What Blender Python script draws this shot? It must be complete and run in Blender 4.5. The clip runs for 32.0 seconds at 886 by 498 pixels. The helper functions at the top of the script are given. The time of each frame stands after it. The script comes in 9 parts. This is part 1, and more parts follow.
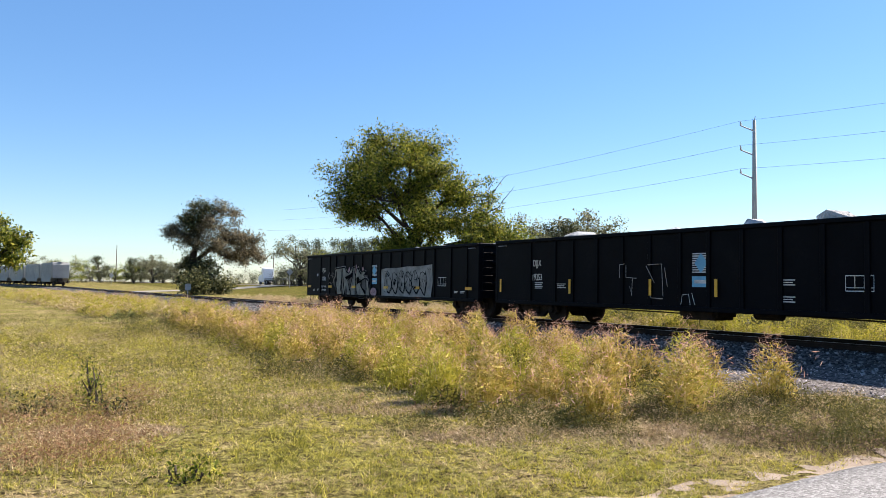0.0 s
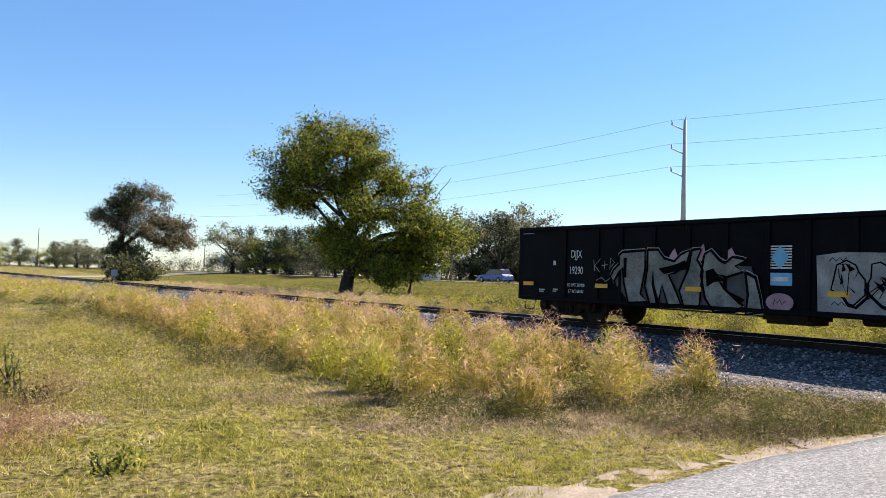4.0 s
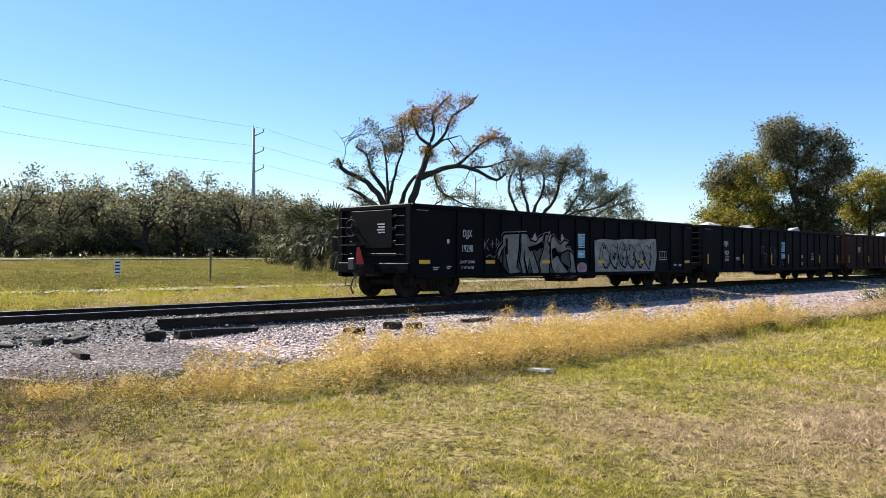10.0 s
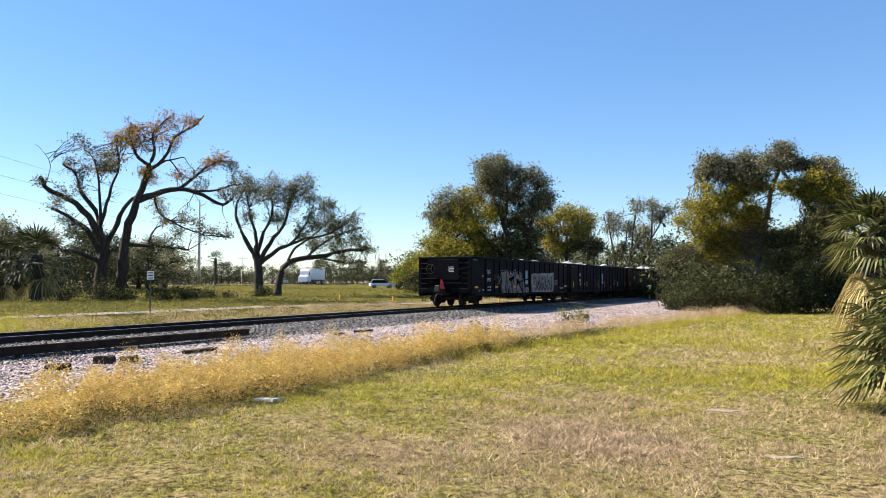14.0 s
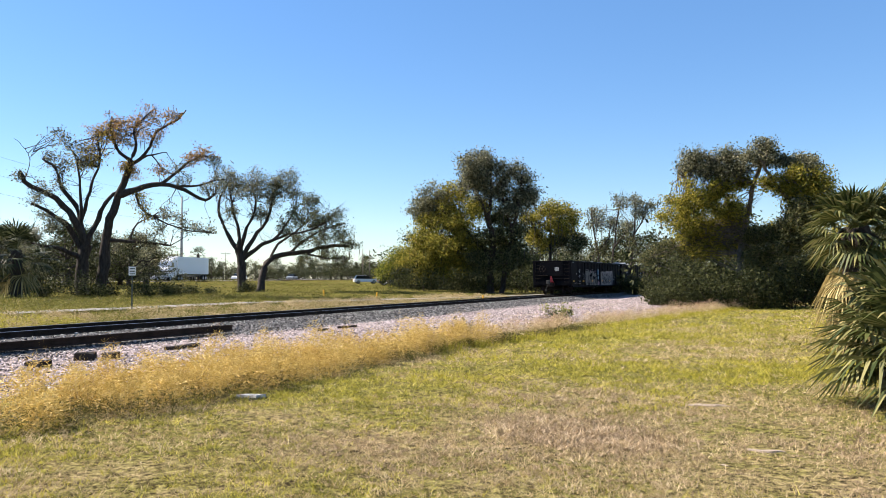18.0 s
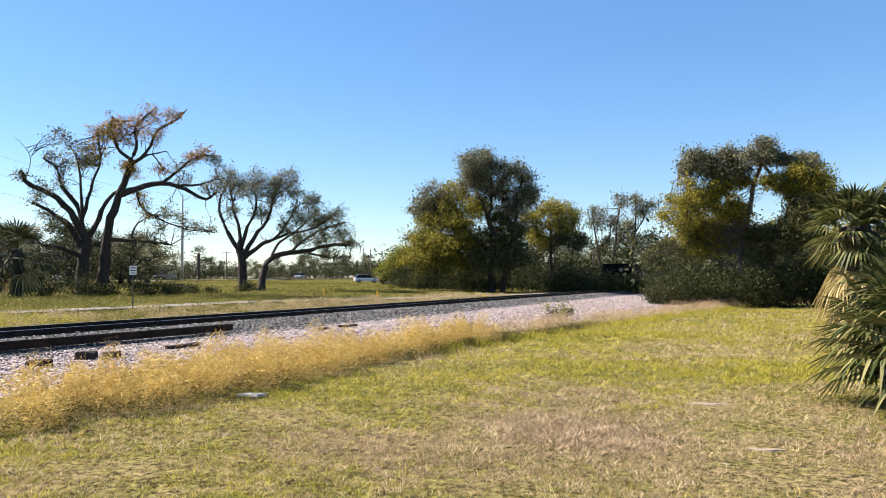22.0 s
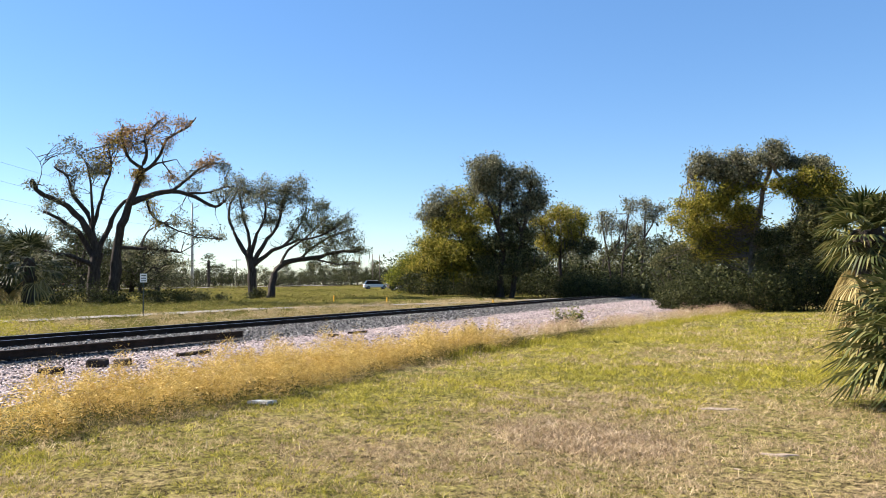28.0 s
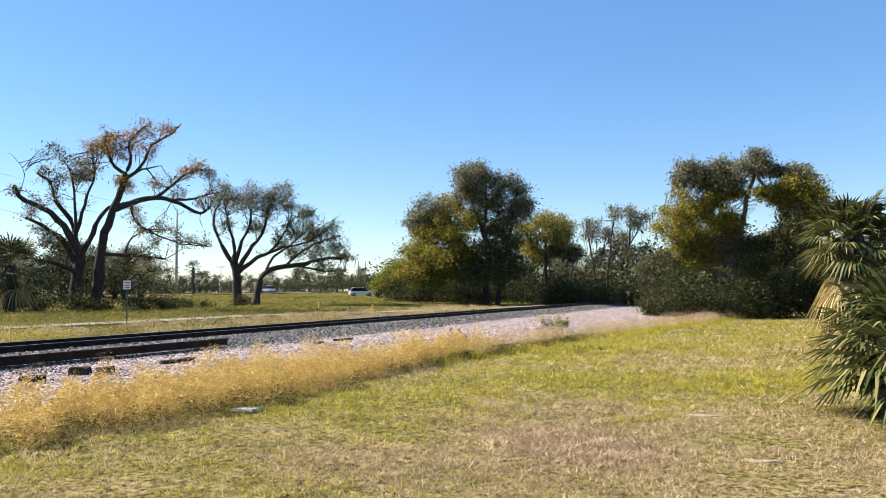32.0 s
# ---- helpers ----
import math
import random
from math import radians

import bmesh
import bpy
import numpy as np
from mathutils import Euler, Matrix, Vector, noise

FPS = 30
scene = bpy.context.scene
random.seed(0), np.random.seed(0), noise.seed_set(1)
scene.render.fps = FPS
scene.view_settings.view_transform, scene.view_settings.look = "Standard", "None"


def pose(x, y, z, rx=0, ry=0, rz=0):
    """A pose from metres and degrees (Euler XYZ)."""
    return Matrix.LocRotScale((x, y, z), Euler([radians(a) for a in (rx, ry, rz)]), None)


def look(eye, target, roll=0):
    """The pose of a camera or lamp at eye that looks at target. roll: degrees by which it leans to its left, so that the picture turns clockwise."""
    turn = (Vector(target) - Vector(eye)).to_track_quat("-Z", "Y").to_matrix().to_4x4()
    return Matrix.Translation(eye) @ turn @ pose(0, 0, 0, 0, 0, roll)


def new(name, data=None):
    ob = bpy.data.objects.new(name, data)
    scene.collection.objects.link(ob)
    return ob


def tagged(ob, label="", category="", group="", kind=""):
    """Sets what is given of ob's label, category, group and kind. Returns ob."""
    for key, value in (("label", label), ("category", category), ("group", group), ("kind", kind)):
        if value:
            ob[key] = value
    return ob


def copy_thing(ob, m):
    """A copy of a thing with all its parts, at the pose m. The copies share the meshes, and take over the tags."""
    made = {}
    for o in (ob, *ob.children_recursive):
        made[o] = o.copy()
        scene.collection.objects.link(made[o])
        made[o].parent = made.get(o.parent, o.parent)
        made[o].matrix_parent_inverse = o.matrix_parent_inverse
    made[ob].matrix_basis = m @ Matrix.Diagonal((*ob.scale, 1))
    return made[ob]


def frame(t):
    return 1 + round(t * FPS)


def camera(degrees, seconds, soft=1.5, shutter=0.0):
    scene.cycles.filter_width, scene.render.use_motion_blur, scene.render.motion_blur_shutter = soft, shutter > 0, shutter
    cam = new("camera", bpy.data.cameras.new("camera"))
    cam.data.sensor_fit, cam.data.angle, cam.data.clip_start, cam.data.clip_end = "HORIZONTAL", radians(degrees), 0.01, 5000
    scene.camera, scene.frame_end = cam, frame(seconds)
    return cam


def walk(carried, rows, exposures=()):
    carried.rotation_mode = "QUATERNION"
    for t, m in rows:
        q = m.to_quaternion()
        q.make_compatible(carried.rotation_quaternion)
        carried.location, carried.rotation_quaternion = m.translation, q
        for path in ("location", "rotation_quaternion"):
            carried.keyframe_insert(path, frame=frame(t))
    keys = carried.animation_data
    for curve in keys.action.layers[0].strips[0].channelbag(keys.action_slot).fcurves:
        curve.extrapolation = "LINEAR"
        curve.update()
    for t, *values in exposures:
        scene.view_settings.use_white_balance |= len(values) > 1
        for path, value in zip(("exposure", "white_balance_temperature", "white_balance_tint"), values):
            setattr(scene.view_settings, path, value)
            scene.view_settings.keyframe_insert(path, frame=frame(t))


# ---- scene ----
cam = camera(58.64, 32.0, 0.8)

PATH = [
    (0, 0, 0, 1.65, 92.688, -0.867, 0.000),
    (0.5, 0, 0, 1.65, 92.579, -1.026, -0.108),
    (1, 0, 0, 1.65, 92.472, -1.065, -0.287),
    (1.5, 0, 0, 1.65, 92.436, -1.189, -0.528),
    (2, 0, 0, 1.65, 92.481, -1.304, -0.865),
    (2.5, 0, 0, 1.65, 92.526, -1.468, -1.292),
    (4.5, 0, 0, 1.65, 91.839, -1.886, -8.232),
    (5, 0, 0, 1.65, 91.459, -1.910, -13.675),
    (5.5, 0, 0, 1.65, 91.130, -1.755, -20.915),
    (6, 0, 0, 1.65, 90.886, -1.527, -29.866),
    (6.5, 0, 0, 1.65, 90.757, -1.284, -40.071),
    (7, 0, 0, 1.65, 90.658, -1.044, -51.536),
    (7.5, 0, 0, 1.65, 90.481, -0.703, -61.487),
    (8, 0, 0, 1.65, 90.339, -0.520, -71.686),
    (8.5, 0, 0, 1.65, 90.106, -0.340, -81.668),
    (9, 0, 0, 1.65, 90.011, -0.260, -91.598),
    (9.5, 0, 0, 1.65, 90.181, -0.228, -101.732),
    (10, 0, 0, 1.65, 90.495, -0.072, -109.422),
    (10.5, 0, 0, 1.65, 90.899, -0.128, -116.039),
    (11, 0, 0, 1.65, 91.236, -0.076, -120.819),
    (11.5, 0, 0, 1.65, 91.505, -0.054, -123.957),
    (12, 0, 0, 1.65, 91.740, -0.059, -126.065),
    (12.5, 0, 0, 1.65, 91.976, -0.054, -127.231),
    (13, 0, 0, 1.65, 92.203, 0.021, -128.027),
    (13.5, 0, 0, 1.65, 92.346, 0.148, -128.566),
    (14, 0, 0, 1.65, 92.422, 0.220, -128.933),
    (14.5, 0, 0, 1.65, 92.454, 0.228, -129.212),
    (15, 0, 0, 1.65, 92.500, 0.207, -129.411),
    (15.5, 0, 0, 1.65, 92.504, 0.216, -129.621),
    (17.5, 0, 0, 1.65, 92.129, 0.304, -130.140),
    (18, 0, 0, 1.65, 92.100, 0.266, -130.095),
    (18.5, 0, 0, 1.65, 92.075, 0.326, -130.063),
    (19, 0, 0, 1.65, 92.033, 0.386, -130.065),
    (19.5, 0, 0, 1.65, 92.008, 0.381, -130.105),
    (20, 0, 0, 1.65, 91.982, 0.418, -130.128),
    (20.5, 0, 0, 1.65, 91.958, 0.403, -130.140),
    (21, 0, 0, 1.65, 91.941, 0.339, -130.151),
    (21.5, 0, 0, 1.65, 91.959, 0.296, -130.105),
    (22, 0, 0, 1.65, 92.026, 0.301, -130.046),
    (22.5, 0, 0, 1.65, 92.134, 0.393, -129.918),
    (23, 0, 0, 1.65, 92.222, 0.501, -129.776),
    (23.5, 0, 0, 1.65, 92.275, 0.596, -129.608),
    (24, 0, 0, 1.65, 92.291, 0.608, -129.491),
    (24.5, 0, 0, 1.65, 92.339, 0.568, -129.430),
    (25, 0, 0, 1.65, 92.402, 0.558, -129.377),
    (25.5, 0, 0, 1.65, 92.429, 0.621, -129.330),
    (27.5, 0, 0, 1.65, 92.347, 0.613, -129.260),
    (28, 0, 0, 1.65, 92.462, 0.646, -129.375),
    (28.5, 0, 0, 1.65, 92.607, 0.696, -129.536),
    (29, 0, 0, 1.65, 92.723, 0.700, -129.691),
    (29.5, 0, 0, 1.65, 92.778, 0.689, -129.860),
    (30, 0, 0, 1.65, 92.754, 0.674, -129.961),
    (30.5, 0, 0, 1.65, 92.712, 0.674, -130.070),
    (31, 0, 0, 1.65, 92.735, 0.645, -130.212),
    (31.5, 0, 0, 1.65, 92.824, 0.650, -130.328),
    (32, 0, 0, 1.65, 92.960, 0.628, -130.403),
]
walk(cam, [(t, pose(*p)) for t, *p in PATH])

# ---- light ----
SUN_AZ, SUN_EL = 58.0, 39.8        # clockwise from +y, above the horizon
world = bpy.data.worlds.new("sky")
scene.world = world
world.use_nodes = True
_n, _l = world.node_tree.nodes, world.node_tree.links
_sky = _n.new("ShaderNodeTexSky")
_sky.sky_type, _sky.sun_disc = "NISHITA", False
_sky.sun_elevation, _sky.sun_rotation = radians(SUN_EL), radians(SUN_AZ)
_sky.air_density, _sky.dust_density, _sky.ozone_density, _sky.altitude = 1.0, 0.12, 2.6, 10
_hs = _n.new("ShaderNodeHueSaturation")
_hs.inputs["Saturation"].default_value, _hs.inputs["Hue"].default_value = 1.28, 0.507
_l.new(_sky.outputs[0], _hs.inputs["Color"])
_mx = _n.new("ShaderNodeMix")
_mx.data_type = "RGBA"
_mx.inputs[0].default_value, _mx.inputs[7].default_value = 0.27, (1.85, 3.3, 5.7, 1)      # clear even blue
_l.new(_hs.outputs[0], _mx.inputs[6])
_l.new(_mx.outputs[2], _n["Background"].inputs[0])
_n["Background"].inputs[1].default_value = 0.061
sun = new("sun", bpy.data.lights.new("sun", "SUN"))
sun.data.energy, sun.data.angle, sun.data.color = 5.0, radians(0.55), (1.0, 0.90, 0.80)
_a, _e = radians(SUN_AZ), radians(SUN_EL)
sun.matrix_world = look((math.sin(_a) * math.cos(_e) * 50, math.cos(_a) * math.cos(_e) * 50, math.sin(_e) * 50), (0, 0, 0))
scene.view_settings.exposure = 1.57


# ---- materials ----
def mat(name, base, rough=0.8, metal=0.0, spec=0.5):
    m = bpy.data.materials.new(name)
    m.use_nodes = True
    p = m.node_tree.nodes["Principled BSDF"]
    p.inputs["Base Color"].default_value = (*base, 1)
    p.inputs["Roughness"].default_value = rough
    p.inputs["Metallic"].default_value = metal
    p.inputs["Specular IOR Level"].default_value = spec
    return m


def mottled(name, stops, scale=4.0, fine=60.0, rough=0.85, metal=0.0, bump=0.3, fine_amount=0.35, stretch=(1, 1, 1), detail=6.0, bump_dist=0.01, spec=0.4, random=0.0, coords="Object"):
    """Two scales of noise through a colour ramp, with relief. stops: (position, colour)."""
    m = mat(name, stops[0][1], rough, metal, spec)
    n, l = m.node_tree.nodes, m.node_tree.links
    p = n["Principled BSDF"]
    tc, mp = n.new("ShaderNodeTexCoord"), n.new("ShaderNodeMapping")
    mp.inputs["Scale"].default_value = stretch
    l.new(tc.outputs[coords], mp.inputs[0])
    big, small = n.new("ShaderNodeTexNoise"), n.new("ShaderNodeTexNoise")
    big.inputs["Scale"].default_value, big.inputs["Detail"].default_value = scale, detail
    small.inputs["Scale"].default_value, small.inputs["Detail"].default_value = fine, 6.0
    l.new(mp.outputs[0], big.inputs["Vector"]), l.new(mp.outputs[0], small.inputs["Vector"])
    mix = n.new("ShaderNodeMix")
    mix.data_type = "FLOAT"
    mix.inputs[0].default_value = fine_amount
    l.new(big.outputs[0], mix.inputs[2]), l.new(small.outputs[0], mix.inputs[3])
    out = mix.outputs[0]
    if random:
        info, ad = n.new("ShaderNodeObjectInfo"), n.new("ShaderNodeMath")
        ad.operation, ad.inputs[1].default_value = "MULTIPLY_ADD", random
        l.new(info.outputs["Random"], ad.inputs[0]), l.new(out, ad.inputs[2])
        out = ad.outputs[0]
    ramp = n.new("ShaderNodeValToRGB")
    els = ramp.color_ramp.elements
    while len(els) < len(stops):
        els.new(0.5)
    for e, (at, c) in zip(els, stops):
        e.position, e.color = at, (*c, 1)
    l.new(out, ramp.inputs[0]), l.new(ramp.outputs[0], p.inputs["Base Color"])
    if bump:
        b = n.new("ShaderNodeBump")
        b.inputs["Strength"].default_value, b.inputs["Distance"].default_value = bump, bump_dist
        l.new(small.outputs[0], b.inputs["Height"]), l.new(b.outputs[0], p.inputs["Normal"])
    return m


def leafy(name, stops, sheer=0.35, rough=0.55, patch=0.0):
    """Thin leaves or blades: colour varies from leaf to leaf, and some light passes through."""
    m = mat(name, stops[0][1], 0.7 if rough > 0.5 else rough, 0, 0.14)
    n, l = m.node_tree.nodes, m.node_tree.links
    p = n["Principled BSDF"]
    geo, ramp = n.new("ShaderNodeNewGeometry"), n.new("ShaderNodeValToRGB")
    els = ramp.color_ramp.elements
    while len(els) < len(stops):
        els.new(0.5)
    for e, (at, c) in zip(els, stops):
        e.position, e.color = at, (*c, 1)
    tone = geo.outputs["Random Per Island"]
    if patch:
        spot, mp, mx = n.new("ShaderNodeTexNoise"), n.new("ShaderNodeMapRange"), n.new("ShaderNodeMix")
        spot.inputs["Scale"].default_value, spot.inputs["Detail"].default_value, spot.inputs["Roughness"].default_value = patch, 5.0, 0.65
        mp.inputs[1].default_value, mp.inputs[2].default_value = 0.33, 0.67
        mx.data_type, mx.inputs[0].default_value = "FLOAT", 0.36
        l.new(geo.outputs["Position"], spot.inputs["Vector"]), l.new(spot.outputs[0], mp.inputs[0])
        l.new(tone, mx.inputs[2]), l.new(mp.outputs[0], mx.inputs[3])
        tone = mx.outputs[0]
    l.new(tone, ramp.inputs[0])
    l.new(ramp.outputs[0], p.inputs["Base Color"])
    tr, mx = n.new("ShaderNodeBsdfTranslucent"), n.new("ShaderNodeMixShader")
    mx.inputs[0].default_value = sheer
    l.new(ramp.outputs[0], tr.inputs[0])
    l.new(p.outputs[0], mx.inputs[1]), l.new(tr.outputs[0], mx.inputs[2])
    l.new(mx.outputs[0], n["Material Output"].inputs[0])
    return m


def stony(name, stops):
    """Stones whose grey changes from one to the next."""
    m = mat(name, stops[0][1], 0.85, 0, 0.3)
    n, l = m.node_tree.nodes, m.node_tree.links
    geo, ramp = n.new("ShaderNodeNewGeometry"), n.new("ShaderNodeValToRGB")
    els = ramp.color_ramp.elements
    while len(els) < len(stops):
        els.new(0.5)
    for e, (at, c) in zip(els, stops):
        e.position, e.color = at, (*c, 1)
    l.new(geo.outputs["Random Per Island"], ramp.inputs[0])
    l.new(ramp.outputs[0], n["Principled BSDF"].inputs["Base Color"])
    return m


def pebbled(name, stops, scale, patch=0.5, rough=0.85, bump=1.0, dist=0.02, fine=120.0, spread=0.25):
    """Packed grains: each cell has its own tone, larger stains lie over them, and the cells stand out."""
    m = mat(name, stops[0][1], rough, 0, 0.08)
    n, l = m.node_tree.nodes, m.node_tree.links
    p = n["Principled BSDF"]
    tc = n.new("ShaderNodeTexCoord")
    cell, big, grain = n.new("ShaderNodeTexVoronoi"), n.new("ShaderNodeTexNoise"), n.new("ShaderNodeTexNoise")
    cell.inputs["Scale"].default_value = scale
    big.inputs["Scale"].default_value, big.inputs["Detail"].default_value = patch, 6.0
    grain.inputs["Scale"].default_value, grain.inputs["Detail"].default_value = fine, 4.0
    for q in (cell, big, grain):
        l.new(tc.outputs["Object"], q.inputs["Vector"])
    sep = n.new("ShaderNodeSeparateColor")
    l.new(cell.outputs["Color"], sep.inputs[0])
    mix, mix2 = n.new("ShaderNodeMix"), n.new("ShaderNodeMix")
    mix.data_type = mix2.data_type = "FLOAT"
    mix.inputs[0].default_value, mix2.inputs[0].default_value = spread, 0.25
    l.new(sep.outputs[0], mix.inputs[2]), l.new(big.outputs[0], mix.inputs[3])
    l.new(mix.outputs[0], mix2.inputs[2]), l.new(grain.outputs[0], mix2.inputs[3])
    ramp = n.new("ShaderNodeValToRGB")
    els = ramp.color_ramp.elements
    while len(els) < len(stops):
        els.new(0.5)
    for e, (at, c) in zip(els, stops):
        e.position, e.color = at, (*c, 1)
    l.new(mix2.outputs[0], ramp.inputs[0]), l.new(ramp.outputs[0], p.inputs["Base Color"])
    b = n.new("ShaderNodeBump")
    b.invert = True
    b.inputs["Strength"].default_value, b.inputs["Distance"].default_value = bump, dist
    l.new(cell.outputs["Distance"], b.inputs["Height"]), l.new(b.outputs[0], p.inputs["Normal"])
    return m


def turf(name, green, straw, soil):
    """Short lawn: green and dry patches, fine flecks of both over dark soil."""
    m = mat(name, green, 0.95, 0, 0.0)
    n, l = m.node_tree.nodes, m.node_tree.links
    p = n["Principled BSDF"]
    tc = n.new("ShaderNodeTexCoord")

    def field(scale, detail, rough, lo, hi):
        q, r = n.new("ShaderNodeTexNoise"), n.new("ShaderNodeMapRange")
        q.inputs["Scale"].default_value, q.inputs["Detail"].default_value, q.inputs["Roughness"].default_value = scale, detail, rough
        r.inputs[1].default_value, r.inputs[2].default_value = lo, hi
        l.new(tc.outputs["Object"], q.inputs["Vector"]), l.new(q.outputs[0], r.inputs[0])
        return q.outputs[0], r.outputs[0]

    def blend(f, a, b):
        q = n.new("ShaderNodeMix")
        q.data_type = "RGBA"
        l.new(f, q.inputs[0])
        for i, c in ((6, a), (7, b)):
            if isinstance(c, tuple):
                q.inputs[i].default_value = (*c, 1)
            else:
                l.new(c, q.inputs[i])
        return q.outputs[2]

    _, patch = field(0.42, 9.0, 0.72, 0.47, 0.62)
    _, fleck = field(9.0, 9.0, 0.8, 0.42, 0.66)
    raw, dark = field(13.0, 9.0, 0.8, 0.42, 0.63)
    tone = blend(patch, green, straw)
    tone = blend(fleck, tone, tuple(0.9 * a + 0.5 * b for a, b in zip(green, straw)))
    # the field beyond the line is greener
    ax, fr = n.new("ShaderNodeVectorMath"), n.new("ShaderNodeMapRange")
    ax.operation, ax.inputs[1].default_value = "DOT_PRODUCT", (1.0, 0.5, 0.0)
    fr.inputs[1].default_value, fr.inputs[2].default_value = 22.5, 25.5
    l.new(tc.outputs["Object"], ax.inputs[0]), l.new(ax.outputs["Value"], fr.inputs[0])
    tone = blend(fr.outputs[0], tone, blend(patch, (0.15, 0.153, 0.03), (0.25, 0.205, 0.065)))
    l.new(blend(dark, soil, tone), p.inputs["Base Color"])
    b = n.new("ShaderNodeBump")
    b.inputs["Strength"].default_value, b.inputs["Distance"].default_value = 1.0, 0.035
    l.new(raw, b.inputs["Height"]), l.new(b.outputs[0], p.inputs["Normal"])
    return m


GRASS = turf("lawn_soil", (0.215, 0.21, 0.042), (0.46, 0.345, 0.20), (0.035, 0.027, 0.014))
BALLAST = pebbled("ballast_bed", [(0.2, (0.015, 0.015, 0.015)), (0.5, (0.066, 0.063, 0.06)), (0.8, (0.21, 0.2, 0.19))], 17, dist=0.05)
ASPHALT = pebbled("asphalt", [(0.15, (0.10, 0.095, 0.091)), (0.45, (0.18, 0.173, 0.168)), (0.62, (0.24, 0.232, 0.227)), (0.85, (0.38, 0.367, 0.358))], 52, 0.6, dist=0.008, bump=0.8, spread=0.36)
STEEL = mottled("rail_steel", [(0.3, (0.012, 0.008, 0.006)), (0.7, (0.045, 0.03, 0.022))], 3, 40, rough=0.7, spec=0.1)
SHINY = mat("rail_head", (0.35, 0.34, 0.33), 0.35, 1.0)
TIE = mottled("tie_wood", [(0.3, (0.008, 0.0065, 0.0055)), (0.7, (0.04, 0.032, 0.026))], 2, 30, stretch=(1, 6, 6), random=0.2, spec=0.1, bump=0.9)
TRAIN = mottled("train_paint", [(0.3, (0.0014, 0.0016, 0.0026)), (0.55, (0.003, 0.0034, 0.0052)), (0.75, (0.008, 0.007, 0.0075))], 1.2, 18, rough=0.55, bump=0.15, spec=0.05)
BROWN = mottled("train_brown", [(0.3, (0.015, 0.006, 0.005)), (0.7, (0.034, 0.012, 0.009))], 1.2, 18, rough=0.6, bump=0.15, spec=0.06)
IRON = mottled("truck_iron", [(0.3, (0.010, 0.008, 0.007)), (0.7, (0.045, 0.034, 0.028))], 4, 40, rough=0.75, spec=0.1)
POLE_WOOD = mottled("pole_wood", [(0.3, (0.06, 0.045, 0.035)), (0.7, (0.15, 0.115, 0.09))], 3, 30, stretch=(4, 4, 0.3))
CONCRETE = mottled("concrete", [(0.3, (0.30, 0.29, 0.27)), (0.7, (0.42, 0.41, 0.38))], 1.5, 40)
BARK = mottled("bark", [(0.3, (0.018, 0.014, 0.011)), (0.7, (0.075, 0.06, 0.05))], 4, 25, stretch=(2, 2, 0.5), bump=0.8, bump_dist=0.03, spec=0.15)
LEAF = leafy("leaf_green", [(0.0, (0.03, 0.05, 0.008)), (0.5, (0.125, 0.15, 0.016)), (1.0, (0.37, 0.34, 0.05))], 0.36)
# dark foliage; in the stands also painted shade of the lower crown
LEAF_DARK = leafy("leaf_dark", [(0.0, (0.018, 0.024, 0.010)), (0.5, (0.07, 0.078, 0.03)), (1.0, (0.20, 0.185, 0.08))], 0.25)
LEAF_GREY = leafy("leaf_grey", [(0.0, (0.03, 0.034, 0.02)), (0.5, (0.13, 0.13, 0.07)), (1.0, (0.31, 0.29, 0.18))], 0.32)
FIELD_BLADE = leafy("field_blade", [(0.0, (0.04, 0.045, 0.010)), (0.4, (0.12, 0.118, 0.022)), (0.75, (0.22, 0.195, 0.045)), (1.0, (0.38, 0.31, 0.11))], 0.3, patch=0.6)
LEAF_RUST = leafy("leaf_rust", [(0.0, (0.10, 0.07, 0.03)), (0.5, (0.27, 0.15, 0.05)), (1.0, (0.42, 0.25, 0.09))], 0.4)
LEAF_OCHRE = leafy("leaf_ochre", [(0.0, (0.08, 0.065, 0.012)), (0.5, (0.24, 0.17, 0.03)), (1.0, (0.42, 0.30, 0.07))], 0.4)
LEAF_BROWN = leafy("leaf_brown", [(0.0, (0.045, 0.038, 0.022)), (0.5, (0.15, 0.125, 0.075)), (1.0, (0.30, 0.25, 0.16))], 0.3)
BARK_PALE = mottled("pale_bark", [(0.3, (0.05, 0.043, 0.036)), (0.5, (0.11, 0.095, 0.08)), (0.7, (0.22, 0.195, 0.165))], 5, 30, stretch=(2, 2, 0.5), bump=0.9, bump_dist=0.03, spec=0.15)
LEAF_YELLOW = leafy("leaf_olive", [(0.0, (0.06, 0.068, 0.010)), (0.5, (0.21, 0.195, 0.028)), (1.0, (0.42, 0.34, 0.06))], 0.42)
LEAF_WOOD = leafy("leaf_wood", [(0.0, (0.03, 0.034, 0.018)), (0.5, (0.12, 0.122, 0.062)), (1.0, (0.30, 0.28, 0.16))], 0.42)
# leaf green darkened on purpose: the shade inside bushes is in its colour
LEAF_SHADED = leafy("leaf_shaded", [(0.0, (0.010, 0.015, 0.005)), (0.5, (0.032, 0.040, 0.012)), (1.0, (0.10, 0.10, 0.035))], 0.2)


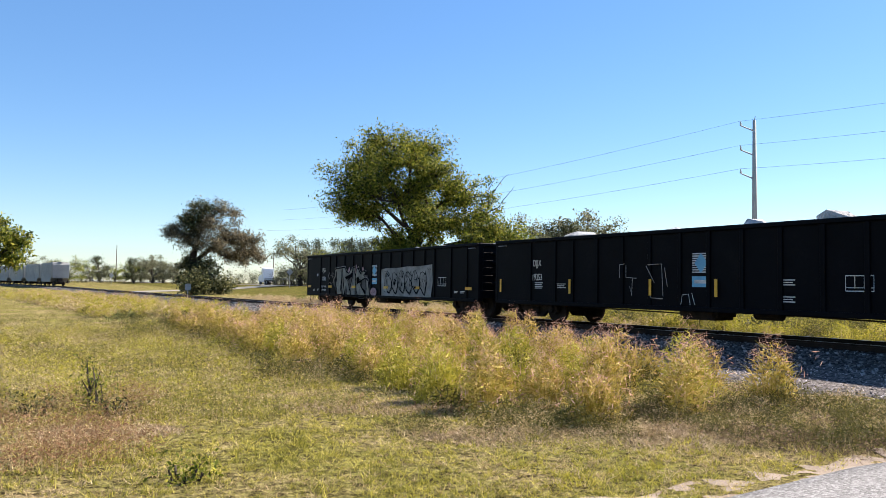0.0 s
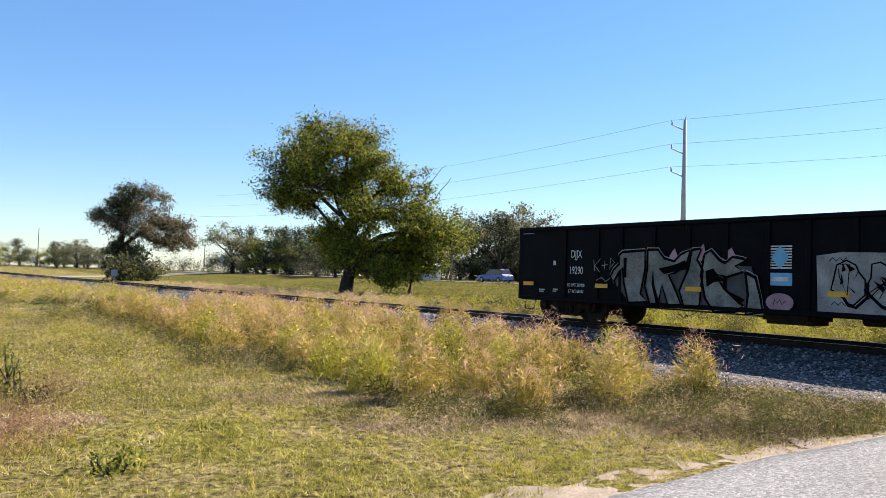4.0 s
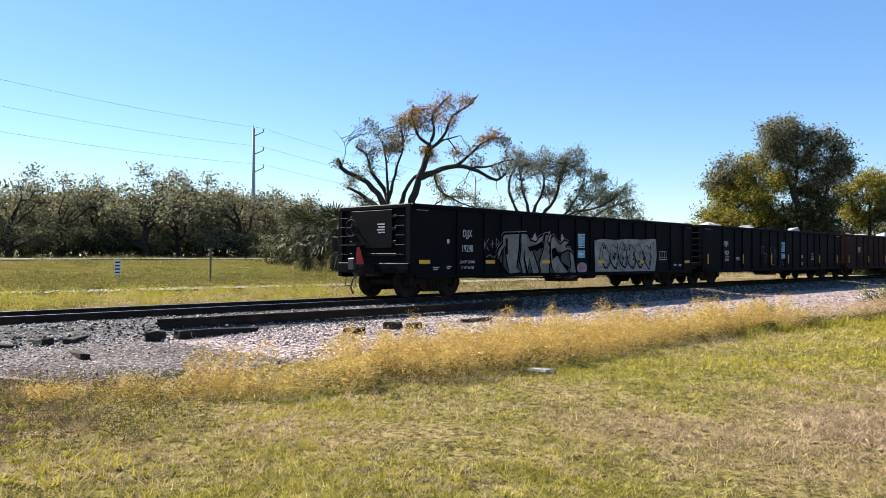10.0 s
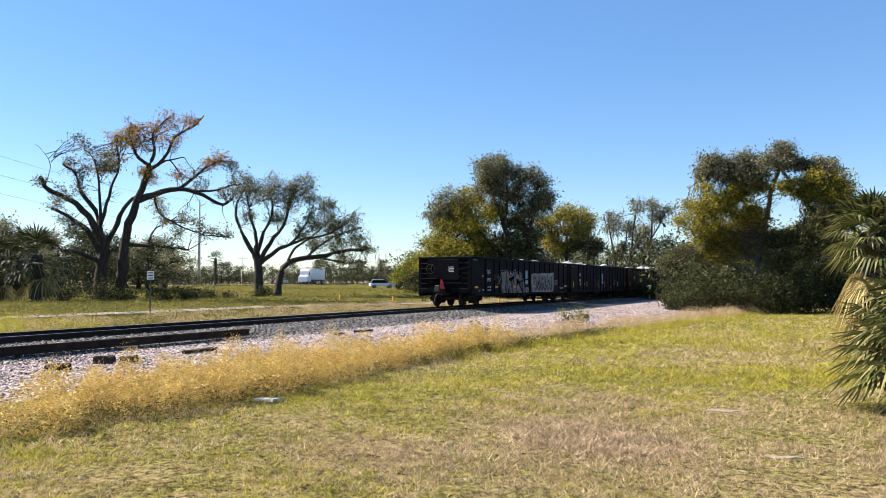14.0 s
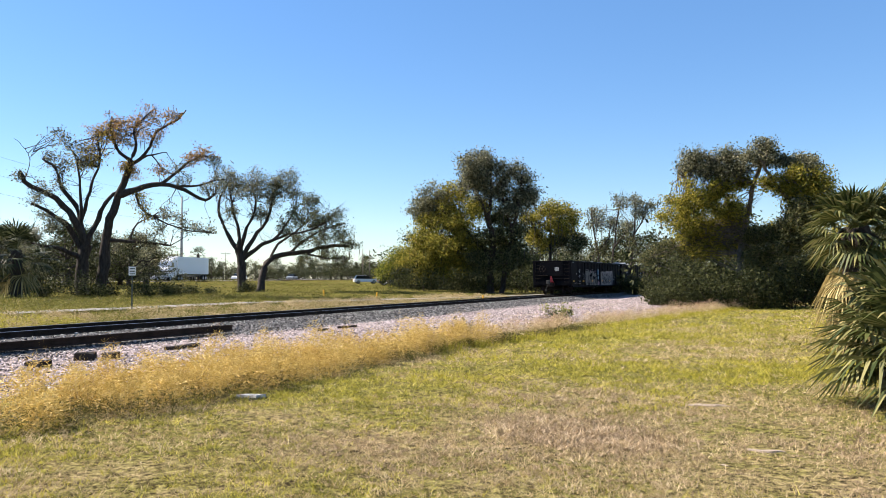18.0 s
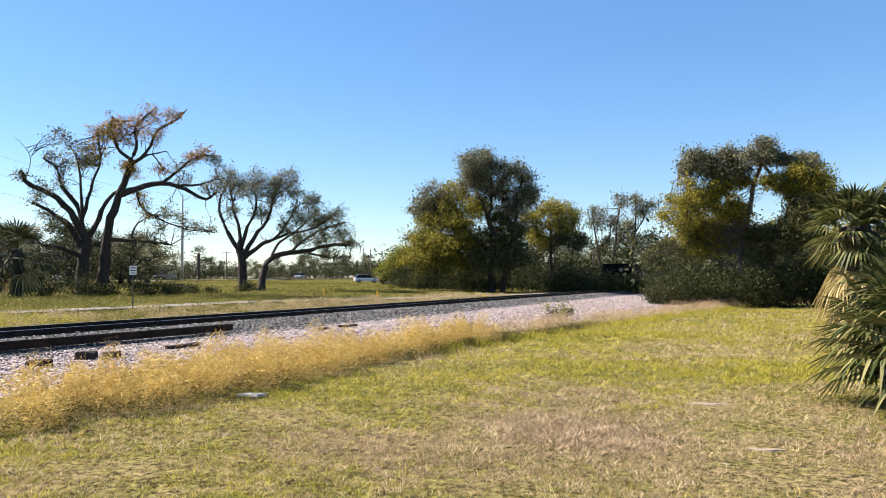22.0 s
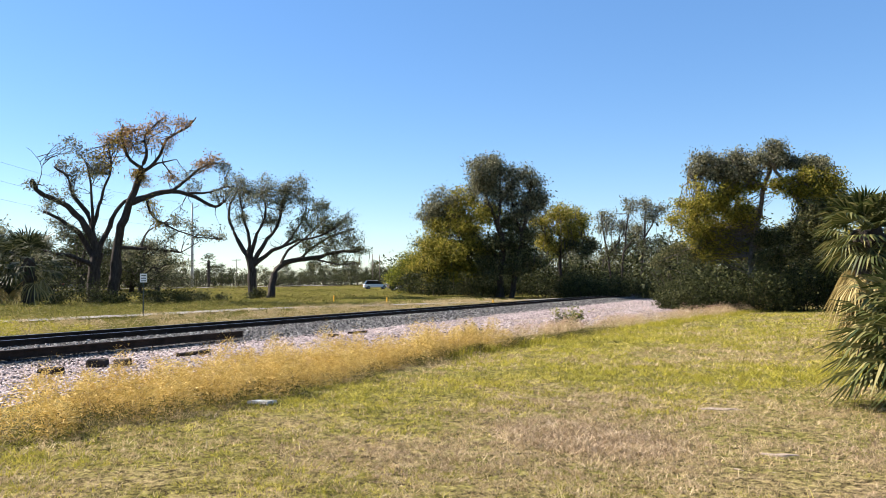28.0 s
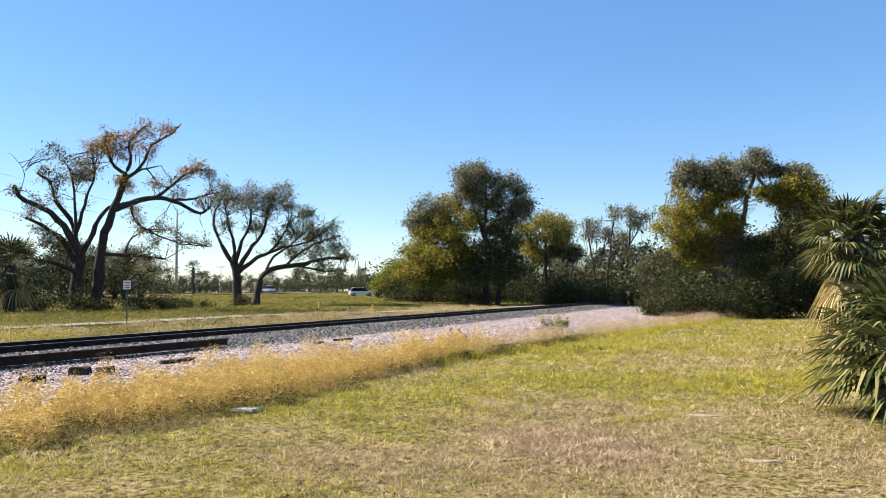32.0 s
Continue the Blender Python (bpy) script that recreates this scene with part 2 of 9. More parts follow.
WHITE = mottled("white_paint", [(0.3, (0.62, 0.62, 0.60)), (0.7, (0.78, 0.78, 0.76))], 2, 30, rough=0.45, bump=0.05)
RED = mottled("sign_red", [(0.3, (0.38, 0.018, 0.022)), (0.7, (0.46, 0.028, 0.03))], 2, 20, rough=0.4, bump=0.03)
BLUE = mottled("sign_blue", [(0.3, (0.03, 0.16, 0.42)), (0.7, (0.05, 0.22, 0.52))], 3, 30, rough=0.45, bump=0.03)
YELLOW = mottled("reflector_yellow", [(0.3, (0.55, 0.27, 0.015)), (0.7, (0.75, 0.40, 0.03))], 3, 30, rough=0.4, bump=0.03)
LINE_YELLOW = mottled("road_yellow", [(0.3, (0.30, 0.14, 0.003)), (0.7, (0.40, 0.20, 0.008))], 3, 60, rough=0.9, spec=0.05)
BLACK = mat("black_paint", (0.012, 0.012, 0.012), 0.6)
TAR = pebbled("worn_tar", [(0.2, (0.04, 0.039, 0.038)), (0.5, (0.10, 0.098, 0.096)), (0.8, (0.24, 0.235, 0.23))], 75, 0.6, dist=0.006, spread=0.42)
GALV = mottled("galvanised", [(0.3, (0.25, 0.26, 0.27)), (0.7, (0.38, 0.39, 0.40))], 4, 60, rough=0.5, metal=0.5, bump=0.05)
POST_GREEN = mottled("post_green", [(0.3, (0.035, 0.05, 0.042)), (0.7, (0.08, 0.095, 0.08))], 4, 40, rough=0.6)
STENCIL = mottled("stencil_white", [(0.3, (0.28, 0.28, 0.275)), (0.6, (0.60, 0.60, 0.58))], 6, 50, rough=0.6, bump=0.0)
SILVER = mottled("spray_silver", [(0.25, (0.035, 0.034, 0.03)), (0.45, (0.125, 0.122, 0.11)), (0.7, (0.27, 0.265, 0.24))], 2.4, 20, rough=0.5, metal=0.1, bump=0.05, spec=0.2)
SPRAY_BLACK = mat("spray_black", (0.004, 0.004, 0.005), 0.95, 0, 0.03)
CHALK = mottled("spray_white", [(0.25, (0.10, 0.097, 0.09)), (0.5, (0.25, 0.24, 0.225)), (0.75, (0.40, 0.385, 0.36))], 2.6, 22, rough=0.7, bump=0.05, spec=0.15)
PALE_SPRAY = mottled("spray_pale", [(0.3, (0.12, 0.11, 0.11)), (0.7, (0.36, 0.34, 0.33))], 3, 30, rough=0.6, bump=0.0)
SPRAY_DIM = mottled("spray_dim", [(0.3, (0.008, 0.008, 0.009)), (0.7, (0.075, 0.068, 0.068))], 2.5, 24, rough=0.6, bump=0.0)
PINK = mottled("spray_pink", [(0.3, (0.22, 0.12, 0.14)), (0.7, (0.38, 0.24, 0.27))], 3, 30, rough=0.6, bump=0.0)
LOGO = mottled("decal_blue", [(0.3, (0.08, 0.26, 0.42)), (0.7, (0.14, 0.40, 0.58))], 4, 40, rough=0.5, bump=0.0)
BOULDER = mottled("boulder", [(0.3, (0.16, 0.155, 0.15)), (0.5, (0.36, 0.355, 0.345)), (0.72, (0.62, 0.61, 0.60))], 2, 14, bump=0.9, bump_dist=0.06)
GRAVEL = pebbled("pale_gravel", [(0.2, (0.016, 0.014, 0.013)), (0.5, (0.08, 0.068, 0.064)), (0.8, (0.29, 0.255, 0.24))], 26, dist=0.035)
GRAVEL_PINK = pebbled("pink_gravel", [(0.28, (0.04, 0.033, 0.031)), (0.5, (0.225, 0.18, 0.17)), (0.75, (0.56, 0.47, 0.45))], 24, dist=0.035)
STONE = stony("ballast_stone", [(0.0, (0.016, 0.016, 0.016)), (0.5, (0.072, 0.068, 0.065)), (1.0, (0.33, 0.317, 0.303))])
PEBBLE = stony("pale_pebble", [(0.0, (0.035, 0.03, 0.028)), (0.5, (0.23, 0.195, 0.188)), (1.0, (0.60, 0.53, 0.51))])
PEBBLE_PINK = stony("pink_pebble", [(0.0, (0.04, 0.032, 0.028)), (0.5, (0.33, 0.262, 0.242)), (1.0, (0.66, 0.56, 0.53))])
SAND = pebbled("pale_sand", [(0.2, (0.14, 0.105, 0.075)), (0.5, (0.26, 0.205, 0.155)), (0.8, (0.40, 0.33, 0.27))], 95, 3.0, dist=0.006, bump=0.6, spread=0.62)
PATH_GREY = mottled("path_concrete", [(0.3, (0.16, 0.148, 0.125)), (0.7, (0.25, 0.23, 0.195))], 0.8, 40)
BLADE_GREEN = leafy("blade_green", [(0.0, (0.03, 0.035, 0.008)), (0.35, (0.19, 0.18, 0.028)), (0.7, (0.48, 0.42, 0.075)), (1.0, (0.80, 0.67, 0.24))], 0.42, patch=1.7)
BLADE_STRAW = leafy("blade_straw", [(0.0, (0.09, 0.058, 0.03)), (0.35, (0.34, 0.25, 0.125)), (0.7, (0.58, 0.45, 0.25)), (1.0, (0.84, 0.70, 0.46))], 0.3, patch=2.3)
TALL_GOLD = leafy("tall_gold", [(0.0, (0.13, 0.085, 0.02)), (0.35, (0.34, 0.265, 0.05)), (0.7, (0.57, 0.44, 0.12)), (1.0, (0.82, 0.60, 0.27))], 0.2, patch=1.4)
TALL_LIME = leafy("tall_lime", [(0.0, (0.10, 0.10, 0.012)), (0.35, (0.30, 0.28, 0.035)), (0.7, (0.50, 0.44, 0.07)), (1.0, (0.70, 0.60, 0.17))], 0.22, patch=1.4)
BLADE_GOLD = leafy("blade_gold", [(0.0, (0.20, 0.13, 0.03)), (0.35, (0.46, 0.315, 0.08)), (0.7, (0.68, 0.50, 0.165)), (1.0, (0.84, 0.67, 0.30))], 0.22, patch=1.6)
BLADE_LIME = leafy("blade_lime", [(0.0, (0.10, 0.105, 0.012)), (0.35, (0.28, 0.265, 0.028)), (0.7, (0.45, 0.385, 0.055)), (1.0, (0.62, 0.51, 0.13))], 0.38, patch=1.1)
THATCH = leafy("dead_thatch", [(0.0, (0.08, 0.055, 0.032)), (0.5, (0.345, 0.25, 0.15)), (1.0, (0.70, 0.55, 0.37))], 0.2, patch=2.0)
PLUME = leafy("seed_plume", [(0.0, (0.36, 0.18, 0.13)), (0.5, (0.58, 0.34, 0.26)), (1.0, (0.76, 0.52, 0.42))], 0.4)
OLIVE_BLADE = leafy("olive_blade", [(0.0, (0.018, 0.02, 0.006)), (0.5, (0.085, 0.082, 0.02)), (1.0, (0.21, 0.18, 0.055))], 0.3, patch=1.2)
PURPLEWEED = leafy("purple_weed", [(0.0, (0.05, 0.03, 0.025)), (0.5, (0.14, 0.085, 0.07)), (1.0, (0.27, 0.18, 0.14))], 0.3)
RUSTWEED = leafy("rust_weed", [(0.0, (0.16, 0.08, 0.04)), (0.5, (0.28, 0.15, 0.08)), (1.0, (0.38, 0.24, 0.13))], 0.3)
MOSS = leafy("hanging_moss", [(0.0, (0.06, 0.055, 0.045)), (1.0, (0.19, 0.175, 0.145))], 0.3)
PALM = leafy("palm_green", [(0.0, (0.04, 0.058, 0.016)), (0.5, (0.11, 0.125, 0.035)), (1.0, (0.27, 0.25, 0.09))], 0.3, 0.45)
PALM_MID = leafy("palm_mid", [(0.0, (0.03, 0.042, 0.012)), (0.5, (0.08, 0.092, 0.028)), (1.0, (0.22, 0.20, 0.08))], 0.22, 0.45)
PALM_DARK = leafy("palm_dark", [(0.0, (0.012, 0.018, 0.008)), (0.6, (0.045, 0.055, 0.022)), (1.0, (0.13, 0.13, 0.06))], 0.15, 0.5)
PALM_DEAD = leafy("palm_straw", [(0.0, (0.13, 0.10, 0.035)), (0.5, (0.27, 0.21, 0.08)), (1.0, (0.42, 0.34, 0.16))], 0.25)
HOPPER = mottled("hopper_grey", [(0.3, (0.22, 0.22, 0.22)), (0.7, (0.34, 0.34, 0.33))], 0.6, 10, rough=0.6)
GLASS_DARK = mat("car_glass", (0.015, 0.018, 0.02), 0.08, 0, 0.5)
TYRE = mat("tyre", (0.015, 0.015, 0.015), 0.9)
CAR_WHITE = mat("car_white", (0.72, 0.72, 0.72), 0.3)
CAR_GREY = mat("car_grey", (0.30, 0.31, 0.32), 0.3, 0.4)
CAR_BLUE = mat("car_blue", (0.05, 0.13, 0.38), 0.3)
CAR_DARK = mat("car_dark", (0.02, 0.02, 0.025), 0.3)
SHED_GREEN = mottled("shed_green", [(0.3, (0.06, 0.09, 0.07)), (0.7, (0.10, 0.13, 0.105))], 2, 30)
ROOF_PALE = mottled("roof_pale", [(0.3, (0.40, 0.40, 0.40)), (0.7, (0.55, 0.55, 0.54))], 1, 20)
WIRE = mat("wire", (0.06, 0.06, 0.065), 0.9, 0, 0.05)


# ---- mesh tools ----
class Mesh:
    """Collects vertices and faces of one part."""

    def __init__(self):
        self.v, self.f = [], []

    def add(self, verts, faces):
        k = len(self.v)
        self.v += [tuple(p) for p in verts]
        self.f += [tuple(i + k for i in q) for q in faces]
        return self

    def box(self, x0, y0, z0, x1, y1, z1, m=None):
        c = [(x, y, z) for z in (z0, z1) for y in (y0, y1) for x in (x0, x1)]
        if m is not None:
            c = [m @ Vector(p) for p in c]
        return self.add(c, [(0, 2, 3, 1), (4, 5, 7, 6), (0, 1, 5, 4), (2, 6, 7, 3), (0, 4, 6, 2), (1, 3, 7, 5)])

    def tube(self, pts, radii, sides=6, cap=True):
        pts = [Vector(p) for p in pts]
        rings = []
        for i, p in enumerate(pts):
            d = (pts[min(i + 1, len(pts) - 1)] - pts[max(i - 1, 0)]).normalized()
            a = d.cross(Vector((0.3, 0.9, 0.2)) if abs(d.z) > 0.9 else Vector((0, 0, 1))).normalized()
            b = d.cross(a)
            r = radii[i] if hasattr(radii, "__len__") else radii
            rings.append([p + r * (math.cos(k * math.tau / sides) * a + math.sin(k * math.tau / sides) * b) for k in range(sides)])
        n = len(pts)
        faces = [(i * sides + k, i * sides + (k + 1) % sides, (i + 1) * sides + (k + 1) % sides, (i + 1) * sides + k) for i in range(n - 1) for k in range(sides)]
        if cap:
            faces += [tuple(reversed(range(sides))), tuple(range((n - 1) * sides, n * sides))]
        return self.add([q for r in rings for q in r], faces)

    def sweep(self, profile, rings_at):
        """profile: (a, z) points; rings_at: functions (a, z) -> point, one a station. Open strip."""
        n = len(profile)
        v = [at(a, z) for at in rings_at for a, z in profile]
        return self.add(v, [(i * n + k, i * n + k + 1, (i + 1) * n + k + 1, (i + 1) * n + k) for i in range(len(rings_at) - 1) for k in range(n - 1)])

    def data(self, name, material, smooth=False):
        return np_mesh(name, self.v, self.f, material, smooth)


def np_mesh(name, v, f, material, smooth=False):
    me = bpy.data.meshes.new(name)
    if isinstance(f, np.ndarray):
        n, k = f.shape
        me.vertices.add(len(v))
        me.vertices.foreach_set("co", np.asarray(v, np.float32).ravel())
        me.loops.add(n * k)
        me.loops.foreach_set("vertex_index", f.astype(np.int32).ravel())
        me.polygons.add(n)
        me.polygons.foreach_set("loop_start", np.arange(0, n * k, k, dtype=np.int32))
        me.update(calc_edges=True)
    else:
        me.from_pydata(v, [], f)
    me.materials.append(material)
    if smooth:
        me.polygons.foreach_set("use_smooth", [True] * len(me.polygons))
    return me


def part(name, data, parent=None, label="", at=None, kind=""):
    ob = new(name, data)
    if parent is not None:
        ob.parent = parent
    if at is not None:
        ob.matrix_basis = at
    return tagged(ob, label, kind=kind)


def thing(name, label, category, at=None, group="", kind="", data=None):
    ob = new(name, data)
    if at is not None:
        ob.matrix_basis = at
    return tagged(ob, label, category, group, kind)


def bevelled(data, width=0.01, segments=1):
    bm = bmesh.new()
    bm.from_mesh(data)
    bmesh.ops.remove_doubles(bm, verts=bm.verts, dist=1e-5)
    bmesh.ops.bevel(bm, geom=bm.edges, offset=width, segments=segments, affect="EDGES")
    bm.to_mesh(data)
    bm.free()
    return data


# ---- plan: the railway line and the lie of the land ----
RAIL_Z = 0.52


def line_slope(y):
    s = np.clip((np.asarray(y, float) - 4) / 18, 0, 1)
    s = s * s * (3 - 2 * s)
    e = np.clip((np.asarray(y, float) - 80) / 60, 0, 1)
    w = np.clip((np.asarray(y, float) - 140) / 40, 0, 1)
    return -0.43 - 0.21 * s + 0.06 * e - 0.2 * w


LINE_Y = np.arange(-400, 600, 0.5)
_x = np.concatenate([[0], np.cumsum(line_slope(LINE_Y[:-1] + 0.25) * 0.5)])
LINE_X = _x - np.interp(5, LINE_Y, _x) + 17.0
LINE_X = LINE_X - 0.75 * np.sqrt(1 + line_slope(LINE_Y) ** 2)


def run_of(x, y):
    d = np.concatenate([[0], np.cumsum(np.hypot(np.diff(x), np.diff(y)))])
    return np.interp(0, y, d) - d


MARK_S = run_of(LINE_X, LINE_Y)                 # marks along the line, growing to the south, 0 at y = 0
_far = np.interp(MARK_S, [-180, -90, -46, -38, -30, -25, -11, -6, 0, 5, 12, 22, 40, 60], [1.0, 1.05, 1.045, 1.02, 1.003, 1.0, 1.0, 1.018, 1.05, 1.085, 1.125, 1.165, 1.21, 1.25])
_far = np.convolve(np.pad(_far, 8, mode="edge"), np.ones(17) / 17, mode="valid")
SWING = np.hypot(LINE_X, LINE_Y) * (_far - 1)   # how far the line swings out there
FALL = 1.126 * (_far - 1)                       # and how much it falls
LINE_X, LINE_Y = LINE_X * _far, LINE_Y * _far
SLOPE = np.gradient(LINE_X, LINE_Y)
LINE_S = run_of(LINE_X, LINE_Y)
LINE_S += -15 - np.interp(-15, MARK_S[::-1], LINE_S[::-1])       # metres along the line


def slope_at(y):
    return np.interp(y, LINE_Y, SLOPE)


def at_mark(m):
    """Metres along the line at a mark."""
    return np.interp(m, MARK_S[::-1], LINE_S[::-1])


def mark_at(s):
    return np.interp(s, LINE_S[::-1], MARK_S[::-1])


def fall_at(s):
    return np.interp(s, LINE_S[::-1], FALL[::-1])


def swing_at(s):
    return np.interp(s, LINE_S[::-1], SWING[::-1]) * 0.97


def line_at(s, across=0.0):
    """Place on the line: s metres along it, across metres towards the camera's side; and its heading."""
    y = float(np.interp(s, LINE_S[::-1], LINE_Y[::-1]))
    m = float(slope_at(y))
    k = math.sqrt(1 + m * m)
    return float(np.interp(y, LINE_Y, LINE_X)) - across / k, y + across * m / k, math.atan2(-1, -m)


def off_line(x, y):
    m = slope_at(y)
    return (np.interp(y, LINE_Y, LINE_X) - x) / np.sqrt(1 + m * m)


HIGHWAY = [(430, -345), (163, -79), (106, -22), (66, 27), (27, 78), (-168, 390), (-420, 800)]   # its middle line
_hy, _hx = np.array([p[1] for p in HIGHWAY], float), np.array([p[0] for p in HIGHWAY], float)


def off_highway(x, y):
    """Metres from the highway's middle line, positive on the railway's side."""
    m = (np.interp(np.asarray(y) + 5, _hy, _hx) - np.interp(np.asarray(y) - 5, _hy, _hx)) / 10
    return (np.interp(y, _hy, _hx) - x) / np.sqrt(1 + m * m)


def bank(h):
    return np.interp(h, [-900, -60, -13, -11, 11, 13, 24, 36], [0.9, 1.0, 1.15, 1.28, 1.28, 1.22, 0.55, 0.0])


def inside(px, py, poly):
    px, py = np.asarray(px), np.asarray(py)
    hit = np.zeros(px.shape, bool)
    for (ax, ay), (bx, by) in zip(poly, poly[1:] + poly[:1]):
        hit ^= ((ay > py) != (by > py)) & (px < (bx - ax) * (py - ay) / (by - ay + 1e-12) + ax)
    return hit


def land(x, y):
    u = off_line(x, y)
    low = np.interp(u, [-400, -60, -34, -12, -4, 4, 8, 12, 17, 60], [0.6, 0.6, 0.52, 0.28, 0.15, 0.17, 0.13, 0.05, 0, 0]) - dip(x, y, u)
    low = np.where(u < 0, np.maximum(low, bank(off_highway(x, y))), low)
    fill = np.minimum(road_z(x, y) - 0.05 - 0.085 * road_gap(x, y), np.interp(np.abs(u), [2.4, 4.6], [0.28, 0.6]))
    return np.where(u > -30, np.maximum(low, fill), low)


ROAD_L = [(-14, -2.6), (-5, 2.0), (1.16, 5.3), (2.76, 6.35), (3.6, 6.9), (5.0, 7.55), (6.8, 8.4), (8.6, 9.1), (10.3, 9.8), (15, 12.0), (22, 15.9), (28, 19.6), (33, 24), (38, 31), (42, 40), (46, 48)]
ROAD_R = [(-8, -4.3), (0, -0.2), (4.65, 2.2), (6.35, 3.08), (7.3, 3.62), (9.0, 4.48), (11.6, 5.85), (12.2, 6.2), (20.5, 10.6), (25.8, 12.0), (36, 14.6), (52, 17), (64, 14), (74, 6)]
ROAD_POLY = ROAD_L + ROAD_R[::-1]


def road_gap(x, y):
    """Metres to the side road's edge, 0 on it."""
    x, y = np.asarray(x, float), np.asarray(y, float)
    best = np.full(x.shape, 1e9)
    for line in (ROAD_L, ROAD_R):
        for (ax, ay), (bx, by) in zip(line, line[1:]):
            dx, dy = bx - ax, by - ay
            t = np.clip(((x - ax) * dx + (y - ay) * dy) / (dx * dx + dy * dy), 0, 1)
            best = np.minimum(best, (x - ax - t * dx) ** 2 + (y - ay - t * dy) ** 2)
    return np.where(inside(x, y, ROAD_POLY), 0.0, np.sqrt(best))


def road_z(x, y):
    u = off_line(x, y)
    low = np.interp(u, [-400, -34, -10, -3, -1.6, 1.6, 3, 6, 10, 15, 60], [0.62, 0.6, 0.42, 0.49, 0.505, 0.505, 0.48, 0.32, 0.16, 0.06, 0.05]) - dip(x, y, u)
    return np.where(u < 0, np.maximum(low, bank(off_highway(x, y)) + 0.05), low)


def foot_s(x, y):
    """Metres along the line at the foot of the point."""
    u, m = off_line(x, y), slope_at(y)
    return np.interp(y - u * m / np.sqrt(1 + m * m), LINE_Y, LINE_S)


def dip(x, y, u):
    """How far the land falls beside the line to the south."""
    return fall_at(foot_s(x, y)) * np.interp(u, [-16, -5, 4.5, 11.5], [0, 1, 1, 0])


def ground_z(x, y):
    return float(land(x, y))


def polar(az, d):
    """A place by its bearing (degrees to the left of +y) and distance from the origin."""
    return -math.sin(radians(az)) * d, math.cos(radians(az)) * d


def facing(x, y):
    """The turn that points local -y from (x, y) to the origin."""
    return math.degrees(math.atan2(-x, y))


# ---- ground ----
def axis(near, step, far, grow):
    a = list(np.arange(0, near, step))
    while a[-1] < far:
        a.append(a[-1] + (step := step * grow))
    return np.array([-q for q in a[:0:-1]] + a)


_gx, _gy = axis(30, 0.4, 2600, 1.11) + 6, axis(32, 0.4, 2600, 1.11)
_X, _Y = np.meshgrid(_gx, _gy)
_Z = land(_X, _Y) + 0.015 * np.sin(_X * 1.7 + 0.6 * np.sin(_Y * 1.3)) * np.cos(_Y * 1.5 + 0.5 * np.sin(_X))
_w = len(_gx)
_i = (np.arange(len(_gy) - 1)[:, None] * _w + np.arange(_w - 1)[None]).ravel()
tagged(new("ground", np_mesh("ground", np.stack([_X, _Y, _Z], -1).reshape(-1, 3), np.stack([_i, _i + 1, _i + _w + 1, _i + _w], 1), GRASS, True)), "sunlit grassy ground with dry straw patches", "ground", kind="structure")


def strip(left, right, zf, n=40, cols=7):
    """A surface between two edge lines, sampled n times along."""
    def sample(line, k):
        d = np.concatenate([[0], np.cumsum([math.dist(a, b) for a, b in zip(line, line[1:])])])
        t = np.linspace(0, d[-1], k)
        return np.interp(t, d, [p[0] for p in line]), np.interp(t, d, [p[1] for p in line])
    (lx, ly), (rx, ry) = sample(left, n), sample(right, n)
    q = np.linspace(0, 1, cols)[None]
    x, y = lx[:, None] * (1 - q) + rx[:, None] * q, ly[:, None] * (1 - q) + ry[:, None] * q
    v = np.stack([x, y, zf(x, y)], -1).reshape(-1, 3)
    i = (np.arange(n - 1)[:, None] * cols + np.arange(cols - 1)[None]).ravel()
    return v, np.stack([i, i + cols, i + cols + 1, i + 1], 1)


_v, _f = strip(ROAD_L, ROAD_R, road_z, 140, 15)
_e = np.array([0, 14])
_low = _v.reshape(140, 15, 3)[:, _e] - np.array([0, 0, 0.3])
_k = np.arange(139)
_skirt = [np.stack([_k * 15 + e, (_k + 1) * 15 + e, 2100 + (_k + 1) * 2 + j, 2100 + _k * 2 + j], 1) for j, e in enumerate(_e)]
tagged(new("road", np_mesh("road", np.concatenate([_v, _low.reshape(-1, 3)]), np.concatenate([_f] + _skirt), ASPHALT)), "sun-bleached grey asphalt side road over the crossing", "road", kind="structure")
_hl = [(x + 7.6, y + 7.4) for x, y in HIGHWAY]
_hr = [(x - 7.6, y - 7.4) for x, y in HIGHWAY]
tagged(new("highway", np_mesh("highway", *strip(_hl, _hr, lambda x, y: np.full(np.shape(x), 1.345), 60, 5), ASPHALT, True)), "wide grey asphalt highway on a low bank", "road", kind="structure")
_r = [polar(29, 96), polar(24, 118), polar(18, 140), polar(8, 175)]
_q = [polar(30, 90), polar(24, 108), polar(17.5, 128), polar(7, 165)]
tagged(new("side_street", np_mesh("side_street", *strip(_r, _q, lambda x, y: land(x, y) + 0.05, 30, 5), PATH_GREY, True)), "pale paved street crossing the far track", "road", kind="structure")
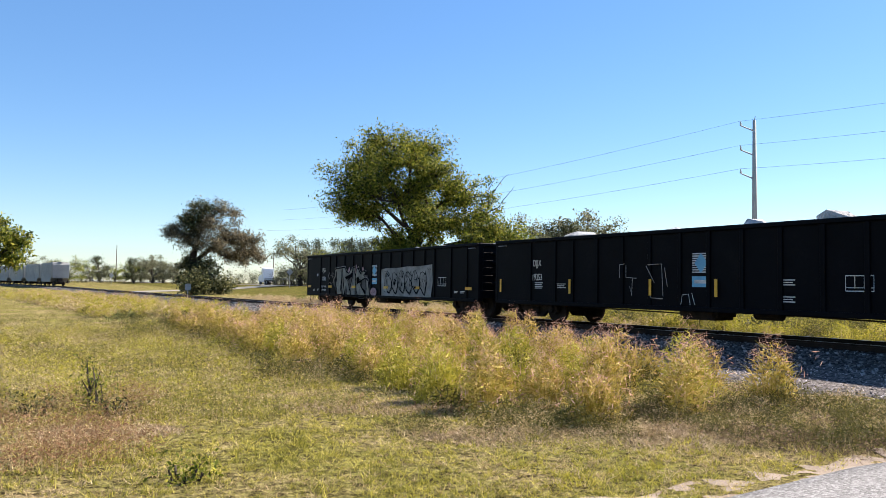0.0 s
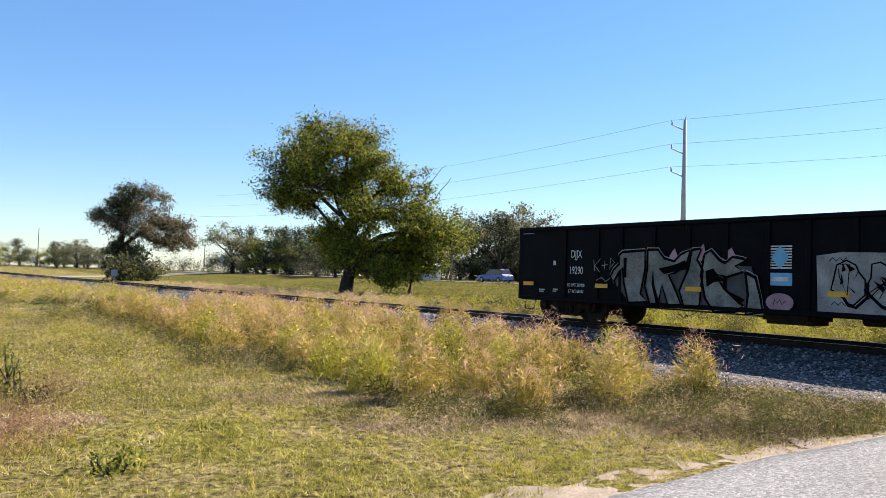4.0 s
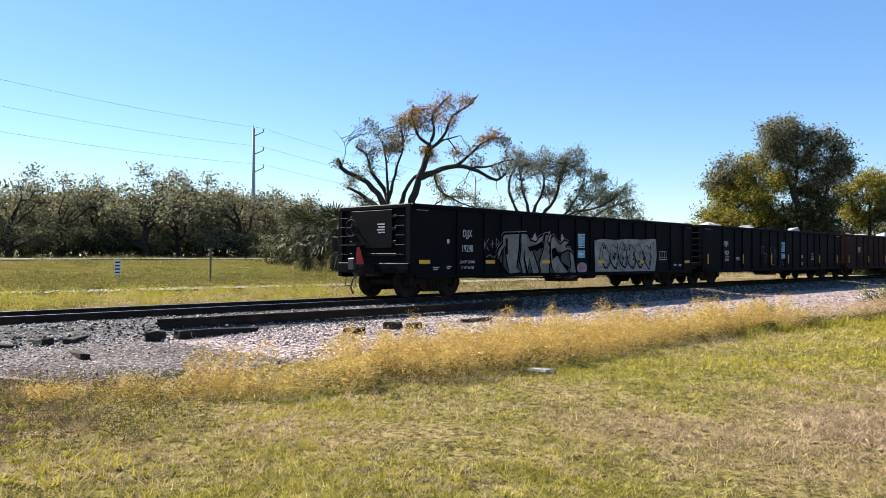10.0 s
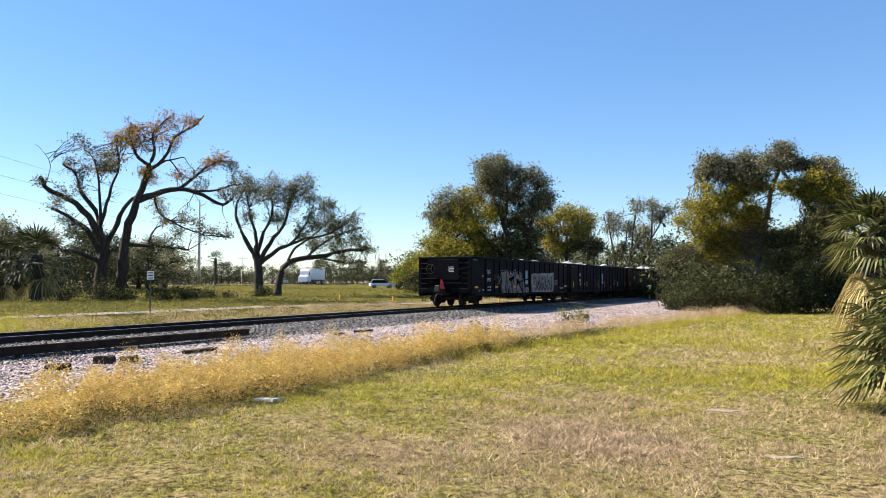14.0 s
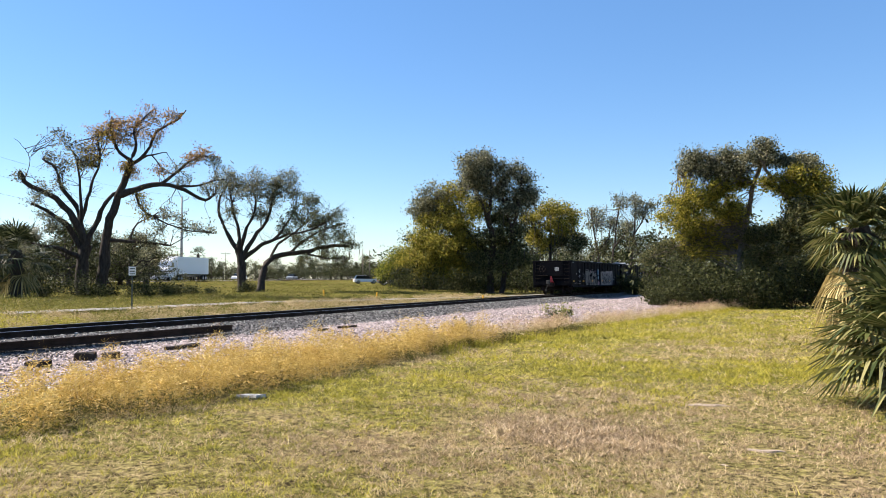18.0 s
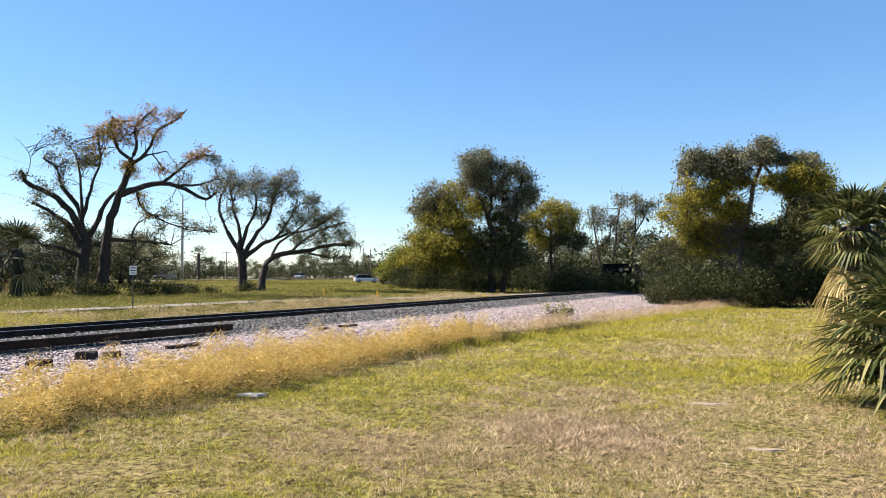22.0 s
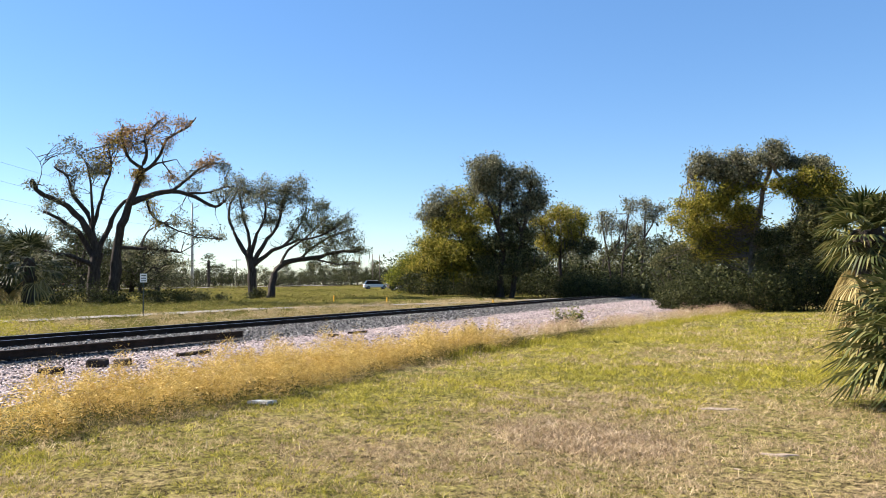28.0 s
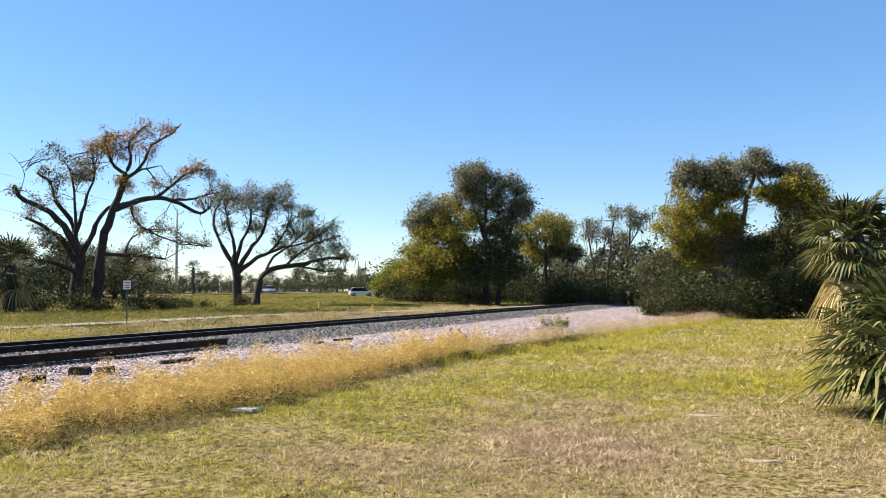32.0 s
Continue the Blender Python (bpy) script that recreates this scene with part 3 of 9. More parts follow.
# worn yellow double line and crossing panels
for _o in (-0.14, 0.14):
    _a, _b = np.array((34.0, 20.1)), np.array((56.5, 33.3))
    _n = np.array((-0.505, 0.863))
    _l1, _l2 = [tuple(_a + _n * (_o + 0.075)), tuple(_b + _n * (_o + 0.075))], [tuple(_a + _n * (_o - 0.075)), tuple(_b + _n * (_o - 0.075))]
    tagged(new("centre_line", np_mesh("centre_line", *strip(_l1, _l2, lambda x, y: road_z(x, y) + 0.06, 60, 2), LINE_YELLOW)), "worn yellow double centre line on asphalt", "road marking", kind="structure")
_l, _q = [polar(-60.2, 92), polar(-60.9, 200), polar(-61.1, 420)], [polar(-63.4, 92), polar(-62.3, 200), polar(-61.8, 420)]
tagged(new("far_road", np_mesh("far_road", *strip(_l, _q, lambda x, y: land(x, y) + 0.06, 60, 3), ASPHALT)), "straight grey road leading away between trees", "road", kind="structure")
PATH_C = [(20, 26), (27, 14), (31.9, 3.3), (36.3, -6.5), (38.9, -13), (42.8, -20.8), (46.5, -37.5), (52, -62)]
_pl, _pr = [(x - 0.65, y - 0.25) for x, y in PATH_C[1:]], [(x + 0.65, y + 0.25) for x, y in PATH_C[1:]]
tagged(new("footpath", np_mesh("footpath", *strip(_pl, _pr, lambda x, y: land(x, y) + 0.075, 160, 4), PATH_GREY, True)), "narrow pale concrete footpath through grass", "path", kind="structure")


def ragged(centre, rx, ry, seed, rise, turn=0.0, n=60, rough=0.014):
    """An uneven flat patch lying on the land."""
    rnd = random.Random(seed)
    ph = [rnd.uniform(0, 6.28) for _ in range(4)]
    v, c, s = [], math.cos(turn), math.sin(turn)
    for k in range(6):
        for i in range(n):
            a = i * math.tau / n
            r = (k + 1) / 6 * (1 + 0.20 * math.sin(2 * a + ph[0]) + 0.09 * math.sin(5 * a + ph[1]) + 0.04 * math.sin(11 * a + ph[2]))
            dx, dy = r * rx * math.cos(a), r * ry * math.sin(a)
            x, y = centre[0] + dx * c - dy * s, centre[1] + dx * s + dy * c
            v.append((x, y, ground_z(x, y) + rise - (0.03 if k == 5 else 0) + rough * noise.noise((x * 5, y * 5, seed))))
    v.append((*centre, ground_z(*centre) + rise))
    f = [(k * n + i, k * n + (i + 1) % n, (k + 1) * n + (i + 1) % n, (k + 1) * n + i) for k in range(5) for i in range(n)] + [(6 * n, i, (i + 1) % n) for i in range(n)]
    return v, [tuple(reversed(q)) for q in f]


for _c, _rx, _ry, _sd, _tn in (((5.6, -9.15), 0.26, 0.13, 1, 0.6), ((3.8, -7.2), 0.2, 0.11, 2, 0.5), ((4.3, -8.0), 0.22, 0.12, 3, 1.0), ((3.6, -6.4), 0.17, 0.09, 4, 0.3)):
    tagged(new("bare_patch", np_mesh("bare_patch", *ragged(_c, _rx, _ry, _sd, 0.005, _tn), SAND)), "bare pale sandy patch in the lawn", "bare soil", kind="structure")
# sandy road shoulder and gravel spread beside the track
_v = [(x - 0.35 - 0.25 * math.sin(i * 2.1), y + 0.35 + 0.15 * math.sin(i * 1.3)) for i, (x, y) in enumerate(ROAD_L[1:9])]
_l = [(x * (1 - f) + a * f, y * (1 - f) + b * f) for (x, y), (a, b) in zip(_v, _v[1:]) for f in (0, 0.25, 0.5, 0.75)]
_l = [(x + 0.2 * math.sin(i * 1.9) + 0.1 * math.sin(i * 4.3), y + 0.2 * math.cos(i * 2.7)) for i, (x, y) in enumerate(_l)]
tagged(new("road_shoulder", np_mesh("road_shoulder", *strip(_l, ROAD_L[1:9], lambda x, y: land(x, y) + 0.010 + np.vectorize(lambda a, b: 0.012 * noise.noise((a * 3.1, b * 3.1, 2.0)) + 0.008 * noise.noise((a * 9, b * 9, 5.0)))(x, y), 260, 12), SAND)), "crumbling pale sand along the asphalt edge", "road shoulder", kind="structure")
for _c, _rx, _ry, _sd in (((10.3, 4.95), 0.75, 0.22, 21), ((9.2, 4.35), 0.4, 0.16, 22)):
    tagged(new("sand_patch", np_mesh("sand_patch", *ragged(_c, _rx, _ry, _sd, 0.010, 0.47), SAND)), "crumbling pale sand along the asphalt edge", "bare soil", kind="structure")
for _c, _rx, _ry, _sd in (((5.2, 5.6), 0.2, 0.1, 31), ((5.95, 3.95), 0.17, 0.08, 32), ((3.3, 4.3), 0.1, 0.06, 33), ((6.6, 6.8), 0.25, 0.05, 34)):
    tagged(new("tar_patch", np_mesh("tar_patch", *ragged(_c, _rx, _ry, _sd, float(road_z(*_c)) - ground_z(*_c) + 0.005, 0.4, rough=0.0), TAR)), "small dark worn patch in the asphalt", "road patch", kind="structure")

# ---- railway ----
STATIONS = [-320 + 2.0 * k for k in range(60)] + [-200 + 1.0 * k for k in range(330)]


def along(s):
    def at(a, z):
        x, y, _ = line_at(s, a)
        return (x, y, z - float(fall_at(s)))
    return at


def gravel_edge(s):
    """How far the stones spread towards the lawn."""
    e = swing_at(s) + np.interp(mark_at(s), [-200, -60, -30, -20, -17, -13, -9, -3, 0, 2, 4, 8, 11, 13, 18, 30, 45, 90], [4.3, 4.4, 5.2, 6.8, 7.4, 7.0, 6.6, 7.9, 7.6, 7.6, 7.7, 7.9, 8.0, 8.0, 7.9, 7.2, 5.8, 5.0])
    return float(e + 0.35 * math.sin(s * 1.3) + 0.25 * math.sin(s * 2.9 + 1))


_nn = 6
for _s0, _count, _gm, _lab in ((-120, 236, GRAVEL, "grey gravel spread beside the track"), (-2, 204, GRAVEL_PINK, "pale pinkish gravel spread beside the track")):
    _st, _v = [float(at_mark(_s0 + 0.5 * k)) for k in range(_count + 1)], []
    for s in _st:
        for k in range(_nn):
            a = 2.6 + (gravel_edge(s) - 2.6) * k / (_nn - 1)
            x, y, _ = line_at(s, a)
            z = ground_z(x, y) + (0.03 if k < _nn - 1 else -0.03) + 0.02 * noise.noise((x * 0.9, y * 0.9, 0))
            _v.append((x, y, z if not inside(x, y, ROAD_POLY) else z - 0.3))
    _m = Mesh().add(_v, [(i * _nn + k, (i + 1) * _nn + k, (i + 1) * _nn + k + 1, i * _nn + k + 1) for i in range(len(_st) - 1) for k in range(_nn - 1)])
    tagged(new("gravel_spread", _m.data("gravel_spread", _gm)), _lab, "gravel", kind="structure")
_m = Mesh().sweep([(4.2, 0.02), (3.3, 0.19), (1.75, 0.37), (0, 0.37), (-1.75, 0.37), (-3.1, 0.16), (-3.8, 0.02)], [along(s) for s in STATIONS])
tagged(new("ballast", _m.data("ballast", BALLAST)), "grey crushed-stone ballast under the railway track", "ballast", kind="structure")
track = thing("railway_track", "rusty steel railway rails on dark wooden ties", "railway track", kind="structure")
RAIL = [(-0.07, 0), (-0.07, 0.012), (-0.012, 0.03), (-0.012, 0.125), (-0.036, 0.135), (-0.036, 0.168), (-0.028, 0.172), (0.028, 0.172), (0.036, 0.168), (0.036, 0.135), (0.012, 0.125), (0.012, 0.03), (0.07, 0.012), (0.07, 0)]
for _o in (0.755, -0.755):
    part("rail", Mesh().sweep([(_o + a, RAIL_Z - 0.172 + z) for a, z in RAIL], [along(s) for s in STATIONS]).data("rail", STEEL), track)
    part("rail_head", Mesh().sweep([(_o + a, RAIL_Z + z) for a, z in ((-0.03, 0.0005), (-0.02, 0.004), (0.02, 0.004), (0.03, 0.0005))], [along(s) for s in STATIONS]).data("rail_head", SHINY), track, "worn bright running surface")
# spare rail lying beside the track
spare = thing("loose_rail", "loose rusty spare rail lying beside the track", "rail")


def beside(s):
    q = float(at_mark(s))
    o = float(np.interp(s, [-1.5, 2, 8.3], [2.55, 2.75, 3.05]))
    return lambda a, z: (*line_at(q, o + a)[:2], z - float(fall_at(q)))


part("rail", Mesh().sweep([(a, 0.275 + z * 1.08) for a, z in RAIL], [beside(s) for s in np.arange(-1.4, 8.4, 0.7)]).data("rail", STEEL), spare)
for s in (-1.0, 2.2, 5.4):
    part("spike", Mesh().tube([beside(s)(0.1, 0.24), beside(s)(0.095, 0.30)], 0.014, 5).data("spike", STEEL), spare)
# asphalt filling and gaps at the crossing
for _o, _w2 in ((0.62, 0.07), (0.90, 0.08), (-0.62, 0.07), (-0.90, 0.08)):
    _f = lambda s: [line_at(s, _o + _w2), line_at(s, _o - _w2)]
    _a = [line_at(s, _o + _w2)[:2] for s in np.linspace(-12.7, -7.9, 12)]
    _b = [line_at(s, _o - _w2)[:2] for s in np.linspace(-12.7, -7.9, 12)]
    tagged(new("crossing_panel", np_mesh("crossing_panel", *strip(_a, _b, lambda x, y: np.full(np.shape(x), RAIL_Z - 0.004), 12, 3), PATH_GREY)), "pale worn filler strip beside the rail", "crossing panel", kind="structure")

# ---- train ----
CAR_L, CAR_GAP, CAR_TOP, CAR_LOW, SIDE = 16.9, 1.2, 2.70, 0.60, 1.55
TRUCK_X = CAR_L / 2 - 1.42           # middle of the car to the middle of a truck
RIBS = [1.083 * q for q in (1.72, 2.86, 3.62, 4.6, 5.55, 6.5, 7.45, 8.3, 9.2, 10.15, 11.1, 12.0, 12.75, 13.9, 14.95)]


def ribbon(pts, width, y):
    """A flat painted stroke along (x, z) points, lying in the plane y."""
    m, n, rows = Mesh(), len(pts), []
    for i, (x, z) in enumerate(pts):
        (ax, az), (bx, bz) = pts[max(i - 1, 0)], pts[min(i + 1, n - 1)]
        L = math.hypot(bx - ax, bz - az) or 1.0
        dx, dz = -(bz - az) / L * width / 2, (bx - ax) / L * width / 2
        rows += [(x + dx, y, z + dz), (x - dx, y, z - dz)]
    return m.add(rows, [(2 * i, 2 * i + 1, 2 * i + 3, 2 * i + 2) for i in range(n - 1)])


def plate(outline, y=0.0, thick=0.01):
    """A flat piece with that outline in the x-z plane, facing -y."""
    n = len(outline)
    area = sum(a[0] * b[1] - b[0] * a[1] for a, b in zip(outline, outline[1:] + outline[:1]))
    if area < 0:
        outline = outline[::-1]
    m = Mesh()
    m.add([(x, y, z) for x, z in outline] + [(x, y + thick, z) for x, z in outline], [tuple(range(n)), tuple(range(2 * n - 1, n - 1, -1))] + [(i, i + n, (i + 1) % n + n, (i + 1) % n) for i in range(n)])
    return m


def lettering(text, size, material, parent, x, y, z, rz=0.0, spacing=1.0, squeeze=1.0, align="CENTER", name="lettering", ry=0.0):
    cu = bpy.data.curves.new(name, "FONT")
    cu.body, cu.size, cu.extrude, cu.align_x, cu.align_y, cu.space_character = text, size, 0.0015, align, "CENTER", spacing
    cu.resolution_u = 4
    cu.materials.append(material)
    ob = new(name, cu)
    ob.parent = parent
    ob.matrix_basis = pose(x, y, z, 90, 0, rz) @ pose(0, 0, 0, 0, 0, ry) @ Matrix.Diagonal((squeeze, 1, 1, 1))
    return ob


RIB_MESH = bevelled(Mesh().box(-0.06, -0.045, CAR_LOW + 0.08, 0.06, 0.02, CAR_TOP - 0.10).data("rib", TRAIN), 0.012)
RIB_BROWN = RIB_MESH.copy()
RIB_BROWN.materials[0] = BROWN
_w = Mesh()
for _s in (-1, 1):
    _w.tube([(0, _s * 0.705, 0), (0, _s * 0.735, 0), (0, _s * 0.74, 0), (0, _s * 0.83, 0), (0, _s * 0.84, 0)], [0.40, 0.485, 0.457, 0.45, 0.38], 28)
_w.tube([(0, -1.0, 0), (0, -0.72, 0), (0, 0, 0), (0, 0.72, 0), (0, 1.0, 0)], [0.075, 0.10, 0.085, 0.10, 0.075], 10)
for _s in (-1, 1):
    for _k in range(6):
        _a = _k * math.tau / 6
        _w.tube([(0.27 * math.cos(_a), _s * 0.838, 0.27 * math.sin(_a)), (0.27 * math.cos(_a), _s * 0.848, 0.27 * math.sin(_a))], 0.035, 6)
WHEEL_MESH = _w.data("wheelset", IRON, False)


def side_frame_mesh():
    o = [(-1.12, 0.52), (-1.12, 0.36), (-0.98, 0.30), (-0.78, 0.30), (-0.70, 0.42), (-0.38, 0.18), (0.38, 0.18), (0.70, 0.42), (0.78, 0.30), (0.98, 0.30), (1.12, 0.36), (1.12, 0.52), (0.95, 0.62), (0.42, 0.72), (-0.42, 0.72), (-0.95, 0.62)]
    m = plate(o, -0.07, 0.14)
    for x in (-0.24, -0.08, 0.08, 0.24):
        m.tube([(x, -0.11, 0.26), (x, -0.11, 0.50)], 0.07, 8)
    for x in (-0.89, 0.89):
        m.tube([(x, -0.15, 0.457), (x, 0.0, 0.457)], 0.13, 10)
    m.box(-0.45, -0.13, 0.52, 0.45, 0.1, 0.6)
    return m.data("side_frame", IRON)


FRAME_MESH = side_frame_mesh()
COUPLER_MESH = bevelled(Mesh().box(0, -0.09, 0.70, 0.62, 0.09, 0.90).box(0.48, -0.17, 0.66, 0.70, 0.13, 0.94).box(-0.1, -0.25, 0.62, 0.12, 0.25, 0.98).data("coupler", IRON), 0.015)
RUNG_MESH = Mesh().tube([(-0.19, 0, 0), (0.19, 0, 0)], 0.011, 6).data("rung", IRON)
GRAB_MESH = Mesh().tube([(-0.2, 0.06, 0), (-0.2, 0, 0), (0.2, 0, 0), (0.2, 0.06, 0)], 0.012, 6).data("grab_iron", GALV)
STRIPE_MESH = Mesh().box(-0.22, -0.006, -0.055, 0.22, 0.0, 0.055).data("reflector", YELLOW)
STRIPE_UP = Mesh().box(-0.045, -0.006, -0.22, 0.045, 0.0, 0.22).data("reflector", YELLOW)


def gondola(label, paint, upright=False):
    car = thing("gondola_car", label, "freight car", group="cars of the train")
    h, rib = CAR_L / 2, RIB_BROWN if paint is BROWN else RIB_MESH
    for sgn in (-1, 1):
        part("side_wall", bevelled(Mesh().box(-h, sgn * SIDE - 0.03, CAR_LOW, h, sgn * SIDE + 0.03, CAR_TOP - 0.02).data("side_wall", paint), 0.008), car)
        part("side_sill", bevelled(Mesh().box(-h + 0.1, sgn * (SIDE + 0.04) - 0.05, CAR_LOW - 0.02, h - 0.1, sgn * (SIDE + 0.04) + 0.05, CAR_LOW + 0.10).data("side_sill", paint), 0.015), car)
        part("top_chord", bevelled(Mesh().box(-h - 0.05, sgn * (SIDE + 0.01) - 0.085, CAR_TOP - 0.12, h + 0.05, sgn * (SIDE + 0.01) + 0.085, CAR_TOP).data("top_chord", paint), 0.025), car, "thick rolled top rim")
        for x in RIBS:
            part("rib", rib, car, at=pose(-h + x, sgn * (SIDE + 0.03), 0, 0, 0, 0 if sgn < 0 else 180))
        for tx in (-TRUCK_X, TRUCK_X):
            part("side_frame", FRAME_MESH, car, at=pose(tx, sgn * 0.98, 0, 0, 0, 0 if sgn < 0 else 180))
    part("floor", Mesh().box(-h, -SIDE + 0.03, 1.02, h, SIDE - 0.03, 1.12).data("floor", paint), car)
    part("centre_sill", bevelled(Mesh().box(-h + 0.1, -0.26, 0.62, h - 0.1, 0.26, 1.02).data("centre_sill", IRON), 0.02), car)
    for e in (-1, 1):
        m = Mesh().box(e * h - 0.03, -SIDE, 0.98, e * h + 0.03, SIDE, CAR_TOP - 0.02)
        part("end_wall", bevelled(m.data("end_wall", paint), 0.008), car)
        part("end_chord", bevelled(Mesh().box(e * h - 0.09, -SIDE, CAR_TOP - 0.13, e * h + 0.10, SIDE, CAR_TOP + 0.002).data("end_chord", paint), 0.025), car)
        for z in (1.25, 1.62, 2.0, 2.35):
            part("end_rib", bevelled(Mesh().box(e * (h + 0.06) - 0.05, -1.02, z - 0.05, e * (h + 0.06) + 0.05, 1.02, z + 0.05).data("end_rib", paint), 0.015), car)
        part("end_sill", bevelled(Mesh().box(e * (h + 0.03) - 0.09, -SIDE, 0.72, e * (h + 0.03) + 0.09, SIDE, 1.02).data("end_sill", paint), 0.02), car)
        part("bolster", bevelled(Mesh().box(e * TRUCK_X - 0.2, -1.0, 0.38, e * TRUCK_X + 0.2, 1.0, 0.66).data("bolster", IRON), 0.03), car)
        part("coupler", COUPLER_MESH, car, at=pose(e * h, 0, 0, 0, 0, 0 if e > 0 else 180))
        for sgn in (-1, 1):
            part("corner_post", bevelled(Mesh().box(e * (h + 0.02) - 0.07, sgn * (SIDE - 0.06) - 0.10, CAR_LOW, e * (h + 0.02) + 0.07, sgn * (SIDE - 0.06) + 0.10, CAR_TOP - 0.06).data("corner_post", paint), 0.015), car)
            for k in range(6):
                part("rung", RUNG_MESH, car, at=pose(e * (h + 0.15), sgn * 1.22, 1.0 + 0.27 * k, 0, 0, 90))
            part("step", Mesh().tube([(e * (h - 0.1), sgn * 1.42, 0.62), (e * (h - 0.1), sgn * 1.46, 0.32), (e * (h - 0.5), sgn * 1.46, 0.32), (e * (h - 0.5), sgn * 1.42, 0.62)], 0.016, 6).data("step", IRON), car)
            part("grab_iron", GRAB_MESH, car, at=pose(e * (h - 0.35), sgn * (SIDE + 0.09), 2.52, 0, 0, 0 if sgn < 0 else 180))
        part("air_hose", Mesh().tube([(e * (h + 0.35), 0.3, 0.72), (e * (h + 0.55), 0.33, 0.55), (e * (h + 0.62), 0.35, 0.30), (e * (h + 0.52), 0.35, 0.12)], 0.028, 7).data("air_hose", BLACK), car)
        for ax in (-0.89, 0.89):
            wheels.append((part("wheelset", WHEEL_MESH, car, at=pose(e * TRUCK_X + ax, 0, 0.457)), e * TRUCK_X + ax))
    # brake gear under the floor
    part("brake_reservoir", bevelled(Mesh().box(-0.75, -1.25, 0.36, 0.45, -0.35, 0.66).data("brake_reservoir", IRON), 0.09, 2), car)
    part("brake_cylinder", Mesh().tube([(1.3, -0.75, 0.58), (2.0, -0.75, 0.58), (2.05, -0.75, 0.58), (2.3, -0.75, 0.58)], [0.16, 0.16, 0.05, 0.05], 12).data("brake_cylinder", IRON), car)
    part("brake_rod", Mesh().tube([(-5.0, -0.9, 0.55), (-0.7, -0.95, 0.5)], 0.02, 5).data("brake_rod", IRON), car)
    part("brake_rod", Mesh().tube([(2.3, -0.75, 0.56), (5.0, -0.8, 0.5)], 0.02, 5).data("brake_rod", IRON), car)
    for x in ((0.42, 3.3, 6.2, 9.65, 12.5, 16.4) if not upright else (0.3, 3.85, 7.1, 9.25, 13.6, 16.4)):
        part("reflector", STRIPE_UP if upright else STRIPE_MESH, car, "yellow reflective stripe", pose(-h + x, -SIDE - 0.092, 1.06 if not upright else 1.18))
    wheel_b = Mesh()
    ring = [(-h - 0.28, 0.75 + 0.25 * math.cos(a), 2.05 + 0.25 * math.sin(a)) for a in np.linspace(0, math.tau, 19)]
    wheel_b.tube(ring, 0.018, 6, cap=False)
    for a in (0, math.tau / 3, 2 * math.tau / 3):
        wheel_b.tube([(-h - 0.30, 0.75, 2.05), (-h - 0.28, 0.75 + 0.24 * math.cos(a), 2.05 + 0.24 * math.sin(a))], 0.014, 5)
    wheel_b.tube([(-h - 0.30, 0.75, 2.05), (-h - 0.03, 0.75, 2.05)], 0.025, 6)
    part("brake_wheel", wheel_b.data("brake_wheel", IRON), car)
    part("brake_platform", Mesh().box(-h - 0.42, 0.35, 1.52, -h - 0.1, 1.2, 1.56).data("brake_platform", IRON), car)
    return car


def boulder_mesh(seed, r):
    rnd = random.Random(seed)
    bm = bmesh.new()
    bmesh.ops.create_icosphere(bm, subdivisions=2, radius=r)
    off = Vector((seed * 3.1, seed * 1.7, 0))
    for v in bm.verts:
        v.co *= 1 + 0.45 * noise.noise(v.co / r * 1.1 + off) + 0.12 * noise.noise(v.co / r * 3 + off)
        v.co.z *= 0.62
    me = bpy.data.meshes.new("boulder")
    bm.to_mesh(me)
    bm.free()
    me.materials.append(BOULDER)
    return me


wheels = []
WALL_Y = -SIDE - 0.034
FRONT_Y = -SIDE - 0.085


def marks(car, x, lead, number, lines, light=STENCIL):
    """Stencilled reporting marks, in the panel x metres from the rear end."""
    h = CAR_L / 2
    lettering(lead, 0.30, light, car, -h + x, WALL_Y, 1.90, squeeze=0.72)
    lettering(number, 0.30, light, car, -h + x, WALL_Y, 1.45, squeeze=0.70)
    for k, text in enumerate(lines):
        lettering(text, 0.125, light, car, -h + x, WALL_Y, 1.05 - 0.17 * k, squeeze=0.8)


def small_bars(car, x, z, n=2, w=0.26):
    for k in range(n):
        part("stencil_line", Mesh().box(x - w / 2, WALL_Y - 0.003, z - 0.055 * k - 0.012, x + w / 2 - 0.06 * (k % 2), WALL_Y, z - 0.055 * k + 0.012).data("stencil_line", STENCIL), car)


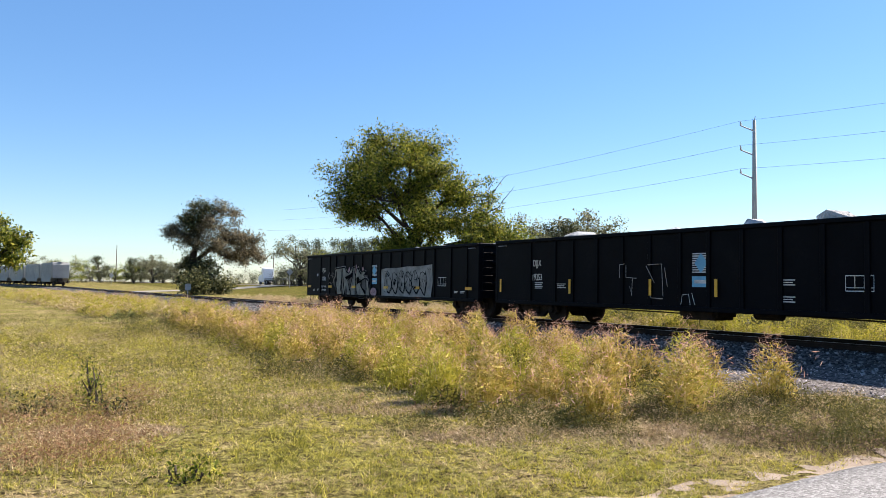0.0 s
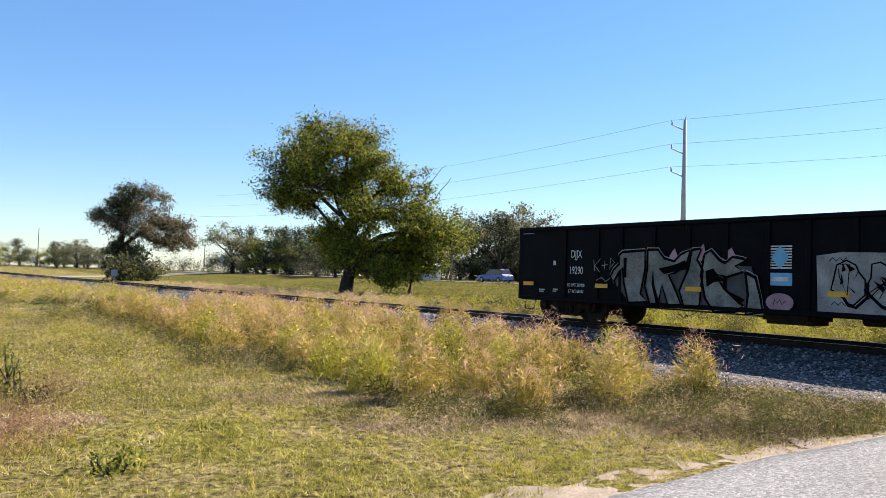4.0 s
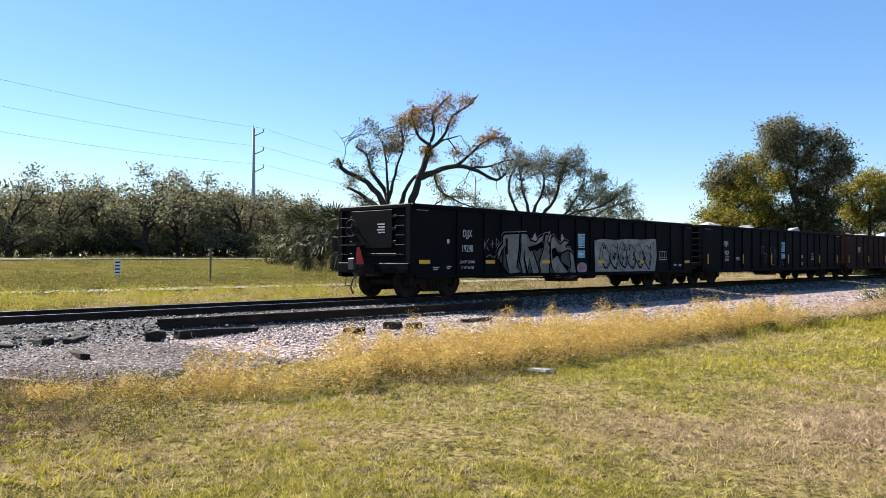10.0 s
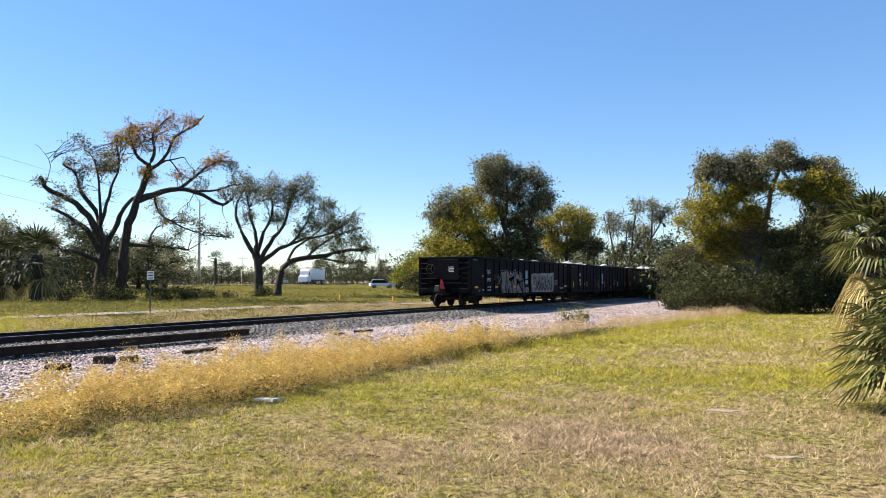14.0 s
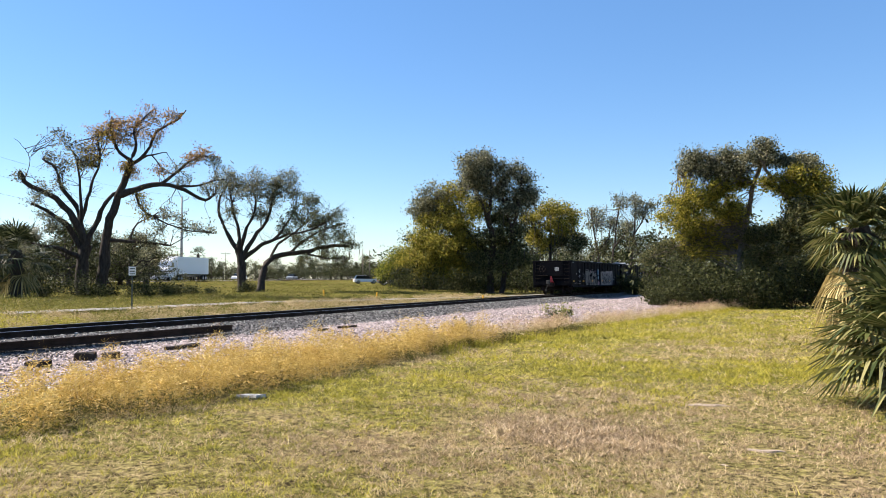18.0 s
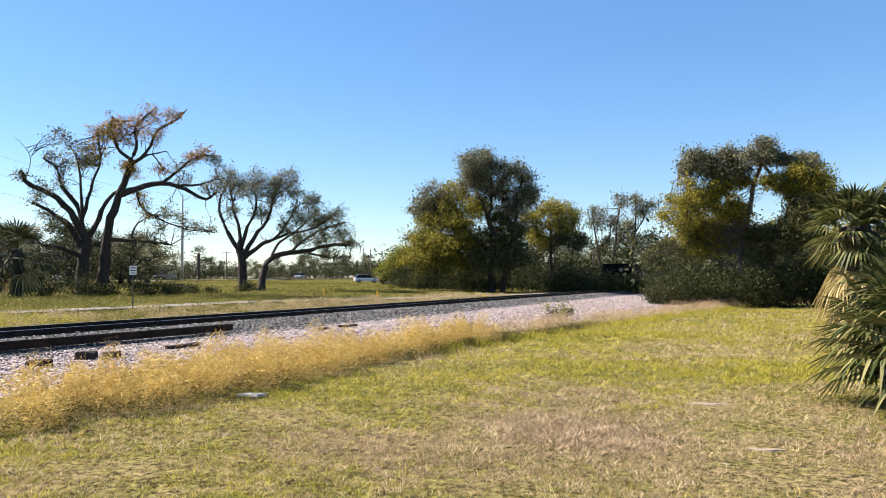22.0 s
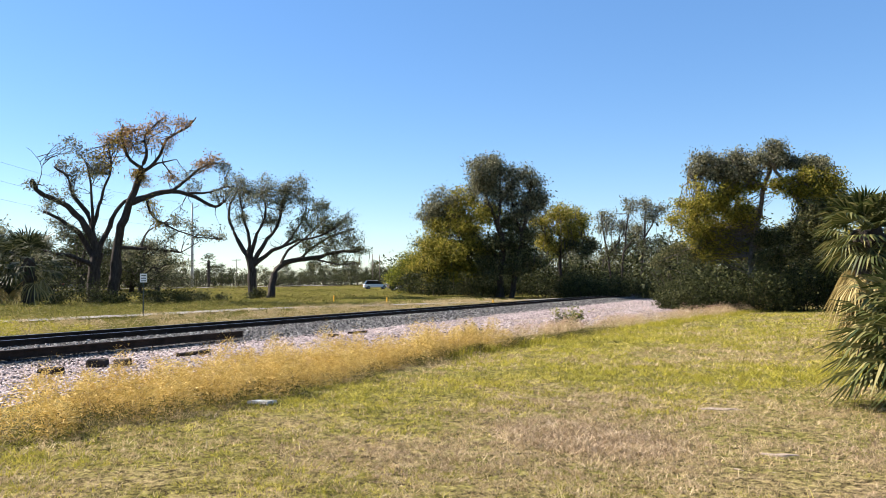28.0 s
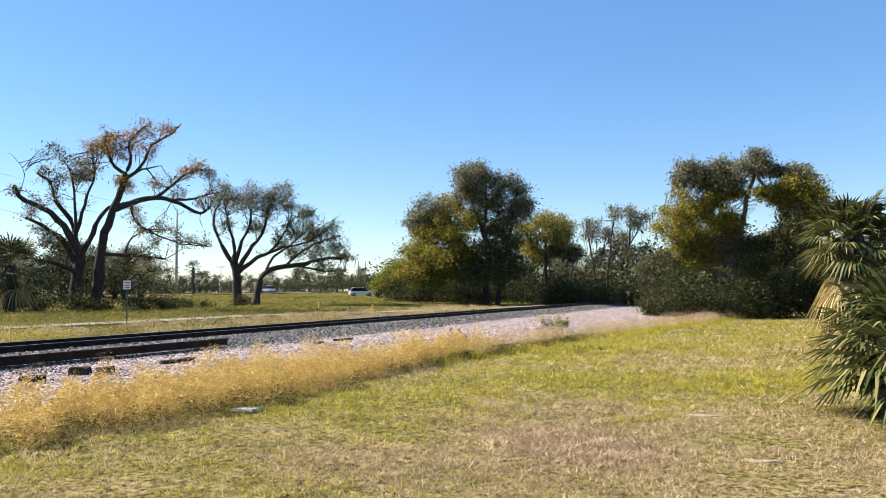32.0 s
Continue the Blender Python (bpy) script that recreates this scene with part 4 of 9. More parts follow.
def decal(car, x, tall=True):
    """Striped square with a diamond, over a blue plate: the owner's badge as plain shapes."""
    h = CAR_L / 2
    badge = part("badge", Mesh().box(-h + x - 0.27, WALL_Y - 0.002, 1.56, -h + x + 0.27, WALL_Y, 2.06).data("badge", TRAIN), car, "striped white badge")
    for k in range(9):
        part("badge_stripe", Mesh().box(-h + x - 0.27, WALL_Y - 0.004, 1.56 + k * 0.058, -h + x + 0.27, WALL_Y - 0.002, 1.59 + k * 0.058).data("badge_stripe", STENCIL), badge)
    part("badge_diamond", plate([(-h + x, 1.55), (-h + x + 0.2, 1.8), (-h + x, 2.06), (-h + x - 0.2, 1.8)], WALL_Y - 0.006, 0.003).data("badge_diamond", LOGO), badge)
    blue = part("badge_plate", plate([(-h + x - 0.28, 1.2), (-h + x + 0.28, 1.2), (-h + x + 0.28, 1.47), (-h + x - 0.28, 1.47)], WALL_Y - 0.006, 0.006).data("badge_plate", LOGO), car, "pale blue badge plate")
    part("badge_word", Mesh().box(-h + x - 0.2, WALL_Y - 0.010, 1.29, -h + x + 0.2, WALL_Y - 0.006, 1.38).data("badge_word", STENCIL), blue)


def box_grid(car, x):
    h = CAR_L / 2
    m = ribbon([(-h + x - 0.3, 1.15), (-h + x + 0.3, 1.15), (-h + x + 0.3, 1.47), (-h + x - 0.3, 1.47), (-h + x - 0.3, 1.15)], 0.022, WALL_Y - 0.004)
    for a in (-0.1, 0.1):
        m.v += []
        k = ribbon([(-h + x + a, 1.2), (-h + x + a, 1.47)], 0.016, WALL_Y - 0.004)
        m.add(k.v, k.f)
    k = ribbon([(-h + x - 0.3, 1.22), (-h + x + 0.3, 1.22)], 0.014, WALL_Y - 0.004)
    m.add(k.v, k.f)
    part("inspection_grid", m.data("inspection_grid", STENCIL), car, "white stencilled grid")


def silver_piece(car):
    """Block-letter spray piece: silver bodies with dark outlines and pink flares above."""
    h, y, rnd = CAR_L / 2, FRONT_Y, random.Random(11)
    def X(a):
        return -h + a
    letters = ([(3.9, 1.86), (4.01, 1.95), (4.75, 1.98), (4.76, 1.54), (4.63, 0.9), (4.86, 0.7), (4.23, 0.65), (4.07, 1.17), (4.01, 1.56), (3.9, 1.43), (3.73, 1.18), (3.61, 1.31), (3.73, 1.5), (3.9, 1.63)],
               [(4.82, 2.0), (5.17, 1.99), (5.35, 1.78), (5.62, 1.71), (5.83, 1.89), (6.1, 1.96), (5.99, 1.63), (5.69, 1.45), (5.48, 1.39), (5.69, 1.01), (5.85, 0.69), (5.48, 0.63), (5.28, 1.14), (5.17, 0.64), (4.93, 0.64), (4.75, 1.09), (4.82, 1.54)],
               [(6.15, 1.98), (6.4, 2.0), (6.3, 1.75), (6.45, 1.5), (6.37, 0.64), (5.94, 0.63), (5.8, 1.01), (6.03, 1.51)],
               [(6.48, 1.87), (6.66, 1.97), (6.88, 1.73), (7.04, 1.67), (7.24, 1.82), (7.56, 1.74), (7.3, 1.6), (7.51, 1.47), (7.1, 1.35), (6.77, 1.43), (7.04, 1.11), (7.51, 0.73), (7.3, 0.58), (6.77, 0.55), (6.53, 0.87), (6.4, 1.37)],
               [(7.56, 1.47), (7.8, 1.34), (7.93, 0.97), (8.0, 0.6), (7.59, 0.54), (7.63, 0.97)])
    for k, o in enumerate(letters):
        letter = part("spray_letter", plate([(X(a), z) for a, z in o], y - 0.001 * k, 0.006).data("spray_letter", SILVER), car, "silver spray-painted letter")
        pts = [(X(a) + rnd.gauss(0, 0.006), z + rnd.gauss(0, 0.006)) for a, z in o + o[:1]]
        part("spray_outline", ribbon(pts, 0.06, y - 0.009).data("spray_outline", SPRAY_BLACK), letter, "black spray outline")
        halo = [(a + (a - X(5.8)) * 0.012, z + (0.05 if z > 1.3 else -0.03)) for a, z in pts]
        part("spray_halo", ribbon(halo, 0.022, y + 0.008).data("spray_halo", PALE_SPRAY), letter, "thin pale spray halo")
    part("spray_shade", plate([(X(a), z) for a, z in ((3.7, 1.45), (4.1, 1.7), (7.7, 1.6), (7.95, 0.62), (4.3, 0.62), (3.8, 1.1))], y + 0.012, 0.004).data("spray_shade", SPRAY_DIM), car, "thin grey spray between the letters")
    for o in ([(4.05, 1.79), (4.15, 1.81), (4.15, 1.3), (4.07, 1.3)], [(5.17, 1.53), (5.69, 1.64), (5.96, 1.74), (6.03, 1.53), (5.69, 1.47), (5.35, 1.4)], [(6.53, 1.49), (6.74, 1.55), (6.9, 1.36), (7.17, 1.29), (6.77, 1.24), (6.57, 1.12)], [(6.97, 1.11), (7.56, 0.87), (7.43, 0.75)], [(5.0, 1.53), (5.05, 1.15), (5.22, 0.69), (5.11, 0.69), (4.97, 1.15)]):
        part("spray_wedge", plate([(X(a), z) for a, z in o], y - 0.012, 0.003).data("spray_wedge", SPRAY_BLACK), car, "black spray wedge")
    for i, (a, w, t) in enumerate(((4.79, 0.08, 2.08), (5.6, 0.16, 2.02), (6.42, 0.15, 2.12), (7.15, 0.2, 2.02))):
        o = [(X(a - w), 1.72), (X(a + w), 1.72), (X(a + w * 0.6), 1.88), (X(a + w * 0.2), t), (X(a - w * 0.2), t - 0.05), (X(a - w * 0.7), 1.85)]
        part("spray_flare", plate(o, y + 0.018, 0.003).data("spray_flare", PINK), car, "faded pink spray flare")
    o = [(X(8.38 + 0.32 * math.cos(a)), 0.84 + 0.2 * math.sin(a)) for a in np.linspace(0, math.tau, 17)[:-1]]
    bubble = part("spray_bubble", plate(o, y, 0.005).data("spray_bubble", PINK), car, "pale spray bubble")
    part("spray_mark", ribbon([(X(8.24), 0.78), (X(8.27), 0.9), (X(8.33), 0.82), (X(8.38), 0.9), (X(8.44), 0.8), (X(8.52), 0.88)], 0.018, y - 0.004).data("spray_mark", SPRAY_BLACK), bubble)


def white_piece(car):
    """White panel with a tangle of black strokes."""
    h, y, rnd = CAR_L / 2, FRONT_Y, random.Random(23)
    def X(a):
        return -h + a
    o = [(9.22, 0.70), (9.18, 1.83), (9.7, 1.90), (10.6, 1.88), (11.6, 1.94), (12.6, 1.93), (13.7, 1.99), (13.76, 1.3), (13.62, 0.70), (12.4, 0.64), (10.7, 0.69)]
    part("spray_panel", plate([(X(a), z) for a, z in o], y, 0.006).data("spray_panel", CHALK), car, "white spray-painted panel")
    # jagged outlined shapes, side by side, with spikes and cuts inside
    for k in range(6):
        c, w = 9.85 + 0.63 * k, rnd.uniform(0.27, 0.34)
        ring = []
        for q in np.linspace(0, math.tau, 12)[:-1]:
            f = rnd.choice((0.7, 0.95, 1.12))
            ring.append((X(c + w * f * math.cos(q)), 1.3 + 0.5 * rnd.uniform(0.75, 1.0) * math.sin(q) + 0.05 * math.cos(3 * q)))
        shape = part("spray_outline", ribbon(ring + ring[:1], 0.034, y - 0.004 - 0.0006 * k).data("spray_outline", SPRAY_BLACK), car, "jagged black spray outline")
        shadow = [(a + 0.05, z - 0.045) for a, z in ring[6:] + ring[:1]]
        part("spray_edge", ribbon(shadow, 0.06, y - 0.010 - 0.0006 * k).data("spray_edge", SPRAY_BLACK), shape)
        for n in range(5):
            a, z = c + rnd.uniform(-0.2, 0.2), 1.3 + rnd.uniform(-0.34, 0.34)
            cut = [(X(a), z), (X(a + rnd.uniform(-0.16, 0.16)), z + rnd.uniform(0.1, 0.24)), (X(a + rnd.uniform(0.04, 0.12)), z + rnd.uniform(-0.05, 0.1))]
            part("spray_wedge", plate(cut, y - 0.016 - 0.0008 * n, 0.003).data("spray_wedge", SPRAY_BLACK), shape)
        way = [(X(c + rnd.uniform(-0.26, 0.26)), 1.3 + rnd.uniform(-0.45, 0.45)) for _ in range(5)]
        part("spray_stroke", ribbon(way, 0.02, y - 0.022 - 0.0006 * k).data("spray_stroke", SPRAY_BLACK), shape)
    for a, z in ((9.45, 1.72), (13.3, 1.78), (9.5, 0.84)):
        way = [(X(a + 0.07 * n), z + (0.07 if n % 2 else 0.0)) for n in range(6)]
        part("spray_stroke", ribbon(way, 0.02, y - 0.005).data("spray_stroke", SPRAY_BLACK), car, "small black spray scrawl")


def tag(car, strokes, material=STENCIL, width=0.022):
    for st in strokes:
        part("spray_tag", ribbon([(-CAR_L / 2 + a, z) for a, z in st], width, FRONT_Y - 0.002).data("spray_tag", material), car, "thin spray stroke")


cars = [gondola("black gondola car with silver and white graffiti, last of the train", TRAIN),
        gondola("black gondola car with thin spray tags, loaded with boulders", TRAIN, True),
        gondola("rusty red-brown gondola car loaded with pale boulders", BROWN, True),
        gondola("black gondola car loaded with pale boulders", TRAIN, True)]
for _k in range(3):
    cars.append(gondola("black gondola car far ahead in the train", TRAIN if _k != 1 else BROWN, True))
_c = cars[0]
marks(_c, 2.3, "DJJX", "19290", ("LD LMT 219900", "LT WT 66100"))
decal(_c, 8.35)
silver_piece(_c)
white_piece(_c)
box_grid(_c, 14.4)
tag(_c, [[(3.0, 1.75), (3.05, 1.45)], [(3.25, 1.78), (3.05, 1.6), (3.22, 1.42)], [(3.3, 1.6), (3.5, 1.62)], [(3.4, 1.72), (3.4, 1.5)], [(3.58, 1.5), (3.6, 1.8), (3.74, 1.68), (3.6, 1.55)], [(3.1, 1.2), (3.3, 1.28), (3.45, 1.18), (3.6, 1.27)]], PALE_SPRAY, 0.018)
small_bars(_c, -CAR_L / 2 + 0.95, 0.90)
small_bars(_c, -CAR_L / 2 + 1.5, 0.92, 2, 0.2)
small_bars(_c, CAR_L / 2 - 1.45, 0.95)
small_bars(_c, CAR_L / 2 - 1.0, 0.95, 2, 0.3)
part("placard", Mesh().box(-CAR_L / 2 + 1.4, WALL_Y - 0.004, 1.6, -CAR_L / 2 + 1.5, WALL_Y, 1.72).data("placard", STENCIL), _c, "small white placard")
# red marker and end markings on the rear of the last car
_r = -CAR_L / 2
part("marker_flag", plate([(-0.04, 0.0), (0.26, 0.0), (0.1, 0.5), (0.02, 0.5)], 0, 0.02).data("marker_flag", RED), _c, "red end-of-train flag", pose(_r - 0.75, -0.05, 0.98, 0, 0, -75))
part("end_device", bevelled(Mesh().box(-0.12, -0.14, 0, 0.12, 0.14, 0.34).data("end_device", BLACK), 0.03), _c, "dark end-of-train box", pose(_r - 0.72, 0.1, 0.82))
for _i in range(4):
    part("stencil_line", Mesh().box(_r - 0.116, -0.55, 2.12 - 0.08 * _i, _r - 0.112, -0.22 - 0.05 * (_i % 2), 2.16 - 0.08 * _i).data("stencil_line", STENCIL), _c)
part("end_panel", bevelled(Mesh().box(_r - 0.112, -0.85, 1.45, _r - 0.05, 0.95, 2.55).data("end_panel", TRAIN), 0.01), _c, "flat black panel across the end ribs")
_c = cars[1]
marks(_c, 2.2, "DJJX", "19353", ())
small_bars(_c, -CAR_L / 2 + 2.3, 1.28, 4, 0.4)
small_bars(_c, -CAR_L / 2 + 3.4, 1.25, 3, 0.4)
decal(_c, 8.75)
box_grid(_c, 12.82)
tag(_c, [[(5.95, 1.42), (5.95, 1.8), (6.15, 1.82)], [(6.2, 1.78), (6.2, 1.45), (6.6, 1.42)], [(6.45, 1.42), (6.42, 0.95), (6.35, 1.2)], [(6.95, 1.75), (7.25, 1.3)], [(7.0, 1.78), (7.5, 1.8), (7.55, 0.95)], [(7.1, 1.4), (7.12, 0.9), (7.55, 0.88)], [(7.6, 1.7), (7.7, 1.2)]], PALE_SPRAY, 0.02)
tag(_c, [[(8.15, 0.75), (8.2, 1.0), (8.4, 1.02), (8.45, 0.75)], [(8.5, 1.05), (8.6, 0.75)]], STENCIL, 0.016)
small_bars(_c, -CAR_L / 2 + 11.2, 1.38, 3, 0.3)
small_bars(_c, -CAR_L / 2 + 11.2, 1.0, 3, 0.3)
for _k in (2, 3):
    marks(cars[_k], 2.2, "    ", "    ", ())
    small_bars(cars[_k], -CAR_L / 2 + 2.2, 1.9, 6, 0.6)
# boulders heaped in the cars
_rb = random.Random(4)
BOULDERS = [boulder_mesh(k + 1, 0.62) for k in range(5)]
for _k, _c in enumerate(cars):
    for _a in ((9.6, 10.4, 11.4, 13.2, 15.0) if _k == 0 else (2.2, 3.2, 4.3, 6.9, 8.7, 10.4, 12.1, 14.3, 15.6)):
        _x = -CAR_L / 2 + _a + _rb.uniform(-0.25, 0.25)
        _b = part("boulder", _rb.choice(BOULDERS), _c, "pale grey boulder of the load", pose(_x, _rb.uniform(-0.7, 0.7), 2.44 + _rb.uniform(-0.12, 0.24) - (0.14 if _k == 0 else 0), _rb.uniform(-25, 25), _rb.uniform(-20, 20), _rb.uniform(0, 360)))
    part("load_bed", Mesh().box(-8.2, -SIDE + 0.04, 1.12, 8.2, SIDE - 0.04, 2.2).data("load_bed", BOULDER), _c, "rubble filling the car")

TRAIN_S = [(0, -50.0), (1, -44.3), (2, -38.5), (4.5, -24.55), (6, -16.2), (8.5, -1.8), (9, 1.1), (10, 7.05), (11, 12.95), (13, 24.9), (15, 36.3), (19, 58.8), (23, 81.5), (32, 132)]


def train_s(t):
    """How far the last car's rear end has come along the line."""
    return float(np.interp(t, [a for a, _ in TRAIN_S], [b for _, b in TRAIN_S]))


def car_pose(k, t):
    s = train_s(t) + k * (CAR_L + CAR_GAP) + CAR_L / 2
    a, b = line_at(s - TRUCK_X), line_at(s + TRUCK_X)
    za, zb = float(fall_at(s - TRUCK_X)), float(fall_at(s + TRUCK_X))
    return pose((a[0] + b[0]) / 2, (a[1] + b[1]) / 2, RAIL_Z + 0.004 - (za + zb) / 2, 0, math.degrees(math.atan2(zb - za, 2 * TRUCK_X)), math.degrees(math.atan2(b[1] - a[1], b[0] - a[0])))


# grey covered hoppers standing on the far part of the line
def hopper():
    car = thing("hopper_car", "grey covered hopper car standing on the track", "freight car", group="standing hopper cars")
    h = 8.6
    o = [(-h + 1.2, 1.5), (-h, 1.5), (-h, 2.2), (-h, 4.2), (-h + 0.3, 4.55), (h - 0.3, 4.55), (h, 4.2), (h, 1.5), (h - 1.2, 1.5), (h - 2.6, 0.8), (-h + 2.6, 0.8)]
    part("body", bevelled(plate(o, -1.5, 3.0).data("body", HOPPER), 0.12, 2), car)
    for k in range(12):
        x = -h + 0.8 + k * (2 * h - 1.6) / 11
        for y in (-1.54, 1.5):
            part("rib", Mesh().box(x - 0.06, y, 1.4, x + 0.06, y + 0.04, 4.2).data("rib", HOPPER), car)
    part("roof_walk", Mesh().box(-h, -0.4, 4.6, h, 0.4, 4.66).data("roof_walk", GALV), car)
    for e in (-1, 1):
        part("bolster", Mesh().box(e * (h - 2) - 1.2, -1.0, 0.35, e * (h - 2) + 1.2, 1.0, 0.75).data("bolster", IRON), car)
        part("underframe", Mesh().box(e * h - 1.4 if e > 0 else -h, -0.4, 0.7, h if e > 0 else -h + 1.4, 0.4, 1.5).data("underframe", IRON), car)
        part("coupler", COUPLER_MESH, car, at=pose(e * h, 0, 0, 0, 0, 0 if e > 0 else 180))
        for ax in (-0.89, 0.89):
            part("wheelset", WHEEL_MESH, car, at=pose(e * (h - 2) + ax, 0, 0.457))
    return car


_first = hopper()
for _k in range(6):
    _x, _y, _h = line_at(float(at_mark(-184)) - 18.6 * _k)
    _m = pose(_x, _y, 0.52, 0, 0, math.degrees(_h))
    if _k == 0:
        _first.matrix_basis = _m
    else:
        copy_thing(_first, _m)

# ---- signs at the crossing ----
ROAD_TURN = -63.0


def octagon(w):
    r = w / 2 / math.cos(math.pi / 8)
    return [(r * math.cos(math.pi / 8 + k * math.pi / 4), r * math.sin(math.pi / 8 + k * math.pi / 4)) for k in range(8)]


def shifted(o, z, f=1.0):
    return [(x * f, z + y * f) for x, y in o]


def stop_sign(x, y, turn, label, height=2.6, size=0.76, lean=0.0, words=True, post=POST_GREEN):
    s = thing("stop_sign", label, "stop sign", pose(x, y, ground_z(x, y) - 0.05, 0, lean, turn))
    o = octagon(size)
    p = part("post", bevelled(Mesh().box(-0.03, 0.0, 0, 0.03, 0.045, height + size * 0.32).data("post", post), 0.006), s)
    if size > 0.7 and words:
        hole = Mesh().box(-0.006, -0.002, 0, 0.006, 0.0, 0.018).data("post_hole", BLACK)
        for k in range(40):
            part("post_hole", hole, p, at=pose(0, 0, 0.25 + k * 0.05))
    face = part("plate", plate(shifted(o, height), -0.012, 0.006).data("plate", GALV), s, "aluminium sign plate")
    if words:
        part("border", plate(shifted(o, height, 0.995), -0.0145, 0.002).data("border", WHITE), face, "white border")
        part("red_field", plate(shifted(o, height, 0.955), -0.0165, 0.002).data("red_field", RED), face, "faded red face")
        lettering("STOP", size * 0.44, WHITE, s, 0, -0.018, height, squeeze=0.80, spacing=1.05)
    for dz in (-0.22, 0.22):
        part("bolt", Mesh().tube([(0, -0.022, height + dz * size), (0, -0.01, height + dz * size)], 0.012, 8).data("bolt", GALV), s)
    return s


def yield_outline(w):
    c = 0.06 * w
    h = w * 0.88
    return [(-w / 2 + c, h / 2), (w / 2 - c, h / 2), (w / 2, h / 2 - c), (w / 2 - c * 0.3, h / 2 - c * 2.2), (c * 0.8, -h / 2 + c * 0.4), (0, -h / 2), (-c * 0.8, -h / 2 + c * 0.4), (-w / 2 + c * 0.3, h / 2 - c * 2.2), (-w / 2, h / 2 - c)]


def yield_plate(parent, w, z, y):
    o = yield_outline(w)
    p = part("yield_plate", plate(shifted(o, z), y, 0.006).data("yield_plate", WHITE), parent, "red and white yield sign")
    part("red_field", plate(shifted(o, z, 0.95), y - 0.0025, 0.002).data("red_field", RED), p)
    part("white_field", plate(shifted(o, z + 0.03 * w, 0.48), y - 0.005, 0.002).data("white_field", WHITE), p)
    lettering("YIELD", w * 0.15, RED, p, 0, y - 0.0065, z + 0.15 * w, squeeze=0.85)
    return p


def crossbuck(x, y, turn, label, back=False, height=3.75, wood_lean=0.0):
    s = thing("crossbuck_sign", label, "railroad sign", pose(x, y, ground_z(x, y) - 0.08, 0, wood_lean, turn))
    part("post", Mesh().tube([(0, 0.09, 0), (0.0, 0.09, height * 0.5), (0.0, 0.09, height)], [0.085, 0.08, 0.075], 12).data("post", POLE_WOOD, True), s, "weathered round wooden post")
    zc = height - 0.42
    for k, ang in enumerate((-45, 45)):
        # the blade with RAIL ROAD runs down to the right, the other up to the right
        b = part("blade", bevelled(Mesh().box(-0.61, -0.006, -0.115, 0.61, 0.0, 0.115).data("blade", GALV if back else WHITE), 0.002), s, "white crossbuck blade", pose(0, -0.01 - 0.012 * k, zc, 0, -ang, 0))
        if not back:
            for text, tx in ((("RAIL", -0.36), ("ROAD", 0.36)) if k == 0 else (("CRO", -0.40), ("SSING", 0.22))):
                lettering(text, 0.205, BLACK, b, tx, -0.0075, 0, squeeze=0.82, spacing=1.08)
    strip_z = height * 0.53 - (0 if back else 0.27)
    part("reflective_strip", Mesh().box(-0.05, -0.012, 0.32 if not back else 0.1, 0.05, 0.0, strip_z).data("reflective_strip", WHITE), s, "white reflective strip")
    if not back:
        part("sign_arm", Mesh().box(-0.02, -0.03, 2.0, 0.02, 0.04, 2.7).data("sign_arm", GALV), s)
        yield_plate(s, 0.76, 2.30, -0.045)
        p = part("notice_plate", bevelled(Mesh().box(-0.18, -0.03, strip_z + 0.02, 0.18, -0.022, strip_z + 0.30).data("notice_plate", BLUE), 0.003), s, "blue emergency notice plate")
        for r in range(4):
            part("notice_line", Mesh().box(-0.14, -0.034, strip_z + 0.065 + r * 0.058, 0.14 - 0.03 * (r % 2), -0.0305, strip_z + 0.088 + r * 0.058).data("notice_line", WHITE), p)
    return s


stop_sign(*polar(-70.75, 10.15), ROAD_TURN - 4, "red stop sign on a perforated dark green post", 2.51)
crossbuck(*polar(-72.4, 13.2), ROAD_TURN - 6, "white railroad crossbuck with yield sign on a wooden post", height=3.66, wood_lean=-0.6)
crossbuck(*polar(-47.5, 22.6), ROAD_TURN + 178, "back of a grey crossbuck on a leaning wooden post", True, height=3.05, wood_lean=1.2)
stop_sign(*polar(-49.5, 22.8), ROAD_TURN + 180, "grey back of a stop sign on a thin post", 2.56, words=False)


def plain_post_sign(name, label, x, y, turn, z0, w, h, face, post_h, lines=0, ink=BLACK, back=GALV):
    s = thing(name, label, "sign", pose(x, y, ground_z(x, y) - 0.05, 0, 0, turn))
    part("post", Mesh().box(-0.03, 0, 0, 0.03, 0.05, post_h).data("post", back), s)
    p = part("plate", bevelled(Mesh().box(-w / 2, -0.012, z0, w / 2, -0.004, z0 + h).data("plate", face), 0.004), s)
    if lines:
        for k in range(lines):
            zz = z0 + h * (k + 0.7) / (lines + 0.4)
            part("sign_line", Mesh().box(-w * 0.36, -0.016, zz - h * 0.07, w * 0.36, -0.0125, zz + h * 0.03).data("sign_line", ink), p)
    return s


